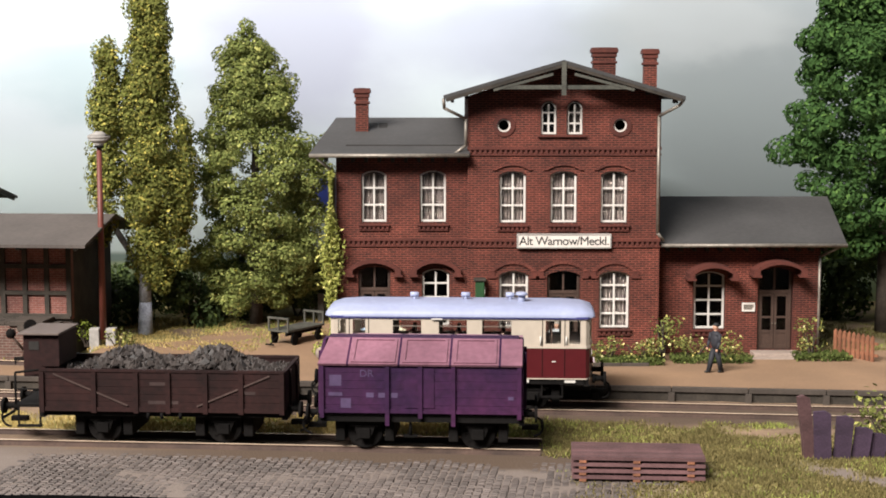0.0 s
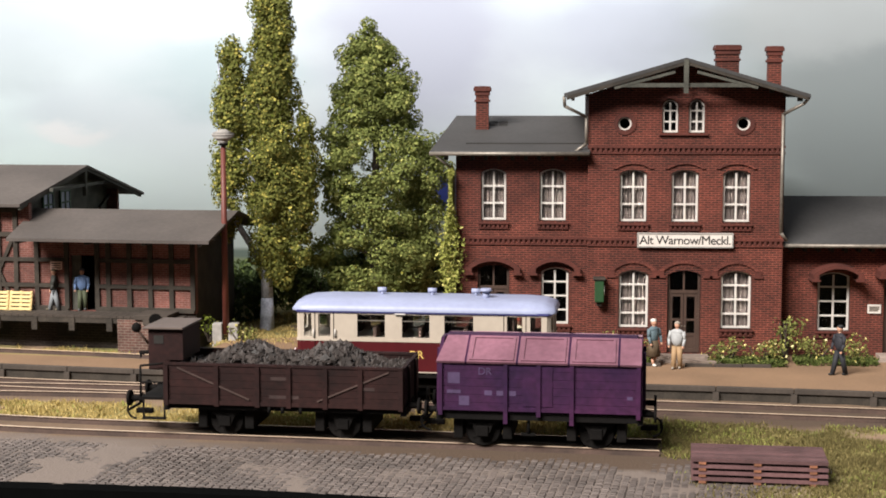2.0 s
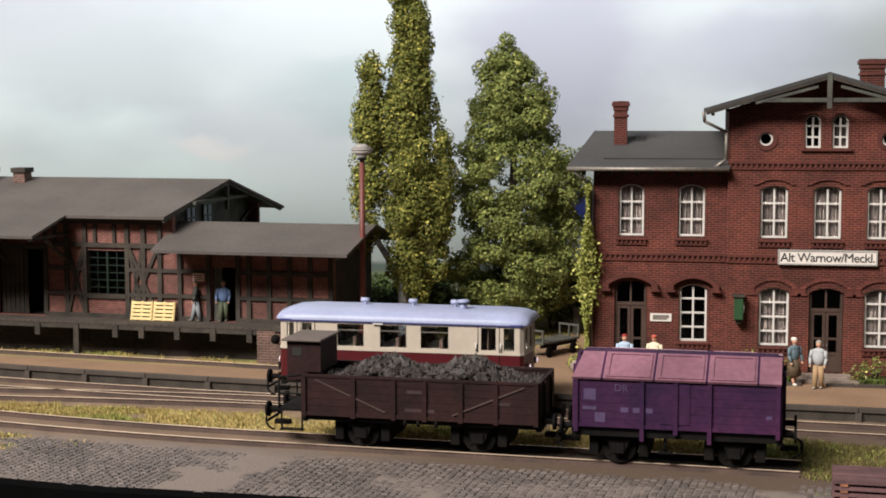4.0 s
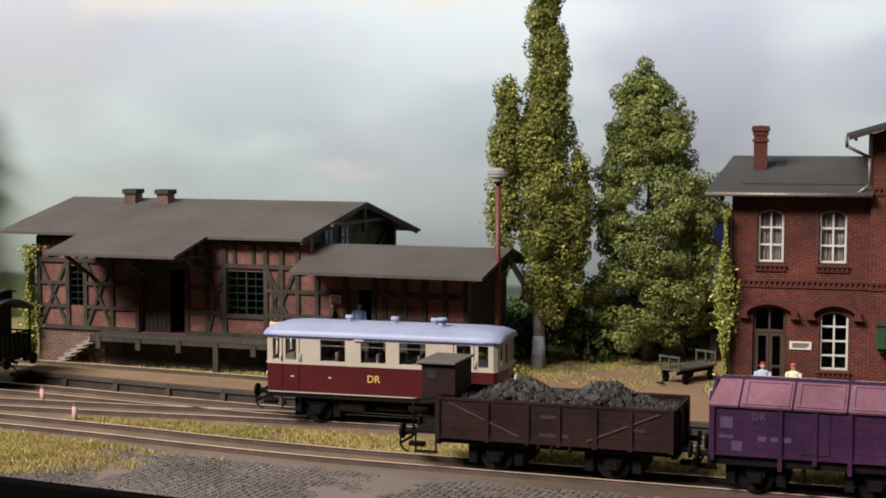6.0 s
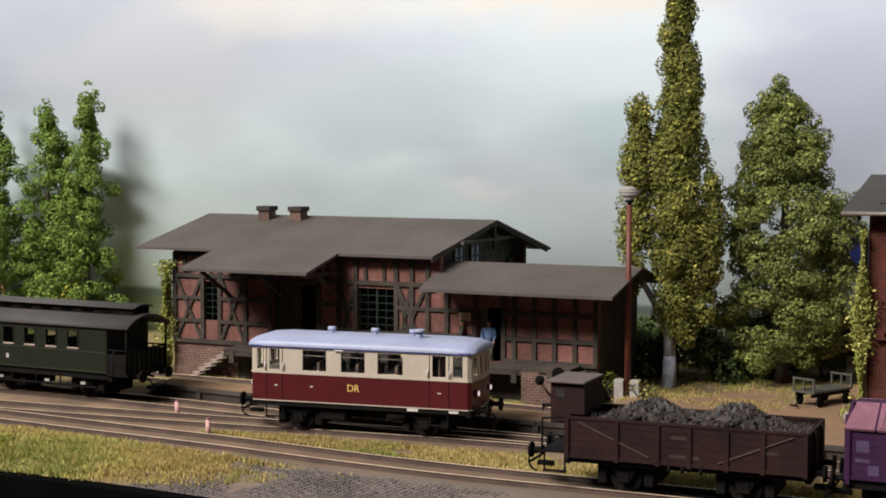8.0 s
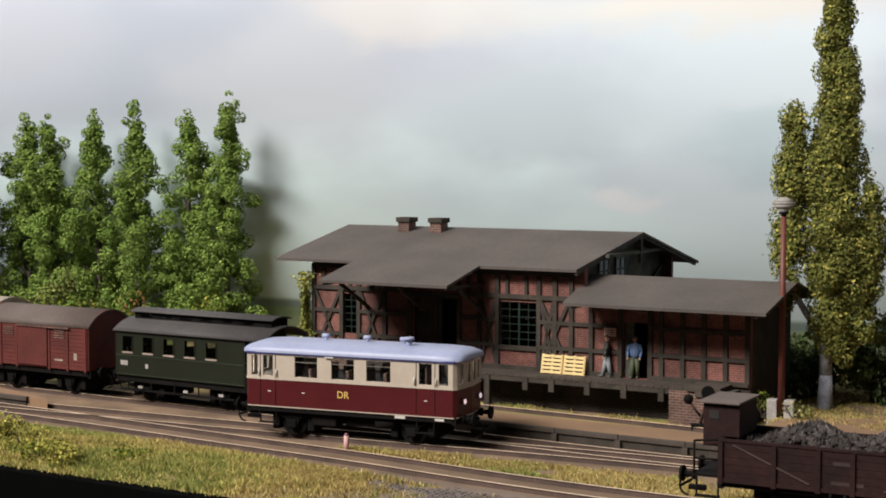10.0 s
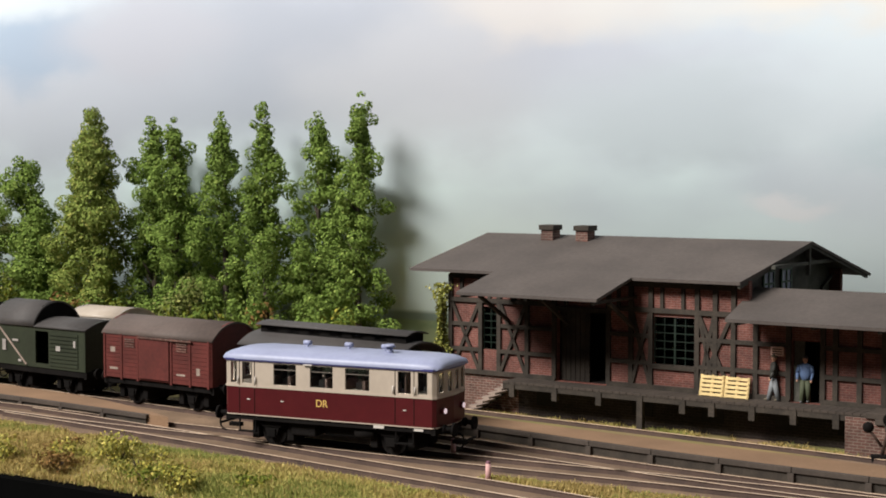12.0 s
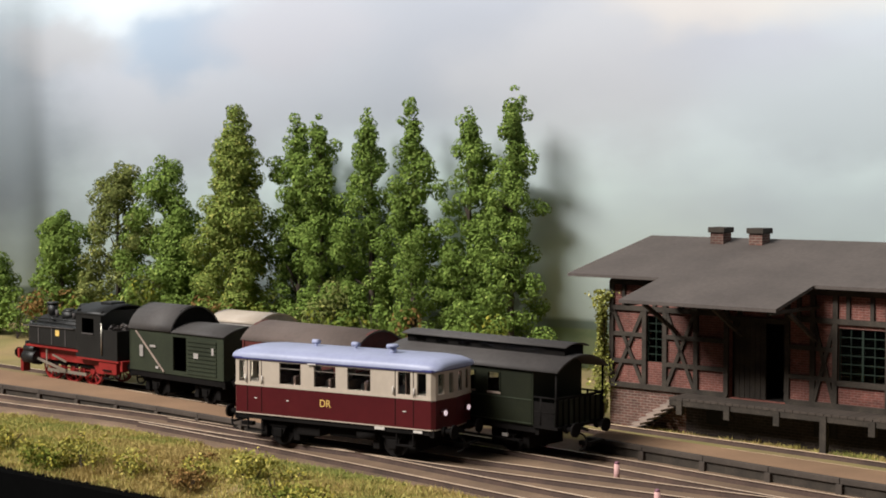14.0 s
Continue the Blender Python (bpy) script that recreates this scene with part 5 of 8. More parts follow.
def build_railcar():
    rc = thing("railcar", "two-axle diesel railcar in wine red and cream with silver-blue roof", "railcar")
    hl, hw = 4.2, 1.3
    plan = [(-hl + 0.12, -hw), (hl - 0.12, -hw), (hl, -hw + 0.12), (hl + 0.12, 0), (hl, hw - 0.12), (hl - 0.12, hw), (-hl + 0.12, hw), (-hl, hw - 0.12), (-hl - 0.12, 0), (-hl, -hw + 0.12)]
    bm = bm_new()
    prism(bm, plan, "z", 1.10, 2.26)
    body = part("lower_body", bm, M_RED, rc, "glossy wine red lower body")
    bm = bm_new()
    prism(bm, [(x * 1.006, y * 1.012) for x, y in plan], "z", 2.22, 2.30)
    prism(bm, [(x * 1.004, y * 1.008) for x, y in plan], "z", 1.09, 1.13)
    part("beading", bm, M_CREAM, body, "thin cream lining")
    wins = [(-3.95, -3.69), (-3.47, -3.06), (-2.16, -1.24), (-0.67, 0.24), (0.73, 1.68), (2.78, 3.28), (3.54, 3.90)]
    for s in (-1, 1):
        bm = bm_new()
        y0, y1 = (-hw, -hw + 0.08) if s < 0 else (hw - 0.08, hw)
        wall_with_holes(bm, -hl + 0.12, hl - 0.12, 2.30, 3.34, y0, y1, [(a, b_, 2.38, 3.22) for a, b_ in wins])
        side = part("upper_side", bm, M_CREAM, rc, "cream window band")
        for a, b_ in wins:
            bm = bm_new()
            box(bm, a, b_, s * (hw - 0.05) - 0.006, s * (hw - 0.05) + 0.006, 2.38, 3.22)
            g = part("window_pane", bm, M_PANE, side)
            g.visible_shadow = False
            if b_ - a > 0.8:
                bm = bm_new()
                box(bm, a, b_, s * (hw - 0.02) - 0.012, s * (hw - 0.02) + 0.012, 2.98, 3.01)
                part("window_bar", bm, M_ZINC, side)
        # door seams and grab rails
        for x in (-3.58, -2.95, 2.68, 3.40):
            bm = bm_new()
            box(bm, x - 0.012, x + 0.012, s * (hw + 0.002) - 0.008, s * (hw + 0.002) + 0.008, 1.2, 3.3)
            part("door_seam", bm, M_UNDER, side)
        for x in (-3.62, -2.9, 2.62, 3.45):
            bm = bm_new()
            rod(bm, (x, s * (hw + 0.05), 2.36), (x, s * (hw + 0.05), 2.66), 0.025)
            part("grab_rail", bm, M_WHITE, side)
        for x in (-3.2, -1.8, 3.05):
            bm = bm_new()
            box(bm, x - 0.06, x + 0.06, s * (hw + 0.01) - 0.012, s * (hw + 0.01) + 0.012, 1.72, 1.76)
            part("door_handle", bm, M_WHITE, side)
    # ends: three glazed facets each
    for s in (-1, 1):
        bm = bm_new()
        pts = [(hl - 0.12, -hw), (hl, -hw + 0.12), (hl + 0.12, 0), (hl, hw - 0.12), (hl - 0.12, hw)]
        glass = []
        for (xa, ya), (xb, yb) in zip(pts, pts[1:]):
            d = Vector((xb - xa, yb - ya, 0))
            L_ = d.length
            d.normalize()
            n = Vector((d.y, -d.x, 0))
            big = L_ > 0.5
            spans = [(0, 0.14), (L_ - 0.16, L_)] if big else [(0, L_)]
            bands = [(2.30, 2.42), (3.18, 3.34)] if big else []
            quads = [(u0, u1, 2.30, 3.34) for u0, u1 in spans] + [(0.14, L_ - 0.16, za, zb) for za, zb in bands]
            if big:
                mid = L_ * 0.5
                quads.append((mid - 0.10, mid + 0.16, 2.42, 3.18))
            for u0, u1, za, zb in quads:
                vs = []
                for o in (0, 0.07):
                    for u, z in ((u0, za), (u1, za), (u1, zb), (u0, zb)):
                        p = Vector((xa, ya, 0)) + d * u - n * o
                        vs.append(bm.verts.new((s * p.x, p.y, z)))
                for f in ((0, 1, 2, 3), (7, 6, 5, 4), (0, 4, 5, 1), (1, 5, 6, 2), (2, 6, 7, 3), (3, 7, 4, 0)):
                    bm.faces.new([vs[i] for i in f])
            if big:
                glass.append((Vector((xa, ya, 0)) + d * 0.1 - n * 0.04, Vector((xa, ya, 0)) + d * (L_ - 0.1) - n * 0.04))
        end = part("end_wall", bm, M_CREAM, rc, "cream end wall with driver's windows")
        for a, c in glass:
            bm = bm_new()
            bm.faces.new([bm.verts.new((s * p.x, p.y, z)) for p, z in ((a, 2.4), (c, 2.4), (c, 3.2), (a, 3.2))])
            bm2 = bmesh.ops.solidify(bm, geom=bm.faces[:], thickness=0.012)
            g = part("window_pane", bm, M_PANE, end)
            g.visible_shadow = False
        for y in (-0.78, 0.78):
            bm = bm_new()
            rod(bm, (s * (hl + 0.0), y, 1.72), (s * (hl + 0.14), y, 1.72), 0.13, n=14)
            h = part("headlight", bm, M_RED, end, "round headlight on the red front")
            bm = bm_new()
            rod(bm, (s * (hl + 0.14), y, 1.72), (s * (hl + 0.165), y, 1.72), 0.105, n=14)
            part("lens", bm, M_HEADLIGHT, h, "lit headlight lens")
        buffers(rc, s * (hl + 0.1), s)
    # roof with rounded ends
    bm = bm_new()
    secs = [(-hl - 0.18, 0.80, 0.10), (-hl - 0.08, 0.93, 0.26), (-hl + 0.25, 0.985, 0.38), (-hl + 0.9, 1.0, 0.43), (hl - 0.9, 1.0, 0.43), (hl - 0.25, 0.985, 0.38), (hl + 0.08, 0.93, 0.26), (hl + 0.18, 0.80, 0.10)]
    rings = []
    for x, w, rise in secs:
        p = []
        for k in range(17):
            a = math.pi * k / 16
            p.append((math.copysign(abs(math.cos(a)) ** 0.72, math.cos(a)) * (hw + 0.06) * w, 3.36 + rise * math.sin(a) ** 0.8))
        rings.append([bm.verts.new((x, y, z)) for y, z in p] + [bm.verts.new((x, p[-1][0], 3.34)), bm.verts.new((x, p[0][0], 3.34))])
    for r0, r1 in zip(rings, rings[1:]):
        m = len(r0)
        for k in range(m):
            f = bm.faces.new((r0[k], r1[k], r1[(k + 1) % m], r0[(k + 1) % m]))
            f.smooth = k < 16
    bm.faces.new(rings[0])
    bm.faces.new(rings[-1][::-1])
    roof = part("roof", bm, M_ROOFGREY, rc, "rounded silver-blue roof")
    bm = bm_new()
    prism(bm, [(x * 1.012, y * 1.035) for x, y in plan], "z", 3.285, 3.365)
    part("gutter", bm, M_BLUEBAND, roof, "dark blue gutter strip")
    for x in (-1.55, 0.15, 1.62):
        bm = bm_new()
        rod(bm, (x, 0.1, 3.74), (x, 0.1, 3.90), 0.06)
        rod(bm, (x - 0.14, 0.1, 3.95), (x + 0.14, 0.1, 3.95), 0.095, n=10)
        part("ventilator", bm, M_ROOFGREY, roof)
    bm = bm_new()
    rod(bm, (2.0, -0.35, 3.66), (2.0, -0.35, 4.02), 0.12, n=12)
    rod(bm, (2.0, -0.35, 4.02), (2.0, -0.35, 4.12), 0.22, 0.17, n=12)
    rod(bm, (2.0, -0.35, 3.66), (2.0, -0.35, 3.74), 0.2, 0.16, n=12)
    part("exhaust", bm, M_ROOFGREY, roof, "short roof exhaust with cap")
    bm = bm_new()
    box(bm, -0.9, -0.55, -hw - 0.08, -hw - 0.03, 3.24, 3.29)
    part("lamp_bracket", bm, M_WHITE, roof)
    # inside
    bm = bm_new()
    for x in (-2.4, -1.6, -0.9, -0.1, 0.6, 1.4, 2.2):
        for y in (-0.75, 0.75):
            box(bm, x - 0.06, x + 0.06, y - 0.42, y + 0.42, 2.26, 2.72, 0, 0.02)
    box(bm, 2.95, 3.0, -1.1, 0.3, 2.26, 3.2)
    box(bm, -3.05, -3.0, -0.3, 1.1, 2.26, 3.2)
    part("seats", bm, M_DOOR, rc, "brown seats seen through the windows")
    words("DR", 0.36, M_GOLD, body, -0.2, -hw - 0.006, 1.68, depth=0.006)
    bm = bm_new()
    box(bm, 1.85, 2.25, -hw - 0.012, -hw + 0.01, 0.98, 1.08)
    box(bm, 3.4, 3.75, -hw - 0.012, -hw + 0.01, 0.98, 1.06)
    part("number_plate", bm, M_WHITE, rc, "small pale plate")
    solebar(rc, 4.1)
    axles(rc, (-2.4, 2.4))
    bm = bm_new()
    box(bm, -1.6, -0.6, -1.05, 1.05, 0.45, 1.0, 0, 0.05)
    box(bm, -0.3, 0.9, -0.9, 0.9, 0.5, 0.98, 0, 0.05)
    rod(bm, (1.0, -0.95, 0.72), (1.75, -0.95, 0.72), 0.2, n=12)
    part("engine_casing", bm, M_UNDER, rc)
    for x in (-3.3, 3.0):
        for s in (-1, 1):
            bm = bm_new()
            box(bm, x - 0.35, x + 0.35, s * 1.2 - 0.1, s * 1.2 + 0.1, 0.48, 0.52)
            for dx in (-0.33, 0.33):
                box(bm, x + dx - 0.02, x + dx + 0.02, s * 1.2 - 0.03, s * 1.2 + 0.03, 0.5, 1.0)
            part("footstep", bm, M_UNDER, rc)
    for o in rc.children_recursive:
        if o.type == "MESH" and o.name.split(".")[0] not in ("wheel", "axle", "axle_guard", "buffer", "coupling", "underframe", "engine_casing", "footstep", "number_plate"):
            for v in o.data.vertices:
                if v.co.z > 1.1 * S:
                    v.co.z = 1.1 * S + (v.co.z - 1.1 * S) * 0.895
    return rc


M_HEADLIGHT = bpy.data.materials.new("lit_lens")
M_HEADLIGHT.use_nodes = True
M_HEADLIGHT.node_tree.nodes["Principled BSDF"].inputs["Base Color"].default_value = (0.9, 0.75, 0.78, 1)
M_HEADLIGHT.node_tree.nodes["Principled BSDF"].inputs["Emission Color"].default_value = (1.0, 0.78, 0.85, 1)
M_HEADLIGHT.node_tree.nodes["Principled BSDF"].inputs["Emission Strength"].default_value = 0.55

RAILCAR = build_railcar()


def lump(bm, c, r, rnd):
    """One angular lump."""
    d = [(1, 0, 0), (-1, 0, 0), (0, 1, 0), (0, -1, 0), (0, 0, 1), (0, 0, -1)]
    vs = [bm.verts.new(Vector(c) + Vector(q) * r * rnd.uniform(0.55, 1.25) + Vector([rnd.uniform(-0.4, 0.4) * r for _ in range(3)])) for q in d]
    for a, b_, e in ((0, 2, 4), (2, 1, 4), (1, 3, 4), (3, 0, 4), (2, 0, 5), (1, 2, 5), (3, 1, 5), (0, 3, 5)):
        bm.faces.new((vs[a], vs[b_], vs[e]))


M_STRAP = mat("rusty_strap", (0.050, 0.029, 0.024), 0.8, 0.25)


def build_coal_wagon(x, y, rz):
    w = thing("open_wagon", "dark brown open wagon heaped with coal, small brake cab", "wagon", x, y, 0, rz)
    hl, hw = 3.60, 1.33
    for s in (-1, 1):
        for k in range(5):
            bm = bm_new()
            z0 = 1.10 + k * 0.22
            box(bm, -hl, hl, s * hw - 0.05, s * hw + 0.05, z0, z0 + 0.212)
            part("side_board", bm, M_WAGON, w)
        for xx in (-hl + 0.05, -2.0, -0.75, 0.2, 1.3, 2.35, hl - 0.05):
            bm = bm_new()
            box(bm, xx - 0.07, xx + 0.07, s * (hw + 0.08) - 0.04, s * (hw + 0.08) + 0.04, 0.98, 2.18)
            part("stanchion", bm, M_WAGON, w)
        bm = bm_new()
        box(bm, -hl - 0.02, hl + 0.02, s * hw - 0.08, s * hw + 0.08, 2.19, 2.26)
        box(bm, -hl - 0.02, hl + 0.02, s * (hw + 0.04) - 0.05, s * (hw + 0.04) + 0.05, 1.02, 1.14)
        part("top_rail", bm, M_WAGON, w)
        for a, b_ in (((-3.2, 2.12), (-1.0, 1.2)), ((3.2, 2.12), (1.05, 1.2))):
            bm = bm_new()
            beam(bm, (a[0], s * (hw + 0.07), a[1]), (b_[0], s * (hw + 0.07), b_[1]), 0.045, 0.04)
            part("strap", bm, M_STRAP, w, "rusty diagonal strap")
        for xx in (-0.4, 0.0, 0.55):
            bm = bm_new()
            rod(bm, (xx, s * (hw + 0.05), 1.0), (xx, s * (hw + 0.05), 0.82), 0.05)
            part("door_catch", bm, M_UNDER, w)
        for xx, zz, ww in ((-0.1, 1.85, 0.5), (0.05, 1.3, 0.9), (2.6, 1.6, 0.35)):
            bm = bm_new()
            box(bm, xx - ww / 2, xx + ww / 2, s * (hw + 0.052) - 0.004, s * (hw + 0.052) + 0.004, zz - 0.05, zz + 0.05)
            part("marking", bm, M_MARKBROWN, w, "worn illegible white marking")
    for s in (-1, 1):
        bm = bm_new()
        box(bm, s * hl - 0.05, s * hl + 0.05, -hw, hw, 1.1, 2.24)
        for y in (-0.6, 0.6):
            box(bm, s * (hl + 0.08) - 0.04, s * (hl + 0.08) + 0.04, y - 0.07, y + 0.07, 1.0, 2.2)
        part("end_wall", bm, M_WAGON, w)
    bm = bm_new()
    box(bm, -hl, hl, -hw, hw, 1.08, 1.5)
    part("floor", bm, M_UNDER, w)
    rnd = random.Random(5)
    bm = bm_new()
    for k in range(1150):
        px, py = rnd.uniform(-hl + 0.15, hl - 0.15), rnd.uniform(-hw + 0.12, hw - 0.12)
        hump = 0.62 * math.exp(-((px + 1.35) / 1.05) ** 2) + 0.66 * math.exp(-((px - 1.25) / 0.9) ** 2)
        z = 2.02 + hump * (1 - 0.55 * (py / hw) ** 2) - 0.10 * (abs(py) / hw) ** 3 - rnd.uniform(0, 0.05)
        lump(bm, (px, py, z), rnd.uniform(0.08, 0.18), rnd)
    for px in np.linspace(-hl + 0.3, hl - 0.3, 14):
        hump = 0.62 * math.exp(-((px + 1.35) / 1.05) ** 2) + 0.66 * math.exp(-((px - 1.25) / 0.9) ** 2)
        box(bm, px - 0.28, px + 0.28, -hw + 0.25, hw - 0.25, 1.5, 1.93 + hump * 0.75)
    tagged(part("coal", bm, M_COAL, w, "heap of black coal lumps"), kind="stuff")
    # brakeman's cab beyond the left end
    bm = bm_new()
    box(bm, -hl - 0.62, -hl - 0.06, -0.95, 0.75, 1.95, 3.2)
    cab = part("brake_cab", bm, M_WAGON, w, "small brown brakeman's cab")
    bm = bm_new()
    box(bm, -hl - 0.75, -hl + 0.5, -1.1, 0.9, 3.2, 3.27, 0, 0.02)
    part("cab_roof", bm, M_ROOFBROWN, cab)
    bm = bm_new()
    box(bm, -hl - 0.06, -hl + 0.45, -0.95, 0.75, 2.26, 3.2)
    part("cab_side", bm, M_WAGON, cab)
    # near-black plate in place of the dark behind the cab window
    bm = bm_new()
    box(bm, -hl - 0.45, -hl - 0.15, -0.965, -0.94, 2.75, 3.0)
    part("cab_window", bm, M_DARK, cab)
    bm = bm_new()
    box(bm, -hl - 0.85, -hl, -1.2, 1.2, 1.08, 1.16)
    deck = part("brake_platform", bm, M_UNDER, w, "end platform with handrails")
    for y in (-1.15, 1.15):
        bm = bm_new()
        rod(bm, (-hl - 0.82, y, 1.1), (-hl - 0.82, y, 2.1), 0.035)
        rod(bm, (-hl - 0.82, y, 2.1), (-hl, y, 2.2), 0.035)
        rod(bm, (-hl - 0.82, y, 1.6), (-hl, y, 1.6), 0.03)
        part("handrail", bm, M_UNDER, deck)
    bm = bm_new()
    box(bm, -hl - 0.75, -hl - 0.05, -1.3, -1.1, 0.5, 0.55)
    box(bm, -hl - 0.75, -hl - 0.7, -1.22, -1.18, 0.5, 1.1)
    box(bm, -hl - 0.1, -hl - 0.05, -1.22, -1.18, 0.5, 1.1)
    part("footstep", bm, M_UNDER, w)
    solebar(w, hl, 1.2, 0.86, 1.08)
    axles(w, (-1.85, 1.75))
    buffers(w, -hl - 0.85, -1)
    buffers(w, hl, 1)
    return w


def build_lid_wagon(x, y, rz):
    w = thing("lid_wagon", "violet-brown hinged-lid goods wagon with faded pink lids", "wagon", x, y, 0, rz)
    hl, hw = 2.9, 1.3
    for s in (-1, 1):
        for k in range(6):
            bm = bm_new()
            z0 = 1.14 + k * 0.235
            box(bm, -hl, hl, s * hw - 0.05, s * hw + 0.05, z0, z0 + 0.228)
            part("side_board", bm, M_PURPLE, w)
        for xx in (-hl + 0.06, -0.95, 0.0, 0.95, hl - 0.06):
            bm = bm_new()
            box(bm, xx - 0.06, xx + 0.06, s * (hw + 0.08) - 0.05, s * (hw + 0.08) + 0.05, 0.78 if abs(xx) < 1.2 and xx else 1.0, 2.5)
            part("stanchion", bm, M_PURPLE, w)
        bm = bm_new()
        box(bm, -hl, hl, s * (hw + 0.05) - 0.04, s * (hw + 0.05) + 0.04, 1.14, 1.24)
        box(bm, -0.45, 0.4, s * (hw + 0.055) - 0.02, s * (hw + 0.055) + 0.02, 1.3, 2.45)
        part("side_door", bm, M_PURPLE, w, "violet side door and sill")
        for xx, zz, ww, hh in ((-2.45, 2.08, 0.35, 0.32), (-2.15, 1.42, 0.3, 0.28), (-1.45, 1.66, 0.22, 0.14), (-1.1, 1.66, 0.22, 0.14), (-0.75, 1.66, 0.2, 0.14), (-2.45, 1.68, 0.4, 0.1), (2.6, 1.6, 0.16, 0.1)):
            bm = bm_new()
            box(bm, xx - ww / 2, xx + ww / 2, s * (hw + 0.052) - 0.004, s * (hw + 0.052) + 0.004, zz - hh / 2, zz + hh / 2)
            part("marking", bm, M_WHITEMARK, w, "faded illegible pale marking")
    words("DR", 0.3, M_WHITEMARK, w, -1.55, -hw - 0.06, 2.28, depth=0.004)
    for s in (-1, 1):
        bm = bm_new()
        prism(bm, [(-hw, 1.1), (hw, 1.1), (hw, 2.55), (0.3, 3.1), (-0.3, 3.1), (-hw, 2.55)], "x", s * hl - 0.05, s * hl + 0.05)
        for y in (-0.5, 0.5):
            box(bm, s * (hl + 0.09) - 0.05, s * (hl + 0.09) + 0.05, y - 0.07, y + 0.07, 1.0, 2.8)
        part("end_wall", bm, M_PURPLE, w)
    # lids on both slopes
    edges = [-2.95, -2.1, -0.62, 0.86, 2.28, 2.95]
    for s in (-1, 1):
        for a, b_ in zip(edges, edges[1:]):
            bm = bm_new()
            n = Vector((0, s * 0.56, 1.0)).normalized()
            p = [(a + 0.03, s * 1.42, 2.52), (b_ - 0.03, s * 1.42, 2.52), (b_ - 0.03, s * 0.32, 3.11), (a + 0.03, s * 0.32, 3.11)]
            if a < -2.9:
                p[0], p[3] = (a + 0.0, s * 1.42, 2.52), (a + 0.2, s * 0.32, 3.11)
            lo = [bm.verts.new(Vector(q)) for q in p]
            hi = [bm.verts.new(Vector(q) + n * 0.07) for q in p]
            bm.faces.new(hi)
            bm.faces.new(lo[::-1])
            for i in range(4):
                bm.faces.new((lo[i], lo[(i + 1) % 4], hi[(i + 1) % 4], hi[i]))
            lid = part("lid", bm, M_LID, w, "faded pink hinged lid")
            if b_ - a > 1:
                bm = bm_new()
                q = [Vector(v) for v in p]
                c = sum(q, Vector()) / 4
                inner = [c + (v - c) * 0.78 + n * 0.072 for v in q]
                outer = [c + (v - c) * 0.90 + n * 0.072 for v in q]
                up = n * 0.035
                for i in range(4):
                    j = (i + 1) % 4
                    vs = [bm.verts.new(v) for v in (outer[i], outer[j], inner[j], inner[i])]
                    vt = [bm.verts.new(v + up) for v in (outer[i], outer[j], inner[j], inner[i])]
                    bm.faces.new(vt)
                    for k in range(4):
                        bm.faces.new((vs[k], vs[(k + 1) % 4], vt[(k + 1) % 4], vt[k]))
                part("lid_rim", bm, M_LID, lid)
    bm = bm_new()
    box(bm, -2.8, 2.8, -0.33, 0.33, 3.1, 3.17, 0, 0.02)
    part("ridge_board", bm, M_PURPLE, w, "dark ridge walk")
    for xx in edges[1:-1]:
        for s in (-1, 1):
            bm = bm_new()
            beam(bm, (xx, s * 1.44, 2.55), (xx, s * 0.3, 3.17), 0.05, 0.05)
            part("hinge", bm, M_PURPLE, w)
    bm = bm_new()
    box(bm, -hl, hl, -hw, hw, 1.05, 1.15)
    part("floor", bm, M_UNDER, w)
    solebar(w, hl, 1.2, 0.86, 1.08)
    axles(w, (-1.65, 1.65))
    bm = bm_new()
    rod(bm, (-0.3, -1.1, 1.0), (-0.3, -1.1, 0.45), 0.05)
    box(bm, -0.5, -0.1, -1.2, -1.0, 0.4, 0.45)
    part("brake_lever", bm, M_UNDER, w)
    buffers(w, -hl, -1)
    buffers(w, hl, 1)
    return w


build_coal_wagon(-8.14, 45.24, -3.5)
build_lid_wagon(-0.57, 44.44, -3.5)


# ---- the standing train and other vehicles in the yard ----
def van_body(w, hl, hw, z0, z1, m, boards=8, roof_m=None, rise=0.75, overhang=0.1, roof=True):
    """Planked sides, ends with an arched top, and an arched roof."""
    for s in (-1, 1):
        for k in range(boards):
            bm = bm_new()
            h = (z1 - z0) / boards
            box(bm, -hl, hl, s * hw - 0.05, s * hw + 0.05, z0 + k * h, z0 + (k + 1) * h - 0.012)
            part("side_board", bm, m, w)
        bm = bm_new()
        o = arc_pts(0, hw, z1, rise, 10)
        prism(bm, [(-hw, z0)] + o + [(hw, z0)], "x", s * hl - 0.05, s * hl + 0.05)
        part("end_wall", bm, m, w)
    if roof:
        bm = bm_new()
        arc_roof(bm, hw + 0.09, z1 - 0.02, rise, -hl - overhang, hl + overhang)
        part("roof", bm, roof_m, w, "arched roof")


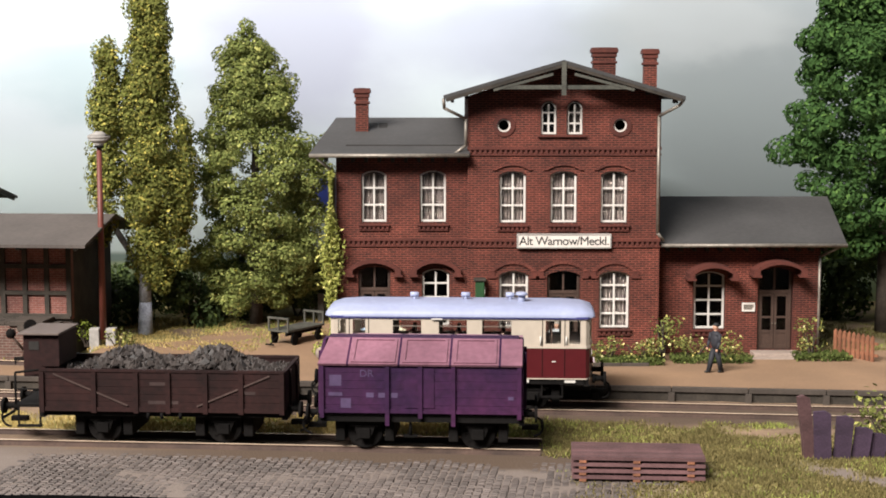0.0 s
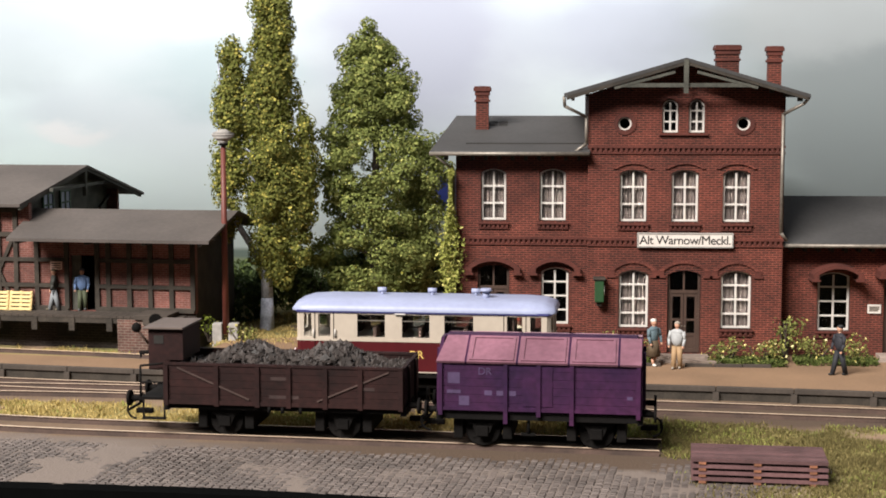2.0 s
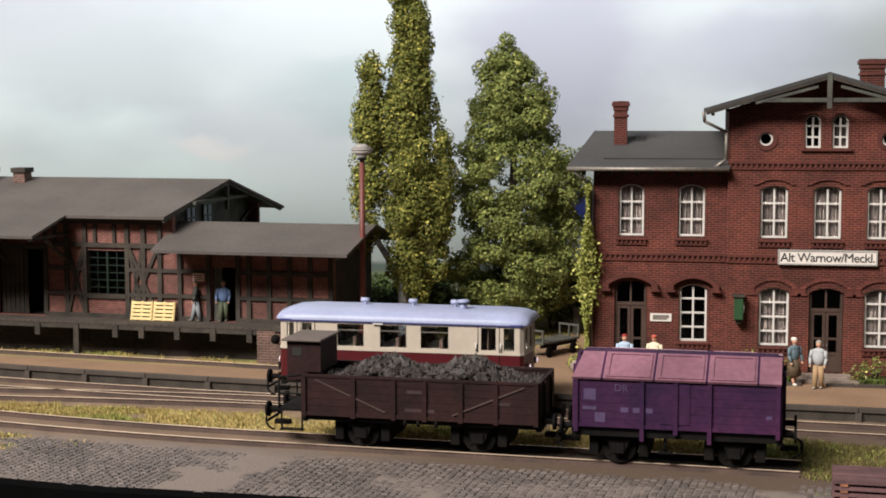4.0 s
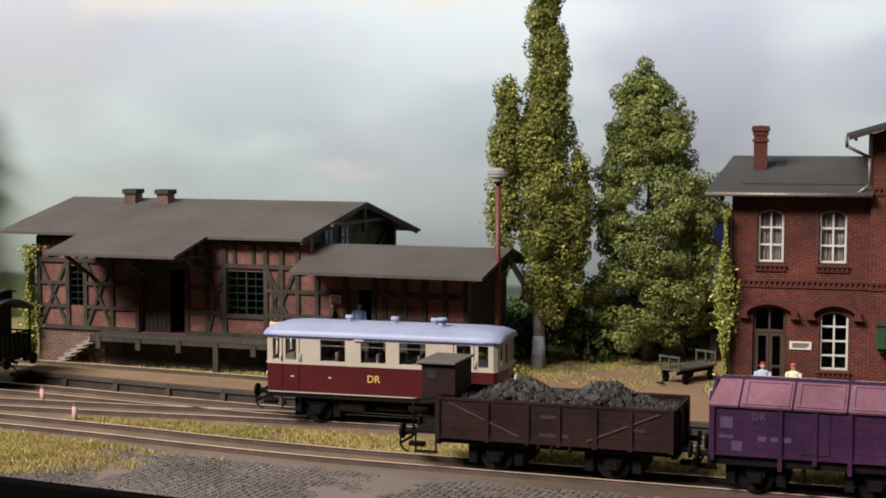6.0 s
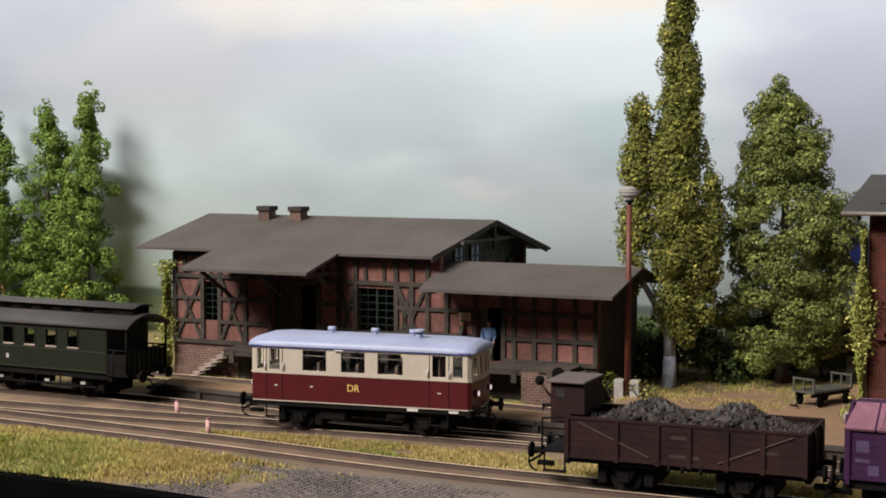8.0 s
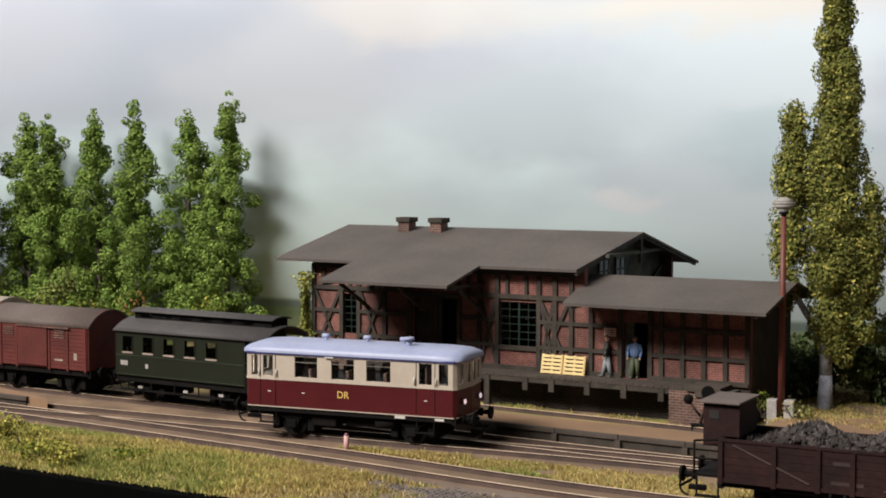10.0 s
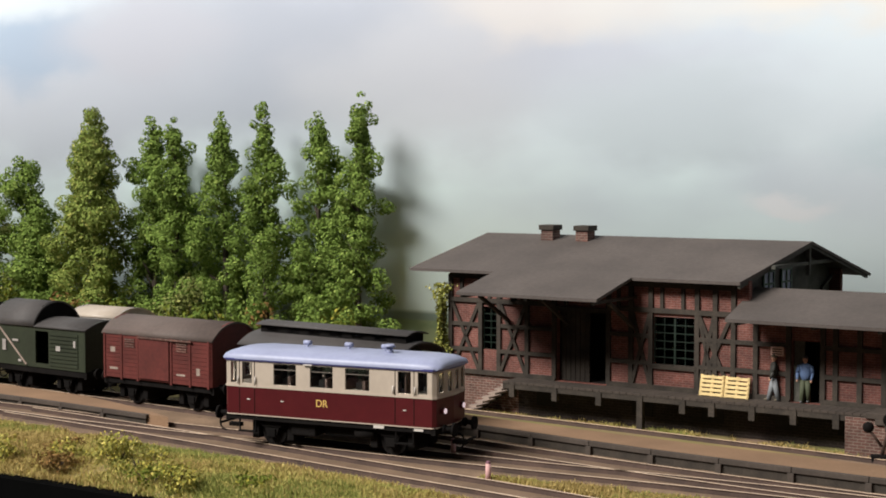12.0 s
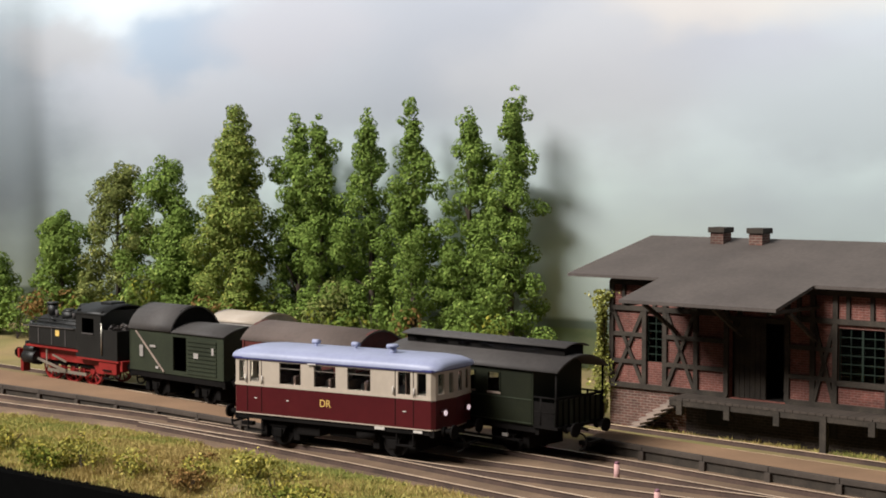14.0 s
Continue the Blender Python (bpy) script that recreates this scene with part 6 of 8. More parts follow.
def build_coach(x, y, rz):
    w = thing("passenger_coach", "dark green two-axle passenger coach with clerestory roof", "coach", x, y, 0, rz)
    hl, hw = 3.55, 1.35
    zs = 3.02
    wins = [-2.9, -1.75, -0.6, 0.55, 1.7]
    for s in (-1, 1):
        bm = bm_new()
        y0, y1 = (-hw, -hw + 0.08) if s < 0 else (hw - 0.08, hw)
        wall_with_holes(bm, -hl, hl - 0.15, 1.12, zs, y0, y1, [(c - 0.27, c + 0.27, 2.12, 2.8) for c in wins])
        side = part("side_wall", bm, M_COACHGREEN, w)
        for c in wins:
            bm = bm_new()
            for xa, xb, za, zb in ((-0.3, 0.3, 2.06, 2.13), (-0.3, 0.3, 2.79, 2.84), (-0.3, -0.26, 2.13, 2.79), (0.26, 0.3, 2.13, 2.79)):
                box(bm, c + xa, c + xb, s * (hw + 0.01) - 0.02, s * (hw + 0.01) + 0.02, za, zb, 0 if za > 2.1 else 1)
            part("window_frame", bm, [M_COACHGREEN, M_STONE], side, "window with a pale sill")
            bm = bm_new()
            box(bm, c - 0.27, c + 0.27, s * (hw - 0.04) - 0.006, s * (hw - 0.04) + 0.006, 2.12, 2.8)
            part("window_pane", bm, M_PANE, side)
        bm = bm_new()
        box(bm, -hl, hl - 0.15, s * (hw + 0.012) - 0.012, s * (hw + 0.012) + 0.012, 1.96, 2.0)
        box(bm, -hl, hl - 0.15, s * (hw + 0.012) - 0.012, s * (hw + 0.012) + 0.012, 1.16, 1.19)
        part("lining", bm, M_VANGREEN, side, "thin raised lining")
        bm = bm_new()
        box(bm, -3.3, -2.9, s * (hw + 0.008) - 0.006, s * (hw + 0.008) + 0.006, 1.55, 1.75)
        box(bm, -1.9, -1.75, s * (hw + 0.008) - 0.006, s * (hw + 0.008) + 0.006, 1.48, 1.66)
        part("marking", bm, M_CONCRETE, side, "small pale illegible marking")
    for xx in (-hl, hl - 0.15):
        bm = bm_new()
        prism(bm, [(-hw, 1.12)] + arc_pts(0, hw, zs, 0.5, 8) + [(hw, 1.12)], "x", xx - 0.05, xx + 0.05)
        part("end_wall", bm, M_COACHGREEN, w)
    bm = bm_new()
    box(bm, hl - 0.1, hl + 0.95, -hw, hw, 1.05, 1.15)
    deck = part("end_platform", bm, M_UNDER, w, "open end platform with railings")
    for yy in (-hw + 0.05, hw - 0.05):
        for xx in (hl + 0.2, hl + 0.85):
            bm = bm_new()
            rod(bm, (xx, yy, 1.1), (xx, yy, zs if xx > hl + 0.5 else 2.1), 0.04)
            part("post", bm, M_UNDER, deck)
        bm = bm_new()
        rod(bm, (hl - 0.1, yy, 2.1), (hl + 0.85, yy, 2.1), 0.035)
        rod(bm, (hl - 0.1, yy, 1.6), (hl + 0.85, yy, 1.6), 0.03)
        part("side_rail", bm, M_UNDER, deck)
        bm = bm_new()
        box(bm, hl - 0.1, hl + 0.85, yy - 0.02, yy + 0.02, 1.15, 1.95)
        part("side_sheet", bm, M_UNDER, deck)
    for ya, yb in ((-hw + 0.03, -0.42), (-0.38, 0.38), (0.42, hw - 0.03)):
        bm = bm_new()
        box(bm, hl + 0.80, hl + 0.83, ya, yb, 1.18, 2.02)
        part("end_sheet", bm, M_COACHGREEN, deck, "dark green sheet behind the railing")
    for k in range(9):
        yy = -hw + 0.15 + k * (2 * hw - 0.3) / 8
        bm = bm_new()
        rod(bm, (hl + 0.85, yy, 1.1), (hl + 0.85, yy, 2.1), 0.03)
        part("baluster", bm, M_UNDER, deck)
    bm = bm_new()
    box(bm, hl + 0.82, hl + 0.88, -hw, hw, 2.05, 2.13)
    part("handrail", bm, M_UNDER, deck)
    # floor and partitions coloured near-black for the coach's inner shade
    bm = bm_new()
    box(bm, -hl + 0.05, hl - 0.6, -1.2, 1.2, 1.12, 1.2)
    for k in range(6):
        box(bm, -3.1 + k * 1.1, -3.0 + k * 1.1, -1.2, 1.2, 1.2, 2.3)
    part("interior", bm, M_DARK, w)
    bm = bm_new()
    arc_roof(bm, hw + 0.12, zs - 0.02, 0.52, -hl - 0.12, hl + 1.0)
    part("roof", bm, M_ROOFDARK, w, "dark grey arched roof")
    bm = bm_new()
    box(bm, -hl + 0.3, hl + 0.6, -0.52, 0.52, 3.42, 3.76)
    cl = part("clerestory", bm, M_UNDER, w, "raised clerestory with small dark windows")
    bm = bm_new()
    arc_roof(bm, 0.68, 3.76, 0.14, -hl + 0.15, hl + 0.75, 0.05)
    part("clerestory_roof", bm, M_ROOFDARK, cl)
    bm = bm_new()
    for k in range(6):
        for s in (-1, 1):
            box(bm, -2.9 + k * 1.1, -2.3 + k * 1.1, s * 0.53 - 0.012, s * 0.53 + 0.012, 3.53, 3.68)
    part("clerestory_pane", bm, M_PANE, cl)
    solebar(w, hl, 1.2, 0.86, 1.1)
    bm = bm_new()
    box(bm, -hl + 0.2, hl - 0.7, -1.35, -1.15, 0.5, 0.55)
    for k in range(5):
        box(bm, -3.0 + k * 1.3, -2.95 + k * 1.3, -1.27, -1.23, 0.5, 1.0)
    part("footboard", bm, M_UNDER, w)
    for xx in (-2.2, 0.3, 2.2):
        bm = bm_new()
        box(bm, xx - 0.12, xx + 0.12, -1.36, -1.3, 0.62, 0.72)
        part("axle_box_plate", bm, M_CONCRETE, w, "pale axle box mark")
    axles(w, (-2.1, 2.1))
    buffers(w, -hl, -1)
    buffers(w, hl + 0.9, 1)


def build_red_van(x, y, rz):
    w = thing("covered_van", "red-brown covered goods van with arched brown roof", "goods van", x, y, 0, rz)
    hl, hw = 3.2, 1.32
    van_body(w, hl, hw, 1.12, 2.98, M_VANRED, 11, M_ROOFBROWN, 0.72)
    for s in (-1, 1):
        bm = bm_new()
        box(bm, -0.95, 0.85, s * (hw + 0.09) - 0.03, s * (hw + 0.09) + 0.03, 1.2, 2.9)
        d = part("sliding_door", bm, M_VANRED, w)
        bm = bm_new()
        box(bm, -1.0, 2.2, s * (hw + 0.14) - 0.03, s * (hw + 0.14) + 0.03, 2.88, 2.95)
        part("door_rail", bm, M_PLINTH, w)
        for xx in (-3.1, -2.05, -1.05, 0.95, 2.05, 3.1):
            bm = bm_new()
            box(bm, xx - 0.05, xx + 0.05, s * (hw + 0.06) - 0.03, s * (hw + 0.06) + 0.03, 1.05, 2.98)
            part("stanchion", bm, M_VANRED, w)
        for xx, zz, ww, hh in ((-2.6, 2.3, 0.3, 0.22), (-2.55, 1.5, 0.5, 0.1), (2.5, 1.7, 0.2, 0.3), (1.5, 1.5, 0.5, 0.08), (-0.2, 1.5, 0.12, 0.12)):
            bm = bm_new()
            box(bm, xx - ww / 2, xx + ww / 2, s * (hw + 0.055) - 0.006, s * (hw + 0.055) + 0.006, zz - hh / 2, zz + hh / 2)
            part("marking", bm, M_STONE, w, "small pale illegible marking")
        for x0 in (-1.85, 1.25):
            bm = bm_new()
            for k in range(4):
                box(bm, x0, x0 + 0.6, s * (hw + 0.06) - 0.02, s * (hw + 0.06) + 0.02, 2.45 + k * 0.1, 2.5 + k * 0.1)
            part("vent_louvre", bm, M_PLINTH, w)
    solebar(w, hl, 1.2, 0.86, 1.1)
    axles(w, (-1.8, 1.8))
    buffers(w, -hl, -1)
    buffers(w, hl, 1)


def build_green_van(x, y, rz):
    w = thing("luggage_van", "grey-green luggage van with raised guard's cab and an open side door", "goods van", x, y, 0, rz)
    hl, hw = 3.15, 1.3
    for s in (-1, 1):
        bm = bm_new()
        y0, y1 = (-hw, -hw + 0.08) if s < 0 else (hw - 0.08, hw)
        wall_with_holes(bm, -hl, hl, 1.12, 2.95, y0, y1, [(-0.15, 0.75, 1.3, 2.75)] if s < 0 else [])
        part("side_wall", bm, M_VANGREEN, w)
        bm = bm_new()
        for k in range(9):
            box(bm, 0.85, 2.75, s * (hw + 0.02) - 0.02, s * (hw + 0.02) + 0.02, 1.25 + k * 0.17, 1.36 + k * 0.17)
        part("louvre", bm, M_VANGREEN, w, "ribbed sliding door")
        bm = bm_new()
        for a, b_ in (((-2.7, 2.85), (-0.75, 1.2)),):
            beam(bm, (a[0], s * (hw + 0.04), a[1]), (b_[0], s * (hw + 0.04), b_[1]), 0.07, 0.04)
        part("strap", bm, M_STONE, w, "pale diagonal strap")
        for xx, zz, ww, hh in ((-2.3, 2.0, 0.25, 0.5), (-1.5, 2.25, 0.4, 0.1), (1.45, 2.05, 0.3, 0.22), (2.55, 2.3, 0.14, 0.3), (-1.2, 1.35, 0.2, 0.1)):
            bm = bm_new()
            box(bm, xx - ww / 2, xx + ww / 2, s * (hw + 0.05) - 0.006, s * (hw + 0.05) + 0.006, zz - hh / 2, zz + hh / 2)
            part("marking", bm, M_CONCRETE, w, "small pale illegible marking")
    for s, rise in ((-1, 1.05), (1, 0.35)):
        bm = bm_new()
        prism(bm, [(-hw, 1.12)] + arc_pts(0, hw, 2.95, rise, 10) + [(hw, 1.12)], "x", s * hl - 0.05, s * hl + 0.05)
        part("end_wall", bm, M_VANGREEN, w)
    bm = bm_new()
    prism(bm, [(-hw, 2.9)] + arc_pts(0, hw, 2.95, 1.05, 10) + [(hw, 2.9)], "x", -0.38, -0.3)
    part("cab_end", bm, M_UNDER, w)
    bm = bm_new()
    arc_roof(bm, hw + 0.08, 2.93, 1.05, -hl - 0.08, -0.22)
    part("cab_roof", bm, M_ROOFDARK, w, "raised dark grey cab roof")
    bm = bm_new()
    arc_roof(bm, hw + 0.08, 2.93, 0.36, -0.3, hl + 0.1)
    part("roof", bm, M_ROOFDARK, w, "flat arched dark grey roof")
    # floor and back panel coloured near-black for the shade inside the door
    bm = bm_new()
    box(bm, -hl + 0.1, hl - 0.1, -1.15, 1.2, 1.12, 1.2)
    box(bm, -hl + 0.1, hl - 0.1, 0.3, 0.36, 1.2, 2.9)
    part("interior", bm, M_DARK, w)
    solebar(w, hl, 1.2, 0.86, 1.1)
    axles(w, (-1.7, 1.7))
    buffers(w, -hl, -1)
    buffers(w, hl, 1)


def spoked_wheel(r):
    bm = bm_new()
    n = 24
    for k in range(n):
        a0, a1 = 2 * math.pi * k / n, 2 * math.pi * (k + 1) / n
        prism(bm, [(q * math.cos(a), q * math.sin(a)) for q, a in ((r * 0.86, a0), (r, a0), (r, a1), (r * 0.86, a1))], "y", -0.07, 0.07)
    for k in range(10):
        a = 2 * math.pi * k / 10
        rod(bm, (0, 0, 0), (r * 0.9 * math.cos(a), 0, r * 0.9 * math.sin(a)), 0.04, n=5)
    rod(bm, (0, -0.1, 0), (0, 0.08, 0), r * 0.24, n=12)
    return mesh_of("driving_wheel", bm, M_LOCORED)


def build_loco(x, y, rz):
    w = thing("tank_engine", "black steam tank engine with red frames and wheels", "steam locomotive", x, y, 0, rz)
    w.scale = (1.2, 1.0, 1.03)
    bm = bm_new()
    rod(bm, (-3.0, 0, 2.15), (1.0, 0, 2.15), 0.68, n=24)
    rod(bm, (-3.12, 0, 2.15), (-3.0, 0, 2.15), 0.60, 0.68, n=24)
    for xx in (-2.2, -1.2, -0.2):
        rod(bm, (xx - 0.03, 0, 2.15), (xx + 0.03, 0, 2.15), 0.70, n=24)
    part("boiler", bm, M_LOCO, w, "black boiler with bands")
    bm = bm_new()
    rod(bm, (-2.55, 0, 2.75), (-2.55, 0, 3.35), 0.20, 0.23, n=16)
    rod(bm, (-2.55, 0, 3.35), (-2.55, 0, 3.44), 0.27, n=16)
    part("chimney", bm, M_LOCO, w)
    for xx, r, zt in ((-1.4, 0.34, 3.2), (-0.3, 0.34, 3.5)):
        bm = bm_new()
        rod(bm, (xx, 0, 2.7), (xx, 0, zt - 0.12), r, n=16)
        rod(bm, (xx, 0, zt - 0.12), (xx, 0, zt), r, r * 0.6, n=16)
        part("dome", bm, M_LOCO, w)
    for s in (-1, 1):
        bm = bm_new()
        box(bm, -2.6, 0.6, s * 1.05 - 0.27, s * 1.05 + 0.27, 1.6, 2.55, 0, 0.04)
        t = part("side_tank", bm, M_LOCO, w, "black side water tank")
        bm = bm_new()
        box(bm, -0.75, -0.5, s * 1.33 - 0.008, s * 1.33 + 0.008, 2.1, 2.35)
        part("works_plate", bm, M_GOLD, t, "small brass plate")
        bm = bm_new()
        rod(bm, (-2.8, s * 0.85, 2.62), (0.6, s * 0.85, 2.62), 0.035)
        rod(bm, (-2.3, s * 0.5, 2.9), (-1.5, s * 0.75, 2.7), 0.05)
        part("handrail", bm, M_LOCO, t)
    # cab and bunker
    bm = bm_new()
    for s in (-1, 1):
        wy = s * 1.3
        wall = (wy - 0.04, wy + 0.04)
        wall_with_holes(bm, 0.6, 2.2, 1.3, 3.25, *wall, [(1.0, 1.75, 2.4, 3.05)])
        wall_with_holes(bm, 2.2, 3.2, 1.3, 2.6, *wall, [])
    box(bm, 0.6, 0.68, -1.26, 1.26, 1.3, 3.4)
    box(bm, 2.12, 2.2, -1.26, 1.26, 2.55, 3.4)
    box(bm, 3.12, 3.2, -1.26, 1.26, 1.3, 2.6)
    part("cab", bm, M_LOCO, w, "black cab with bunker")
    bm = bm_new()
    arc_roof(bm, 1.38, 3.22, 0.42, 0.4, 2.4)
    box(bm, 1.1, 1.8, -0.4, 0.4, 3.6, 3.72, 0, 0.03)
    part("cab_roof", bm, M_LOCO, w)
    rnd = random.Random(8)
    bm = bm_new()
    for k in range(120):
        lump(bm, (rnd.uniform(2.3, 3.05), rnd.uniform(-1.1, 1.1), 2.6 + rnd.uniform(-0.1, 0.18)), 0.12, rnd)
    tagged(part("coal", bm, M_COAL, w, "coal in the bunker"), kind="stuff")
    # frames
    for s in (-1, 1):
        bm = bm_new()
        prism(bm, [(-3.4, 0.95), (-3.4, 1.3), (-2.7, 1.62), (0.6, 1.62), (0.7, 1.3), (3.3, 1.3), (3.3, 0.95), (2.6, 0.6), (1.6, 0.6), (1.4, 0.95)], "y", s * 1.0 - 0.05, s * 1.0 + 0.05)
        part("frame", bm, M_LOCORED, w, "red frame plate")
        bm = bm_new()
        box(bm, -2.75, 0.75, s * 1.22 - 0.14, s * 1.22 + 0.14, 1.50, 1.58)
        box(bm, 0.7, 3.3, s * 1.22 - 0.14, s * 1.22 + 0.14, 1.22, 1.3)
        box(bm, 2.0, 3.1, s * 1.2 - 0.1, s * 1.2 + 0.1, 0.7, 1.2)
        part("running_board", bm, M_LOCORED, w, "red running board")
        bm = bm_new()
        rod(bm, (-2.95, s * 1.18, 0.98), (-2.15, s * 1.18, 0.98), 0.3, n=16)
        rod(bm, (-2.95, s * 1.18, 1.35), (-2.25, s * 1.18, 1.35), 0.19, n=14)
        part("cylinder", bm, M_LOCO, w, "black steam cylinder")
        bm = bm_new()
        beam(bm, (-1.5, s * 1.14, 0.5), (1.05, s * 1.14, 0.5), 0.13, 0.06)
        beam(bm, (-2.1, s * 1.22, 0.95), (-0.2, s * 1.22, 0.55), 0.11, 0.06)
        beam(bm, (-1.5, s * 1.2, 1.45), (-1.5, s * 1.2, 0.6), 0.08, 0.05)
        beam(bm, (-1.1, s * 1.2, 1.2), (-0.2, s * 1.2, 0.95), 0.08, 0.05)
        part("connecting_rod", bm, M_STEEL, w, "bright steel rods")
    DW = spoked_wheel(0.62)
    for xx in (-1.5, -0.2, 1.1):
        for s in (-1, 1):
            o = part("driving_wheel", DW, None, w)
            o.matrix_basis = pose(xx * S, s * 0.78 * S, 0.62 * S, 0, 0, 0 if s < 0 else 180)
    for xa, xb in ((-3.5, -3.35), (3.25, 3.4)):
        bm = bm_new()
        box(bm, xa, xb, -1.25, 1.25, 0.85, 1.3, 0, 0.02)
        part("buffer_beam", bm, M_LOCORED, w, "red buffer beam")
    for yy in (-0.8, 0.8):
        bm = bm_new()
        box(bm, -3.6, -3.4, yy - 0.2, yy + 0.2, 0.2, 0.85, 0, 0.02)
        part("guard_iron", bm, M_LOCORED, w)
    # smokebox door, pump, pipes, steps and roof fittings
    bm = bm_new()
    rod(bm, (-3.12, 0, 2.15), (-3.2, 0, 2.15), 0.5, 0.3, n=20)
    rod(bm, (-3.2, 0, 2.15), (-3.27, 0, 2.15), 0.06, n=8)
    part("smokebox_door", bm, M_LOCO, w, "rounded black smokebox door")
    for s in (-1, 1):
        for zz, r in ((2.44, 0.03), (2.74, 0.04)):
            bm = bm_new()
            rod(bm, (-2.9, s * (1.36 if zz < 2.6 else 0.78), zz), (0.5, s * (1.36 if zz < 2.6 else 0.78), zz + 0.05), r, n=6)
            part("pipe", bm, M_LOCO if zz > 2.6 else M_ROOFDARK, w, "thin boiler pipe")
        bm = bm_new()
        rod(bm, (-2.75, s * 1.0, 1.62), (-2.75, s * 1.0, 2.35), 0.15, n=12)
        rod(bm, (-2.75, s * 1.0, 2.35), (-2.75, s * 1.0, 2.62), 0.10, n=10)
        part("air_pump", bm, M_LOCO, w, "upright black air pump")
        for xx in (-1.9, -1.0, -0.1):
            bm = bm_new()
            box(bm, xx - 0.03, xx + 0.03, s * 1.33 - 0.01, s * 1.33 + 0.01, 1.66, 2.5)
            part("tank_strip", bm, M_ROOFDARK, w)
        for zz in (0.5, 0.85):
            bm = bm_new()
            box(bm, 2.3, 2.8, s * 1.28 - 0.1, s * 1.28 + 0.1, zz - 0.025, zz + 0.025)
            part("footstep", bm, M_UNDER, w)
        bm = bm_new()
        rod(bm, (2.28, s * 1.38, 1.5), (2.28, s * 1.38, 2.9), 0.03, n=6)
        part("cab_handrail", bm, M_STEEL, w)
        for xx in (-1.85, 0.45):
            bm = bm_new()
            rod(bm, (xx, s * 0.6, 2.6), (xx - 0.15, s * 1.02, 0.7), 0.035, n=6)
            part("sand_pipe", bm, M_LOCO, w)
        bm = bm_new()
        box(bm, 1.0, 1.75, s * 1.36 - 0.02, s * 1.36 + 0.02, 2.34, 2.4)
        part("window_sill", bm, M_ROOFDARK, w)
    for xx in (-2.0, -0.85):
        bm = bm_new()
        rod(bm, (xx, -0.2, 2.78), (xx, -0.2, 3.12), 0.08, n=8)
        rod(bm, (xx, 0.2, 2.78), (xx, 0.2, 3.0), 0.06, n=8)
        part("safety_valve", bm, M_ROOFDARK, w)
    for yy in (-0.85, 0.85):
        bm = bm_new()
        box(bm, -3.3, -3.12, yy - 0.13, yy + 0.13, 1.36, 1.66, 0, 0.03)
        rod(bm, (-3.31, yy, 1.52), (-3.33, yy, 1.52), 0.09, n=10)
        part("lamp", bm, M_LOCO, w)
    bm = bm_new()
    box(bm, -2.9, 2.9, -0.9, 0.9, 0.75, 1.5)
    part("ash_pan", bm, M_UNDER, w)
    buffers(w, -3.45, -1)
    buffers(w, 3.35, 1)


build_coach(-36.75, 55.02, -7.2)
build_red_van(-45.1, 55.98, -6.6)
build_green_van(-52.75, 56.93, -6.9)
build_loco(-60.75, 57.95, -6.3)

wv = thing("white_roofed_van", "goods van with a cream-white roof standing behind the train", "goods van", -53.95, 61.6, 0.0, -4)
van_body(wv, 1.55, 1.25, 0.9, 2.95, M_CONCRETE, 8, M_CREAM, 0.42)
axles(wv, (-0.9, 0.9))
solebar(wv, 1.5, 1.1, 0.78, 0.95)

bt = thing("blue_tractor", "small blue and red road tractor beside the shed", "tractor", -37.7, 60.9, 0.0, 8)
bt.scale = (0.7, 0.7, 0.85)
M_BLUE = mat("bright_blue_paint", (0.02, 0.16, 0.34), 0.45, 0.15)
M_SCARLET = mat("scarlet_paint", (0.55, 0.04, 0.03), 0.45, 0.15)
bm = bm_new()
prism(bm, arc_pts(0, 1.1, 2.75, 0.35, 8) + [(1.05, 1.7), (-1.05, 1.7)], "y", -0.9, 0.9)
part("cab", bm, M_BLUE, bt, "blue cab")
bm = bm_new()
box(bm, -0.8, 0.8, -0.93, -0.89, 1.95, 2.6)
part("windscreen", bm, M_PANE, bt)
bm = bm_new()
box(bm, -1.05, 1.05, -0.95, 1.5, 0.9, 1.7, 0, 0.06)
part("bonnet", bm, M_SCARLET, bt, "red bonnet")
for xx in (-0.95, 0.95):
    for yy, r in ((-0.5, 0.45), (1.0, 0.6)):
        bm = bm_new()
        rod(bm, (xx - 0.15, yy, r - 0.2), (xx + 0.15, yy, r - 0.2), r, n=18)
        part("wheel", bm, M_UNDER, bt)
bm = bm_new()
box(bm, -0.8, 0.8, -0.6, 1.2, 0.3, 0.95)
part("chassis", bm, M_UNDER, bt)


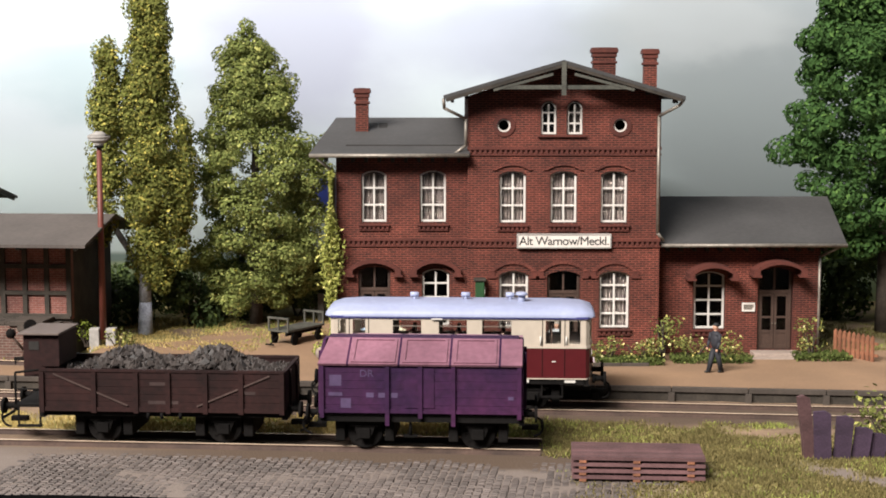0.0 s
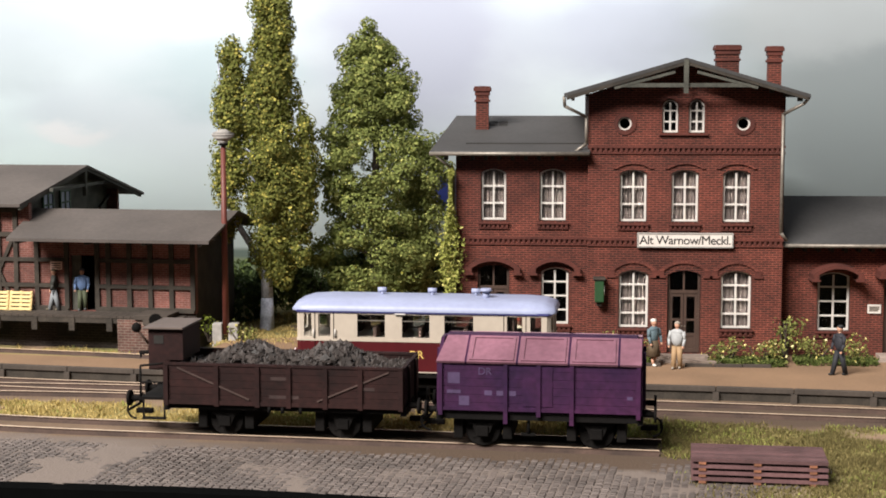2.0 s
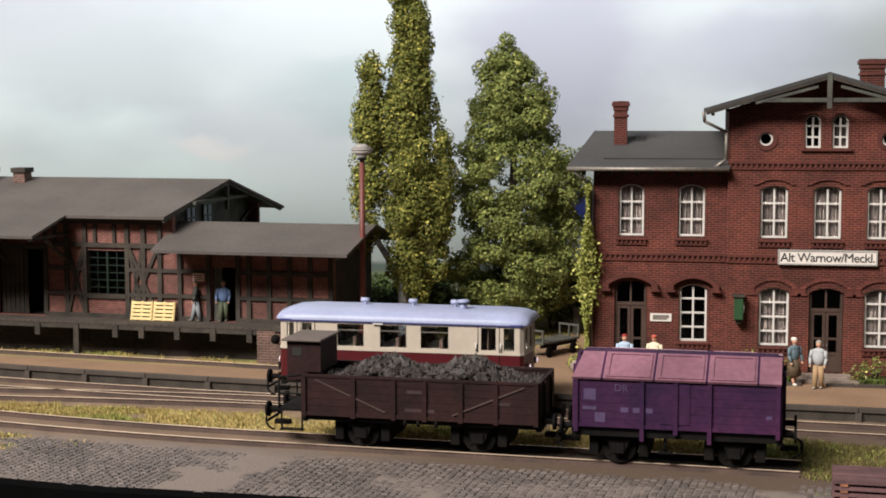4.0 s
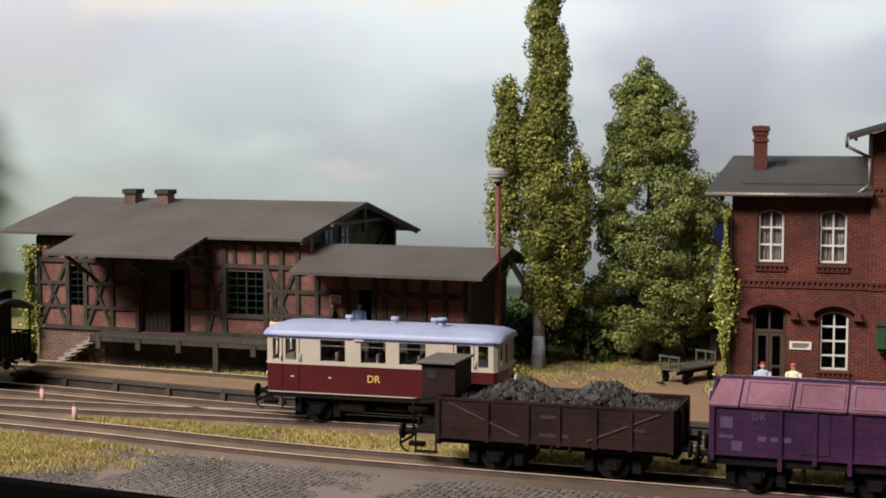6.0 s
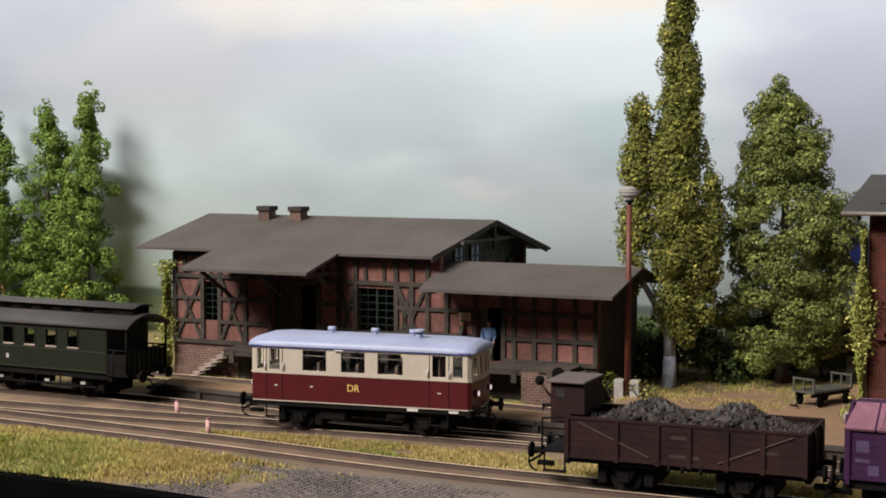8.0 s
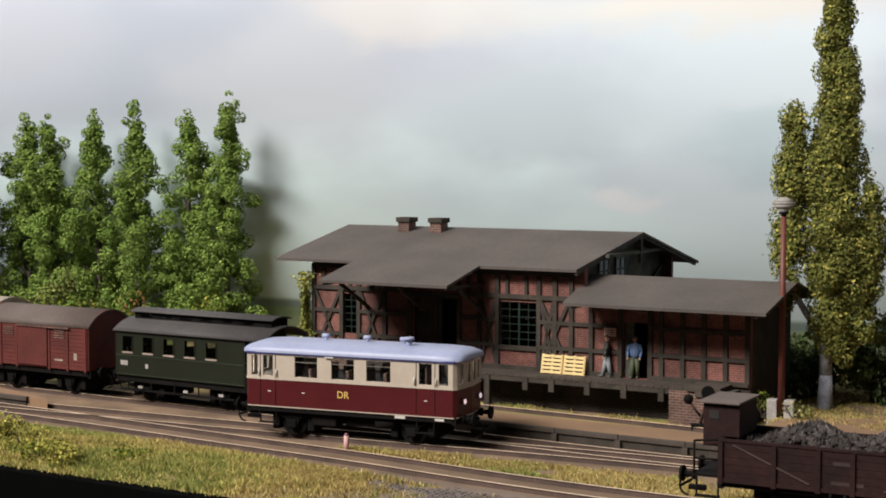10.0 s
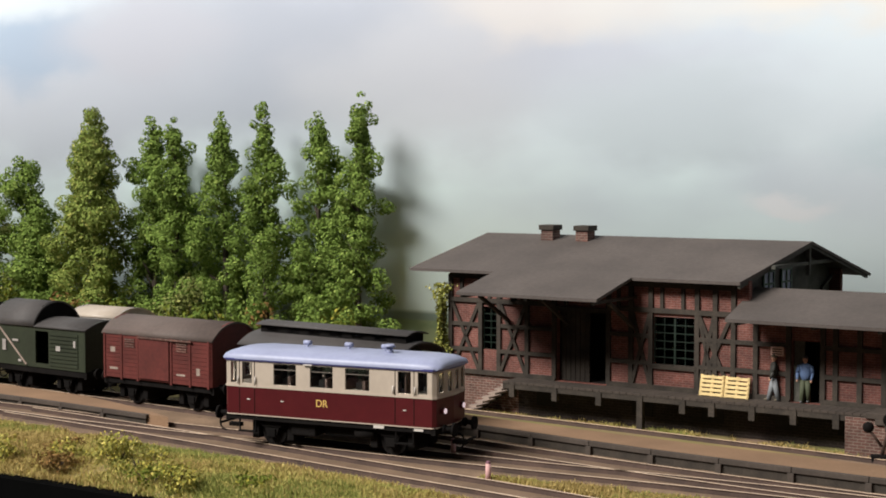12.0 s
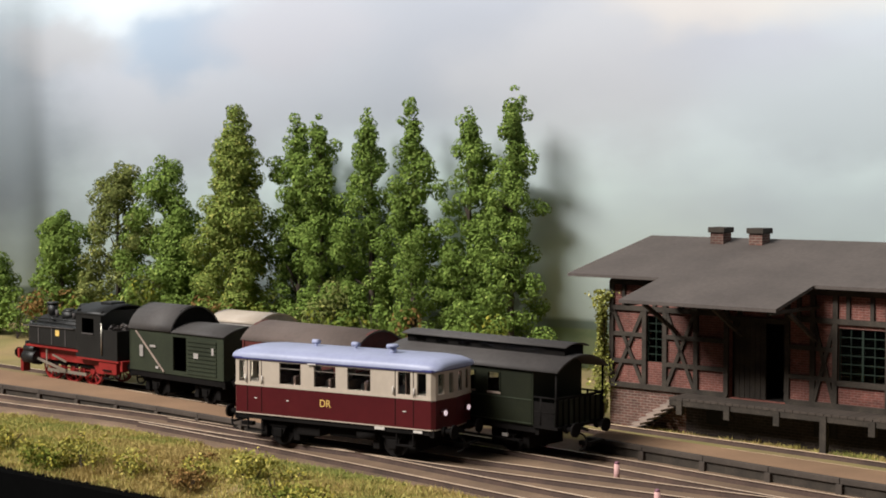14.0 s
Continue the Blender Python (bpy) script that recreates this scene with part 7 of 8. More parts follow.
# ---- trees, shrubs, grass ----
def flakes(name, centres, sizes, m, parent=None, label="", seed=1, flat=0.0, out=None):
    """Many small leaf quads, each its own island, folded a little and turned at random."""
    rng = np.random.default_rng(seed)
    c = np.asarray(centres, dtype=np.float64)
    n = len(c)
    sz = np.asarray(sizes)[:, None] if np.ndim(sizes) else np.full((n, 1), sizes)
    a = rng.normal(size=(n, 3))
    a[:, 2] *= 1 - flat
    if out is not None:
        o = out + rng.normal(scale=0.32, size=(n, 3))
        o /= np.linalg.norm(o, axis=1, keepdims=True)
        a -= o * (a * o).sum(1, keepdims=True)
    a /= np.linalg.norm(a, axis=1, keepdims=True)
    b = rng.normal(size=(n, 3)) if out is None else np.cross(o, a)
    b -= a * (a * b).sum(1, keepdims=True)
    b /= np.linalg.norm(b, axis=1, keepdims=True)
    nrm = np.cross(a, b)
    k = rng.uniform(0.6, 1.15, size=(n, 1))
    v = np.stack([c - a * sz * 0.6, c + b * sz * 0.42 * k + nrm * sz * 0.12, c + a * sz * 0.6, c - b * sz * 0.42 * k + nrm * sz * 0.12], 1).reshape(-1, 3) * S
    f = np.arange(4 * n).reshape(n, 4)
    me = bpy.data.meshes.new(name)
    me.from_pydata(v.tolist(), [], f.tolist())
    me.materials.append(m)
    ob = new(name, me)
    if parent:
        ob.parent = parent
    if label:
        tagged(ob, label)
    return ob


def clump_points(clumps, per, seed, shell=0.74):
    """Points in ellipsoid clumps (x, y, z, rx, ry, rz), thicker towards each clump's skin."""
    rng = np.random.default_rng(seed)
    out = []
    for x, y, z, rx, ry, rz in clumps:
        n = max(6, int(per * (rx * ry * rz) ** (2 / 3)))
        d = rng.normal(size=(n, 3))
        d /= np.linalg.norm(d, axis=1, keepdims=True)
        r = shell + (1.08 - shell) * rng.random((n, 1)) ** 0.6
        out.append(np.concatenate([np.array([x, y, z]) + d * r * np.array([rx, ry, rz]), d + np.array([0, 0, 0.25])], 1))
    return np.concatenate(out)


def limb_mesh(segs):
    bm = bm_new()
    for p0, p1, r0, r1 in segs:
        rod(bm, p0, p1, r0, r1, n=7)
    return bm


def tree(name, label, x, y, z, clumps, trunk, per, size, m_leaf, m_bark, seed, group="", mix=None):
    t = thing(name, label, "tree", x, y, z, group=group)
    part("trunk", limb_mesh(trunk), m_bark, t)
    both = clump_points(clumps, per, seed)
    pts, nrm = both[:, :3], both[:, 3:]
    rng = np.random.default_rng(seed + 50)
    flakes("crown", pts, rng.uniform(0.6, 1.35, len(pts)) * size, m_leaf, t, "crown of many small leaf clumps", seed, out=nrm)
    if mix:
        m2, share = mix
        sel = pts[rng.random(len(pts)) < share]
        sel = sel + np.array([0, -0.05, 0.03])
        flakes("light_leaves", sel + rng.normal(scale=0.08, size=sel.shape), rng.uniform(0.5, 1.1, len(sel)) * size * 0.8, m2, t, "lighter leaves over the crown", seed + 9)
    return t


def spire(seed, z0, z1, width, lean=0.0, top=0.25, x=0.0, rough=0.5, n=90, y=0.0, peak=0.35):
    """Clumps that make a ragged poplar spire."""
    r = random.Random(seed)
    out = []
    for k in range(n):
        u = r.random() ** 0.9
        prof = math.sin(math.pi * min(1, (u + 0.12) / (2 * (peak + 0.12)))) if u < peak else 1 - (1 - top) * ((u - peak) / (1 - peak)) ** 1.3
        a = r.uniform(0, 2 * math.pi)
        lobe = 0.80 + 0.34 * noise.noise(Vector((math.cos(a) * 1.1, math.sin(a) * 1.1 + seed, u * (z1 - z0) * 0.55)))
        rad = width / 2 * max(0.10, prof) * lobe
        d = rad * r.uniform(0.2, 1.0)
        s = r.choice((0.22, 0.3, 0.36, 0.48)) * (0.42 + 0.7 * prof) * rough * 2
        out.append((x + lean * u + d * math.cos(a), y + d * math.sin(a), z0 + (z1 - z0) * u, s, s, s * r.uniform(1.0, 1.7)))
    return out


def crown_clumps(seed, z0, z1, profile, n, size, lump=0.35, sway=0.2, flat=0.85):
    """Overlapping clumps inside a profile of (height share, half width), lumpy all round, dense to the skin."""
    r = random.Random(seed)
    out = []
    for k in range(n):
        u = (k + r.random()) / n
        for (u0, w0), (u1, w1) in zip(profile, profile[1:]):
            if u0 <= u <= u1:
                w = w0 + (w1 - w0) * (u - u0) / (u1 - u0)
                break
        if w < r.random() * 0.9 * max(p[1] for p in profile) * 0.6:
            u = min(1, u * 0.9)
        a = r.uniform(0, 2 * math.pi)
        h = (z1 - z0) * u
        lobe = 1 + lump * 1.7 * noise.noise(Vector((math.cos(a) * 1.3 + seed, math.sin(a) * 1.3, h * 0.62)))
        d = w * lobe * (0.35 + 0.6 * r.random() ** 0.6)
        s = size * r.uniform(0.65, 1.25) * min(1.0, 0.5 + 0.35 * w)
        d = max(0, d - s * 0.3)
        out.append((d * math.cos(a) + sway * math.sin(u * 5 + seed), d * math.sin(a), z0 + h, s * 1.1, s * 1.1, s * flat))
    return out


def branches(z0, z1, w, n, seed, x=0.0):
    r = random.Random(seed)
    out = []
    for k in range(n):
        z = z0 + (z1 - z0) * k / n
        a = r.uniform(0, 6.28)
        d = w * (0.45 - 0.3 * k / n)
        out.append(((x, 0, z), (x + d * math.cos(a), d * math.sin(a), z + r.uniform(0.5, 1.2)), 0.09, 0.03))
    return out


# the tall pair by the lamp
pop = spire(3, 2.2, 17.0, 2.75, 0.0, 0.36, 0.28, 0.6, 300, 0.0, 0.30) + spire(4, 4.2, 12.2, 1.4, 0.25, 0.4, -1.6, 0.55, 100, -0.2, 0.45) + spire(7, 2.8, 9.5, 1.1, 0.1, 0.3, 1.55, 0.5, 70, 0.1, 0.4)
tree("poplar_tree", "tall double-stemmed poplar with pale trunk and yellowing leaves", -12.5, 63.4, 0.2, pop,
     [((0, 0, -0.2), (0.02, 0, 1.4), 0.34, 0.26), ((0.02, 0, 1.4), (-0.05, 0, 6), 0.26, 0.17), ((-0.05, 0, 6), (0, 0, 15), 0.17, 0.04), ((0, 0, 2.6), (-1.6, -0.1, 5.2), 0.16, 0.12), ((-1.6, -0.1, 5.2), (-1.9, -0.2, 11.5), 0.12, 0.03)]
     + branches(4, 14, 2.4, 16, 2), 950, 0.125, M_LEAF_POPLAR, M_BARK, 11, mix=(M_LEAF_YELLOW, 0.10))
tree("broadleaf_tree", "broad olive-green tree in leafy tiers behind the station", -8.2, 66.3, 0.2, crown_clumps(9, 1.0, 13.3, ((0, 2.3), (0.12, 2.9), (0.3, 3.1), (0.38, 2.6), (0.45, 3.2), (0.57, 2.8), (0.625, 1.55), (0.69, 1.8), (0.755, 1.85), (0.80, 1.05), (0.87, 1.35), (0.92, 0.7), (1, 0.08)), 460, 0.47, 0.45, -0.35),
     [((0, 0, -0.2), (0, 0, 4), 0.3, 0.22), ((0, 0, 4), (0.1, 0, 12.5), 0.22, 0.04)] + branches(2.5, 11, 4.2, 22, 6), 900, 0.125, M_LEAF_MAPLE, M_BARKDARK, 21, mix=(M_LEAF_YELLOW, 0.05))
rt = []
rr = random.Random(31)
for k in range(300):
    u = rr.random()
    rad = 4.4 * math.sin(math.pi * (0.16 + 0.8 * u)) ** 0.7
    a = rr.uniform(0, 6.28)
    d = rad * rr.random() ** 0.5
    s = rr.uniform(0.5, 0.85)
    rt.append((d * math.cos(a), 0.8 * d * math.sin(a), 3.6 + 12.5 * u, s, s, s * 0.75))
tree("chestnut_tree", "large deep green broadleaf tree beyond the station wing", 18.7, 64.0, 0.2, rt,
     [((0, 0, -0.2), (0, 0, 5), 0.42, 0.3), ((0, 0, 5), (0.2, 0, 13), 0.3, 0.06)] + branches(4, 12, 5, 20, 5), 560, 0.2, M_LEAF_RIGHT, M_BARKDARK, 31)
# the row behind the standing train
row = [(-45.0, 13.6, 2.9), (-47.7, 13.0, 2.6), (-50.7, 13.3, 2.9), (-53.7, 13.1, 2.6), (-56.6, 12.9, 2.7), (-58.6, 13.1, 2.6)]
for k, (x, h, w) in enumerate(row):
    tree("lombardy_poplar", "slender fresh green poplar in a dense row", x * 1.021, 71.2 + 0.5 * (k % 2), 0.2, crown_clumps(60 + k, 0.5, h, ((0, 1.5), (0.2, 1.75), (0.45, 1.45), (0.7, 1.05), (0.82, 0.8), (0.92, 0.42), (1, 0.10)), 150, 0.46, 0.75, 0.25, 0.9),
         [((0, 0, -0.2), (0, 0, 5), 0.2, 0.14), ((0, 0, 5), (0, 0, h - 1), 0.14, 0.03)] + branches(2, h - 2, 2.2, 12, k), 900, 0.14, M_LEAF_GREEN, M_BARKDARK, 70 + k, group="poplar row behind the train")
tree("maple_tree", "yellow-green tree in loose leafy tiers", -62.3, 69.3, 0.2, crown_clumps(41, 0.5, 12.9, ((0, 1.5), (0.15, 1.9), (0.35, 2.1), (0.52, 1.9), (0.62, 1.15), (0.8, 1.1), (0.9, 0.7), (1, 0.15)), 210, 0.58), [((0, 0, -0.2), (0, 0, 12), 0.22, 0.04)] + branches(2, 10, 3.4, 14, 3), 860, 0.14, M_LEAF_LIME, M_BARKDARK, 81,
     mix=(M_LEAF_YELLOW, 0.06))
for k, (x, y, h, w) in enumerate([(-67.9, 69.8, 10.5, 5.2), (-71.4, 69.5, 10.5, 5.0), (-75.6, 69.0, 7.4, 4.4), (-80.5, 67.5, 5.2, 4.0), (-66.0, 69.0, 7.6, 3.4)]):
    tree("broadleaf_tree", "dark green young broadleaf tree at the edge of the yard", x, y, 0.2, crown_clumps(140 + k, 0.4, h, ((0, 0.40 * w), (0.3, 0.5 * w), (0.55, 0.42 * w), (0.8, 0.3 * w), (0.93, 0.18 * w), (1, 0.05)), 110, 0.52, 0.5, 0.2, 0.9),
         [((0, 0, -0.2), (0, 0, h * 0.8), 0.2, 0.05)] + branches(1.5, h - 2, 3, 10, k + 7), 800, 0.145, M_LEAF_GREEN if k != 1 else M_LEAF_MAPLE, M_BARKDARK, 150 + k)


def shrub(x, y, z, w, h, m, seed, label, per=150, size=0.2, name="shrub", extra=None, d=None, group=""):
    r = random.Random(seed)
    d = d or w
    cl = [(r.uniform(-w / 2, w / 2) * 0.8, r.uniform(-d / 2, d / 2) * 0.8, h * r.uniform(0.15, 0.8), *(w * 0.5 + h * 0.5) * np.array([0.2, 0.2, 0.19]) * r.uniform(0.8, 1.3)) for _ in range(max(7, int(9 * w / max(h, 0.4))))]
    t = thing(name, label, "shrub", x, y, z, group=group)
    both = clump_points(cl, per, seed)
    both = both[both[:, 2] > -0.1]
    pts = both[:, :3]
    flakes("foliage", pts, size, m, t, "", seed, out=both[:, 3:])
    bm = bm_new()
    for k in range(4):
        rod(bm, (r.uniform(-0.1, 0.1), 0, -0.1), (r.uniform(-w, w) * 0.35, r.uniform(-d, d) * 0.3, h * 0.6), 0.04, 0.015, n=5)
    part("stem", bm, M_BARKDARK, t)
    if extra:
        m2, share = extra
        rng = np.random.default_rng(seed)
        sel = pts[rng.random(len(pts)) < share]
        flakes("blossom", sel + rng.normal(scale=0.06, size=sel.shape), size * 0.9, m2, t, "pale blossom", seed + 1)
    return t


# dark thicket between the poplar and the station
for k, (x, y, w, h) in enumerate([(-11.0, 65.8, 2.6, 3.9), (-9.2, 68.0, 3.0, 3.0), (-6.6, 68.6, 3.4, 3.2), (-13.6, 66.5, 2.4, 2.6), (-4.6, 68.2, 2.4, 4.2), (-8.0, 70.2, 4.2, 3.6), (-11.8, 69.5, 3.6, 3.3), (-15.2, 70.0, 3.4, 2.4), (-3.6, 70.6, 3.4, 3.8)]):
    shrub(x, y, 0.2, w, h, M_LEAF_DARK, 200 + k, "dense dark green thicket behind the path", 420, 0.22)
shrub(16.5, 69.0, 0.2, 5, 3.2, M_LEAF_DARK, 230, "dense dark green hedge behind the station wing", 260, 0.28)
shrub(20.5, 67.0, 0.2, 5, 3.8, M_LEAF_DARK, 231, "dense dark green hedge behind the station wing", 260, 0.28)
# shrubs under the poplar row
r0 = random.Random(77)
for k in range(16):
    x = -44.6 - 2.15 * k
    m = [M_LEAF_YELLOW, M_LEAF_GREEN, M_LEAF_RUST, M_LEAF_GREEN, M_LEAF_YELLOW, M_LEAF_MAPLE][k % 6]
    shrub(x, 67.2 + r0.uniform(-0.6, 0.6), 0.2, r0.uniform(2.2, 3.2), r0.uniform(3.0, 4.7), m, 240 + k, "mixed leafy shrub with yellow and rusty tints" if k % 2 else "leafy green shrub below the poplars", 110, 0.22)
# flower bed along the station
for k, (x, w, h) in enumerate([(-0.4, 1.9, 1.05), (1.4, 1.8, 1.15), (3.0, 1.2, 0.9), (6.1, 1.5, 1.1), (7.4, 1.5, 1.0), (9.4, 1.4, 1.0), (10.8, 1.3, 1.05)]):
    shrub(x, 56.45 + (0.3 if x > 8.5 else 0), 0.26, w, h, M_LEAF_BED, 270 + k, "low shrub with cream blossom in the station bed", 260, 0.12, extra=(M_BLOSSOM, 0.24), d=0.9, group="station flower bed")
shrub(8.35, 56.9, 0.26, 1.0, 2.5, M_LEAF_BED, 290, "climbing rose with cream blossom at the wing corner", 260, 0.13, "climbing_rose", (M_BLOSSOM, 0.08), 0.8)
shrub(14.0, 57.3, 0.26, 1.1, 1.65, M_LEAF_BED, 291, "rounded shrub with cream blossom beside the steps", 260, 0.13, "shrub", (M_BLOSSOM, 0.16), 0.9)
shrub(-13.0, 60.2, 0.2, 1.4, 1.0, M_LEAF_BED, 292, "small flowering shrub at the lamp's foot", 200, 0.13, "shrub", (M_BLOSSOM, 0.10), 1.0)
shrub(-14.4, 60.9, 0.2, 1.3, 1.1, M_LEAF_YELLOW, 293, "small pale shrub beside the shed", 200, 0.13, d=1.0)
shrub(-4.6, 58.0, 0.2, 0.9, 1.0, M_IVY, 294, "pale creeper at the foot of the wall", 220, 0.12, d=0.8)
shrub(13.2, 44.0, -0.2, 2.6, 1.9, M_LEAF_BED, 295, "wild shrub behind the plank fence", 200, 0.16, extra=(M_BLOSSOM, 0.05), d=1.6)
for k, (x, y, w, h) in enumerate([(-38.3, 44.4, 1.7, 0.85), (-37.2, 45.0, 1.0, 0.5), (-40.4, 44.2, 1.1, 0.5), (-44.7, 43.2, 1.8, 0.85), (-47.0, 43.5, 1.4, 0.6), (-36.6, 43.6, 1.2, 0.55), (-34.0, 42.5, 1.5, 0.6), (-42.5, 43.4, 1.4, 0.55), (-49.5, 44.0, 1.5, 0.7)]):
    shrub(x, y, 0.0, w * 1.15, h * 1.35, M_LEAF_VERGE, 310 + k, "low wild shrub with yellow bloom on the verge", 260, 0.12, extra=(M_LEAF_BLOOM, 0.4), d=1.0, group="verge shrubs")
for k, (x, y, w, h) in enumerate([(-35.4, 42.9, 1.6, 0.5), (-39.6, 43.0, 1.8, 0.55), (-46.0, 42.9, 1.9, 0.6), (-51.5, 43.6, 1.8, 0.7), (-41.6, 45.6, 1.3, 0.4), (-32.0, 43.6, 1.4, 0.4)]):
    shrub(x, y, 0.0, w, h, M_LEAF_RUST if k % 3 == 1 else M_LEAF_YELLOW, 330 + k, "low mat of dry brown and yellow-green growth", 260, 0.12, name="verge_growth", d=1.3, group="verge growth")


def creeper(name, label, x, y, zs, width, seed, n):
    t = thing(name, label, "climber", x, y, 0.2)
    rng = np.random.default_rng(seed)
    u = rng.random(n)
    w = width * (0.55 + 0.45 * np.sin(u * 9 + seed)) * (1 - 0.12 * u)
    pts = np.stack([rng.normal(size=n) * w * 0.42, rng.uniform(-0.35, 0.35, n), u * zs], 1)
    flakes("foliage", pts, rng.uniform(0.07, 0.17, n), M_IVY, t, "small pale leaves", seed)
    bm = bm_new()
    for k in range(3):
        rod(bm, (0.05 * k, 0, -0.1), (-0.1 + 0.1 * k, 0, zs * 0.9), 0.03, 0.015, n=5)
    part("stem", bm, M_BARKDARK, t)


creeper("wall_creeper", "pale green creeper climbing the station corner", -4.22, 57.45, 7.2, 0.58, 3, 4400)
creeper("wall_creeper", "pale green creeper climbing the shed corner", -35.75, 62.0, 4.9, 0.6, 5, 2400)


def build_grass():
    """Static grass: thin blades, denser where the turf is thick."""
    rng = np.random.default_rng(4)
    boxes = [(-30, 4, 43.5, 51, 24000), (3, 20, 36, 48, 34000), (-62, -18, 41, 50, 95000), (-16, -3, 58.5, 68, 7000), (14, 24, 57, 66, 4000), (-34, -14, 58.6, 63.0, 7000)]
    dry, green, dull, verge = [], [], [], []
    for x0, x1, y0, y1, n in boxes:
        p = np.stack([rng.uniform(x0, x1, n), rng.uniform(y0, y1, n)], 1)
        for x, y in p:
            if y < lerp_path(EDGE, x) + 0.05:
                continue
            g = grass_at(x, y)
            if -34 < x < -14 and y > 58.6:
                sh = 62.29 - 0.0875 * (x + 35.76)
                tr = lerp_path(TRACK_S, x)
                g = 0.8 if tr + 1.2 < y < sh - 0.1 and fbm(x, y, 0.6, 2.0) > -0.1 else 0
            if rng.random() > g:
                continue
            tuft = 0.5 + 0.5 * fbm(x, y, 0.8, 9.0)
            h = (0.06 + (0.12 if x > -22 else 0.18) * max(0, tuft)) * rng.uniform(0.6, 1.3)
            fresh = fbm(x, y, 0.22, 5.0) + 0.25 * rng.normal()
            pick = verge if x < -24 and fresh > -0.22 and fresh < 0.10 else dull if x > 2.5 and fresh > -0.42 else green if fresh < -0.28 else dry
            pick.append((x, y, ground_z(x, y) - 0.02, h))
    for name, data, m, lab in (("dry_grass", dry, M_GRASS, "dry straw-coloured grass"), ("green_grass", green, M_GRASSGREEN, "fresh green grass tufts"), ("olive_grass", dull, M_GRASSDULL, "dull olive-brown grass behind the plank stack"), ("verge_grass", verge, M_GRASSVERGE, "yellow-green grass on the front verge")):
        d = np.array(data)
        n = len(d)
        k = 3
        d = np.repeat(d, k, 0)
        n *= k
        d[:, :2] += rng.normal(scale=0.09, size=(n, 2))
        ang = rng.uniform(0, 2 * np.pi, n)
        w = 0.028
        lean = rng.normal(scale=0.35, size=(n, 2)) * d[:, 3:4]
        base = d[:, :3]
        o = np.stack([np.cos(ang) * w, np.sin(ang) * w, np.zeros(n)], 1)
        tip = base + np.concatenate([lean, d[:, 3:4]], 1)
        v = np.stack([base - o, base + o, tip], 1).reshape(-1, 3) * S
        me = bpy.data.meshes.new(name)
        me.from_pydata(v.tolist(), [], np.arange(3 * n).reshape(n, 3).tolist())
        me.materials.append(m)
        tagged(new(name, me), lab, "grass", kind="stuff")


build_grass()


# ---- small things ----
lp = thing("station_lamp", "tall red-brown lamp post with a white round lamp head", "street lamp", -13.62, 60.45, 0.2)
bm = bm_new()
rod(bm, (0, 0, 0.3), (0, 0, 8.0), 0.14, 0.10, n=12)
part("post", bm, M_LAMPPOST, lp)
bm = bm_new()
rod(bm, (0, 0, 8.0), (0, 0, 8.15), 0.12, 0.24, n=16)
rod(bm, (0, 0, 8.15), (0, 0, 8.32), 0.24, 0.44, n=18)
rod(bm, (0, 0, 8.32), (0, 0, 8.42), 0.44, 0.46, n=18)
rod(bm, (0, 0, 8.42), (0, 0, 8.6), 0.46, 0.12, n=18)
hd = part("lamp_head", bm, M_CONCRETE, lp, "white round lamp head")
bm = bm_new()
rod(bm, (0, 0, 7.95), (0, 0, 8.02), 0.2, n=14)
part("collar", bm, M_UNDER, hd)
for dx in (-0.32, 0.34):
    bm = bm_new()
    box(bm, dx - 0.2, dx + 0.2, -0.22, 0.22, -0.4, 0.75, 0, 0.04)
    part("footing", bm, M_CONCRETE, lp, "pale concrete footing block")

cart = thing("platform_cart", "dark wooden flatbed platform cart with end rails", "cart", -5.95, 61.3, 0.26, 58)
cart.scale = (0.76, 0.82, 0.95)
for k in range(7):
    bm = bm_new()
    box(bm, -1.6, 1.6, -0.62 + k * 0.178, -0.455 + k * 0.178, 0.58, 0.66)
    part("bed_plank", bm, M_GABLE, cart)
for s in (-1, 1):
    bm = bm_new()
    for y in (-0.58, 0.0, 0.58):
        box(bm, s * 1.55 - 0.04, s * 1.55 + 0.04, y - 0.04, y + 0.04, 0.6, 1.15)
    box(bm, s * 1.55 - 0.05, s * 1.55 + 0.05, -0.64, 0.64, 1.12, 1.2)
    part("end_rail", bm, M_GABLE, cart)
    bm = bm_new()
    box(bm, -1.55, 1.55, s * 0.45 - 0.05, s * 0.45 + 0.05, 0.42, 0.58)
    part("side_beam", bm, M_UNDER, cart)
    for x in (-1.05, 1.05):
        bm = bm_new()
        rod(bm, (x, s * 0.55, 0.25), (x, s * 0.66, 0.25), 0.25, n=16)
        part("wheel", bm, M_UNDER, cart)
bm = bm_new()
rod(bm, (-1.6, 0, 0.4), (-2.3, 0, 0.12), 0.04)
rod(bm, (-2.3, -0.25, 0.12), (-2.3, 0.25, 0.12), 0.04)
part("drawbar", bm, M_UNDER, cart)

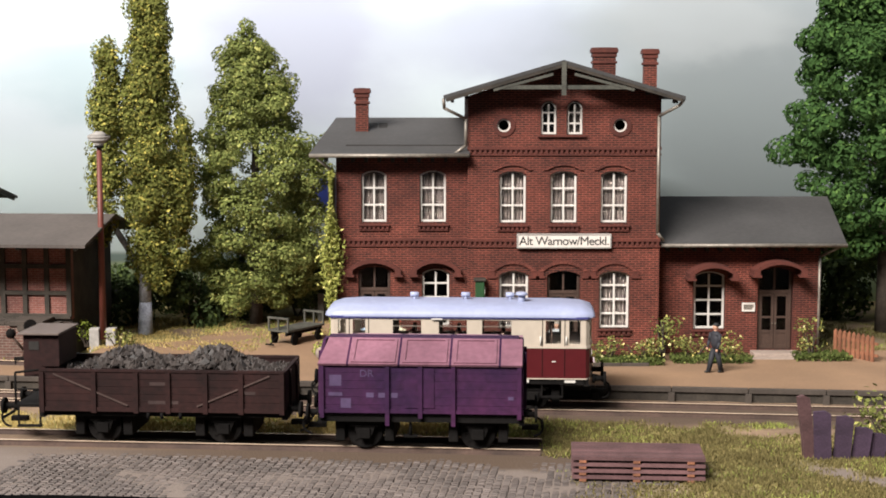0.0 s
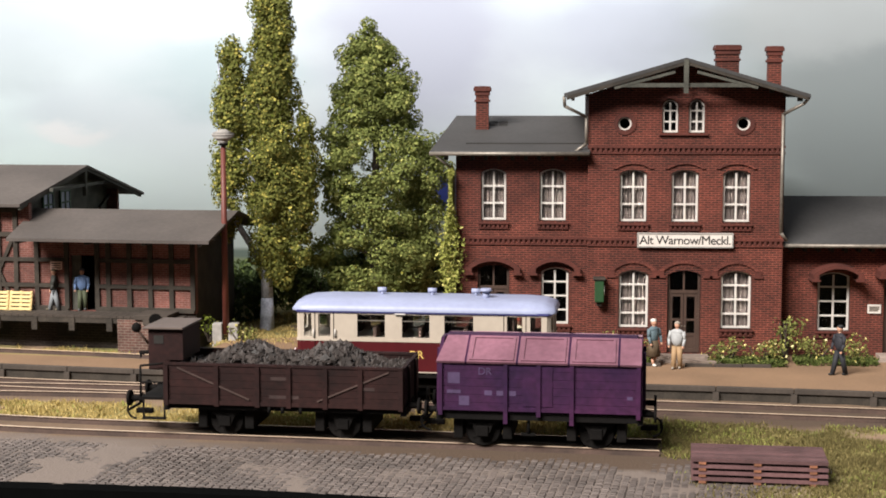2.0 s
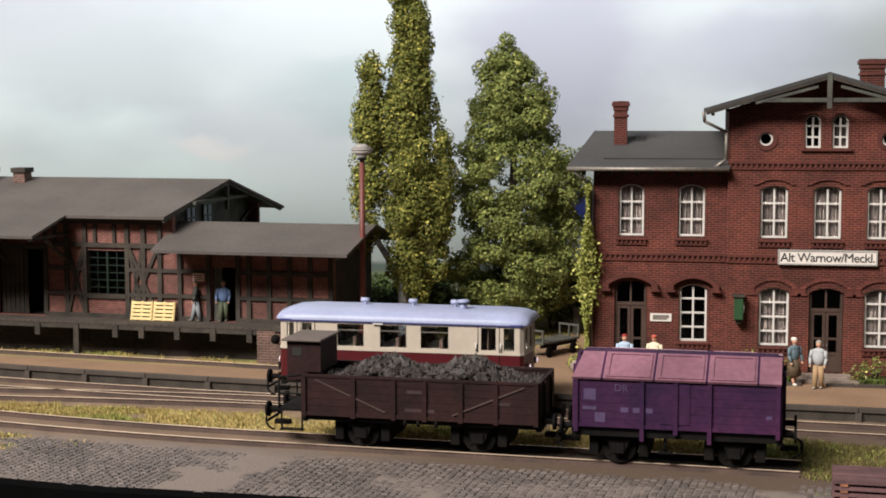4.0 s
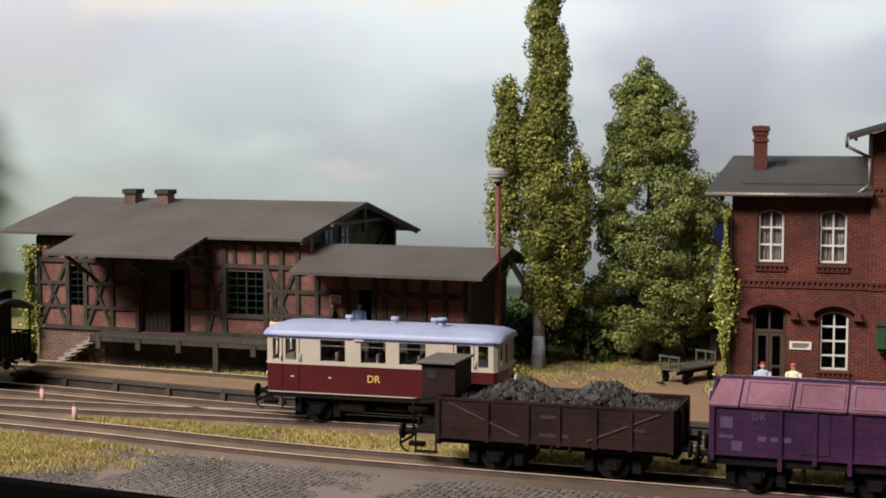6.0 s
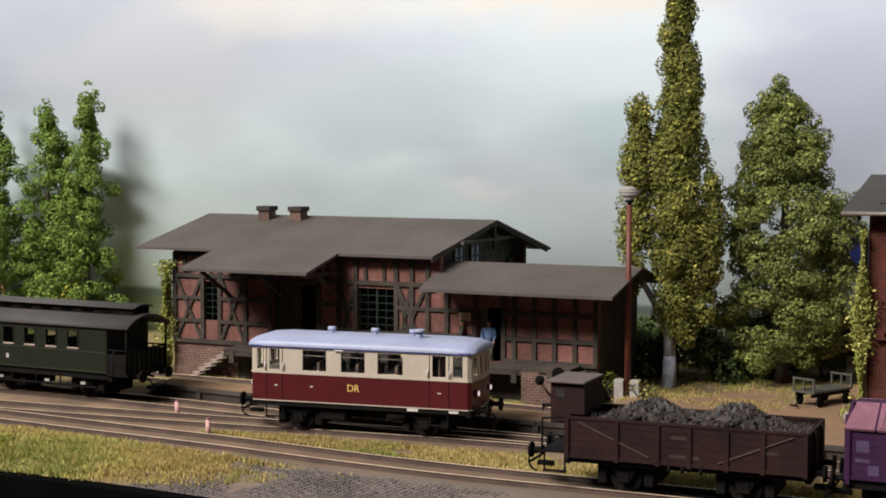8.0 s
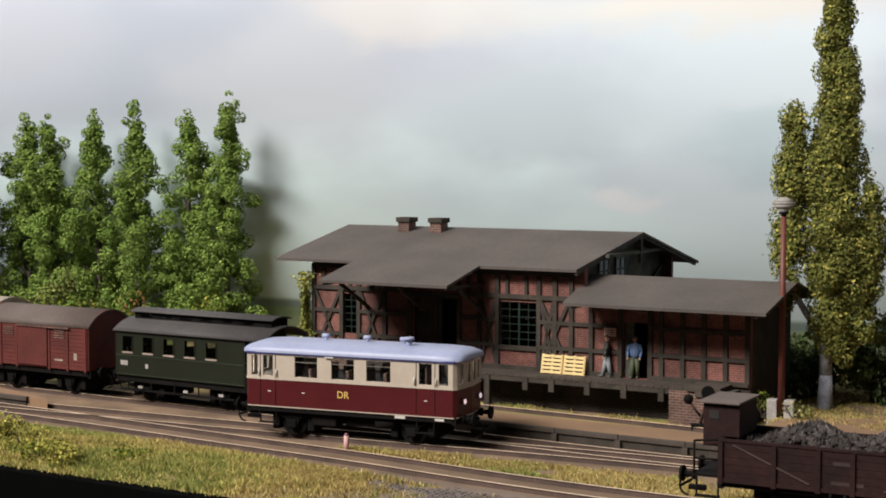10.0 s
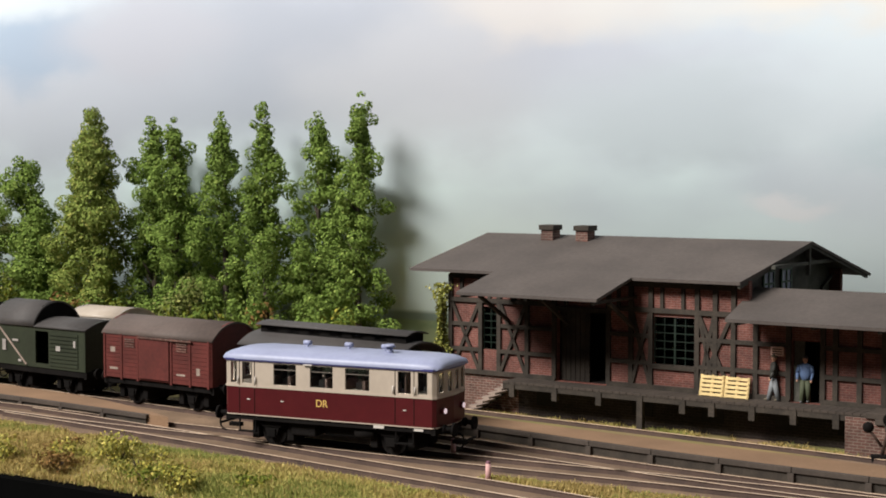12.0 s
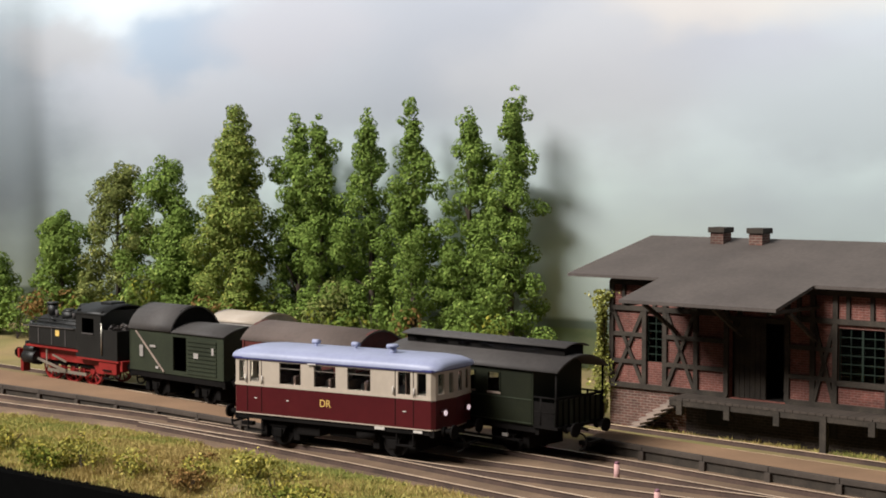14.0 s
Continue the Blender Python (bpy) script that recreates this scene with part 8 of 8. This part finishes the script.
pile = thing("plank_stack", "stack of grey-violet planks laid on crosswise spacers", "timber stack", 5.35, 41.3, -0.2, -4)
pile.scale = (0.97, 0.97, 0.84)
for lay in range(4):
    z = 0.02 + lay * 0.205
    for k in range(8):
        bm = bm_new()
        box(bm, -1.85, 1.85, -0.92 + k * 0.235, -0.72 + k * 0.235, z + 0.08, z + 0.19)
        part("plank", bm, M_PLANK, pile)
    for x in (-1.55, -0.05, 1.45):
        bm = bm_new()
        box(bm, x - 0.1, x + 0.1, -0.95, 0.98, z, z + 0.075)
        part("spacer", bm, M_PICKET, pile)

fence = thing("plank_fence", "leaning fence of dark violet tarred planks", "fence", 10.95, 43.1, -0.2, -8)
fence.scale = (0.86, 0.86, 0.79)
rf = random.Random(12)
for k, (x, h, lean) in enumerate([(0.0, 1.95, -3), (0.62, 1.75, 2), (1.22, 1.3, 5), (1.75, 1.05, 8)]):
    bm = bm_new()
    prism(bm, [(-0.28, 0), (0.28, 0), (0.30, h * 0.93), (0.1, h), (-0.28, h * 0.98)], "y", -0.06, 0.06)
    o = part("plank", bm, M_FENCEPLANK, fence)
    o.matrix_basis = pose(x * S, 0.15 * k * S, -0.1 * S, 6, lean, 0)
bm = bm_new()
prism(bm, [(-0.2, 0), (0.2, 0), (0.2, 2.2), (0, 2.35), (-0.2, 2.3)], "y", -0.1, 0.1)
o = part("post", bm, M_PLANK, fence, "grey weathered end post")
o.matrix_basis = pose(-0.42 * S, 0.25 * S, 0, 0, -7, 20)

pk = thing("picket_fence", "short rust-brown picket fence beside the station wing", "fence", 15.15, 58.4, 0.2, -62)
for k in range(9):
    bm = bm_new()
    prism(bm, [(k * 0.25, 0), (k * 0.25 + 0.15, 0), (k * 0.25 + 0.15, 0.95), (k * 0.25 + 0.075, 1.05), (k * 0.25, 0.95)], "y", -0.03, 0.03)
    part("picket", bm, M_PICKET, pk)
for z in (0.3, 0.75):
    bm = bm_new()
    box(bm, -0.05, 2.3, 0.03, 0.09, z - 0.05, z + 0.05)
    part("rail", bm, M_PICKET, pk)

M_PINKPOST = mat("faded_pink_post", (0.55, 0.32, 0.30), 0.7, 0.15)
for x, y, h in ((-26.7, 49.2, 0.42), (-29.8, 52.4, 0.4)):
    cp = thing("clearance_post", "small white fouling-point post with a red cap between the tracks", "marker", x, y, -0.2, group="clearance posts")
    bm = bm_new()
    rod(bm, (0, 0, -0.05), (0, 0, h + 0.15), 0.10, 0.09, n=12)
    part("post", bm, M_PINKPOST, cp)
    bm = bm_new()
    rod(bm, (0, 0, h + 0.15), (0, 0, h + 0.22), 0.095, 0.05, n=12)
    part("cap", bm, M_LID, cp)

lv = thing("point_lever", "dark iron hand lever with weight beside the brick steps", "lever", -16.3, 58.5, 0.0, 20)
bm = bm_new()
box(bm, -0.35, 0.35, -0.2, 0.2, -0.2, 0.1, 0, 0.03)
part("base", bm, M_UNDER, lv)
bm = bm_new()
rod(bm, (0, 0, 0.05), (0.35, 0, 1.5), 0.06, 0.05)
rod(bm, (0, 0, 0.4), (-0.45, 0, 1.0), 0.05)
part("lever_arm", bm, M_RUST, lv)
bm = bm_new()
rod(bm, (0.3, -0.12, 1.3), (0.3, 0.12, 1.3), 0.26, n=14)
ball(bm, (-0.45, 0, 1.05), 0.2, 0.15, 0.2)
part("weight", bm, M_UNDER, lv)

kb = thing("flower_bed_kerb", "low stone kerb round the station flower bed", "kerb", 0, 55.65, 0.26)
for k in range(9):
    if k == 5:
        continue
    bm = bm_new()
    x0 = -1.6 + k * 1.05 - (0.2 if k > 5 else 0)
    box(bm, x0, x0 + 1.02, -0.06, 0.06, -0.1, 0.12, 0, 0.015)
    part("kerb_stone", bm, M_KERB, kb)
for x0, x1, y in ((-1.6, 3.3, 56.35), (5.7, 8.2, 56.3), (8.6, 11.6, 56.7), (13.3, 15.4, 57.2)):
    rng = np.random.default_rng(int(10 * x1))
    n = int((x1 - x0) * 420)
    pts = np.stack([rng.uniform(x0, x1, n), rng.uniform(y - 0.65, y + 0.6, n), 0.28 + rng.uniform(0, 0.22, n) ** 1.0], 1)
    g = flakes("bed_turf", pts, rng.uniform(0.08, 0.16, n), M_LEAF_TURF, None, "", n, -0.8)
    tagged(g, "fresh green turf in the station bed", "grass", kind="stuff")
mp = thing("garden_post", "grey timber post behind the path", "post", -5.4, 66.8, 0.2)
bm = bm_new()
box(bm, -0.14, 0.14, -0.1, 0.1, -0.1, 1.3, 0, 0.03)
part("post", bm, M_GABLE, mp)
stn = thing("boulder", "rounded pale boulder beside the platform path", "stone", -4.2, 57.0, 0.26)
bm = bm_new()
ball(bm, (0, 0, 0.25), 0.62, 0.4, 0.38, 0, 3)
for v in bm.verts:
    v.co *= 1 + 0.12 * noise.noise(v.co * 3)
part("stone", bm, M_STONE, stn)


def figurine(x, y, z, rz, coat, legs, hat, label, skirt=False, h=1.74, step=0.1):
    """A painted model figure, one plain mesh."""
    bm = bm_new()
    k = h / 1.74
    for s in (-1, 1):
        if not skirt:
            rod(bm, (s * 0.10, s * step, 0.02), (s * 0.09, 0, 0.84 * k), 0.085, 0.11, 8, 1)
        else:
            rod(bm, (s * 0.09, s * step, 0.02), (s * 0.08, 0, 0.4 * k), 0.05, 0.06, 8, 2)
        ball(bm, (s * 0.10, s * step - 0.06, 0.05), 0.06, 0.13, 0.05, 3, 1)
        rod(bm, (s * 0.23, 0, 1.38 * k), (s * 0.29, -0.04, 1.10 * k), 0.07, 0.06, 8, 0)
        rod(bm, (s * 0.29, -0.04, 1.10 * k), (s * 0.26, -0.14, 0.86 * k), 0.06, 0.045, 8, 0)
        ball(bm, (s * 0.26, -0.15, 0.82 * k), 0.05, 0.05, 0.06, 2, 1)
    if skirt:
        rod(bm, (0, 0, 0.36 * k), (0, 0, 0.95 * k), 0.27, 0.17, 12, 1)
    ball(bm, (0, 0, 1.15 * k), 0.23, 0.15, 0.36 * k, 0, 2)
    ball(bm, (0, 0, 1.35 * k), 0.25, 0.13, 0.12, 0, 2)
    rod(bm, (0, 0, 1.42 * k), (0, 0, 1.54 * k), 0.06, 0.06, 8, 2)
    ball(bm, (0, 0, 1.61 * k), 0.10, 0.115, 0.13, 2, 2)
    ball(bm, (0, 0.02, 1.67 * k), 0.115, 0.125, 0.085, 3, 2)
    cols = [mat("figure_coat", coat, 0.7, 0.15), mat("figure_legs", legs, 0.7, 0.15), mat("figure_skin", (0.50, 0.27, 0.18), 0.6, 0.08), mat("figure_hat", hat, 0.7, 0.1)]
    return solid("figurine", bm, cols, label, "figurine", x, y, z, rz, group="model figures")


figurine(3.36, 55.75, 0.26, 40, (0.10, 0.14, 0.16), (0.09, 0.06, 0.035), (0.62, 0.58, 0.52), "painted model figurine in grey-blue jacket and brown skirt", True)
figurine(4.17, 55.17, 0.26, -20, (0.34, 0.34, 0.34), (0.30, 0.19, 0.10), (0.28, 0.24, 0.2), "painted model figurine in blue jacket and tan trousers")
figurine(9.82, 54.35, 0.26, -60, (0.022, 0.022, 0.028), (0.018, 0.018, 0.022), (0.02, 0.02, 0.02), "painted model figurine in black uniform on the platform", step=0.22, h=1.8)
figurine(-2.72, 55.6, 0.26, 0, (0.34, 0.42, 0.52), (0.05, 0.05, 0.07), (0.22, 0.02, 0.02), "painted model figurine in pale blue shirt and red cap")
figurine(-1.64, 55.6, 0.26, 160, (0.62, 0.54, 0.38), (0.08, 0.06, 0.05), (0.40, 0.08, 0.05), "painted model figurine in cream jacket and red cap")
figurine(-20.87, 60.85, 1.33, -70, (0.04, 0.04, 0.035), (0.20, 0.21, 0.22), (0.12, 0.10, 0.07), "painted model figurine in dark jacket on the loading dock", step=0.18)
figurine(-19.71, 60.95, 1.33, 0, (0.13, 0.20, 0.36), (0.07, 0.08, 0.045), (0.10, 0.10, 0.10), "painted model figurine in blue jacket on the loading dock")


# ---- cobbled road: setts in rows across the road, worn and partly covered with sand ----
def build_setts():
    road = thing("cobbled_road", "worn granite sett road partly covered with sand", "road", kind="structure")
    rnd = random.Random(17)
    shapes = []
    for k in range(5):
        bm = bm_new()
        r2 = random.Random(90 + k)
        j = [r2.uniform(-0.012, 0.012) for _ in range(16)]
        lo = [bm.verts.new(c) for c in ((-0.105 + j[0], -0.085 + j[1], -0.1), (0.105 + j[2], -0.085 + j[3], -0.1), (0.105 + j[4], 0.085 + j[5], -0.1), (-0.105 + j[6], 0.085 + j[7], -0.1))]
        md = [bm.verts.new((v.co.x, v.co.y, -0.02)) for v in lo]
        hi = [bm.verts.new((v.co.x * 0.72, v.co.y * 0.72, 0.022 + j[8 + i])) for i, v in enumerate(md)]
        bm.faces.new(hi)
        for i in range(4):
            n = (i + 1) % 4
            f = bm.faces.new((md[i], md[n], hi[n], hi[i]))
            bm.faces.new((lo[i], lo[n], md[n], md[i]))
        shapes.append(bm)
    meshes = [mesh_of("sett", b.copy(), M_COBBLE_PIECE) for b in shapes]
    for b in shapes:
        b.verts.index_update()
    base = [([v.co.copy() for v in b.verts], [[v.index for v in f.verts] for f in b.faces]) for b in shapes]
    verts, faces, singles = [], [], 0
    x = -25.0
    while x < 9.2:
        y = lerp_path(EDGE, x) + 0.15 + rnd.uniform(0, 0.15)
        lim = lerp_path(TRACK_A, min(x, 3.0)) - 1.45
        while y < lim:
            yy = y
            y += 0.187
            sand = fbm(x, yy, 0.33, 14.0) + 0.25 * smoothstep(-19, -25, x)
            if sand > 0.40 or grass_at(x, yy) > 0.45:
                continue
            k = rnd.randrange(5)
            z = -0.205 + rnd.uniform(-0.012, 0.012) - 0.05 * max(0, sand)
            px, py, a = x + rnd.uniform(-0.01, 0.01) + 0.12 * (yy - 40), yy + rnd.uniform(-0.01, 0.01), rnd.uniform(-5, 5) - 6
            if -6.4 < x < -2.6 and 39.3 < yy < 41.6 and singles < 300:
                o = part("sett", meshes[k], None, road)
                o.matrix_basis = spot(px, py, z, a)
                singles += 1
                continue
            c, s_ = math.cos(math.radians(a)), math.sin(math.radians(a))
            o = len(verts)
            vs, fs = base[k]
            verts += [((px + v.x * c - v.y * s_) * S, (py + v.x * s_ + v.y * c) * S, (z + v.z) * S) for v in vs]
            faces += [[i + o for i in f] for f in fs]
        x += 0.228
    me = bpy.data.meshes.new("setts")
    me.from_pydata(verts, [], faces)
    me.materials.append(M_COBBLE)
    ob = new("sett_paving", me)
    ob.parent = road
    tagged(ob, "rows of worn granite setts", kind="stuff")


build_setts()


# ---- what moves: the railcar runs from the station over the crossover ----
RAILCAR_ROWS = [
    (0.0, 0.60, 50.070, -2.94),
    (0.5, -0.62, 50.176, -2.94),
    (1.0, -1.95, 50.291, -2.85),
    (1.5, -3.19, 50.399, -2.76),
    (2.0, -4.50, 50.499, -2.66),
    (2.5, -5.80, 50.597, -2.57),
    (3.0, -7.21, 50.705, -2.57),
    (5.5, -13.95, 51.221, -2.05),
    (6.0, -15.44, 51.309, -1.12),
    (6.5, -16.75, 51.336, -0.29),
    (7.0, -18.22, 51.366, 0.53),
    (7.5, -19.63, 51.396, 1.36),
    (8.0, -21.15, 51.362, 2.25),
    (10.5, -28.72, 51.15, 3.6),
    (11.0, -30.45, 51.17, 4.6),
    (11.5, -31.97, 51.18, 5.0),
    (12.0, -33.62, 51.21, 5.1),
    (12.5, -35.20, 51.26, 5.1),
    (13.0, -36.82, 51.31, 5.0),
    (13.5, -38.32, 51.35, 4.9),
    (14.0, -39.92, 51.38, 4.8),
]


def motions():
    walk(RAILCAR, [(t, pose(x * S, y * S, 0, 0, 0, a)) for t, x, y, a in RAILCAR_ROWS])


motions()
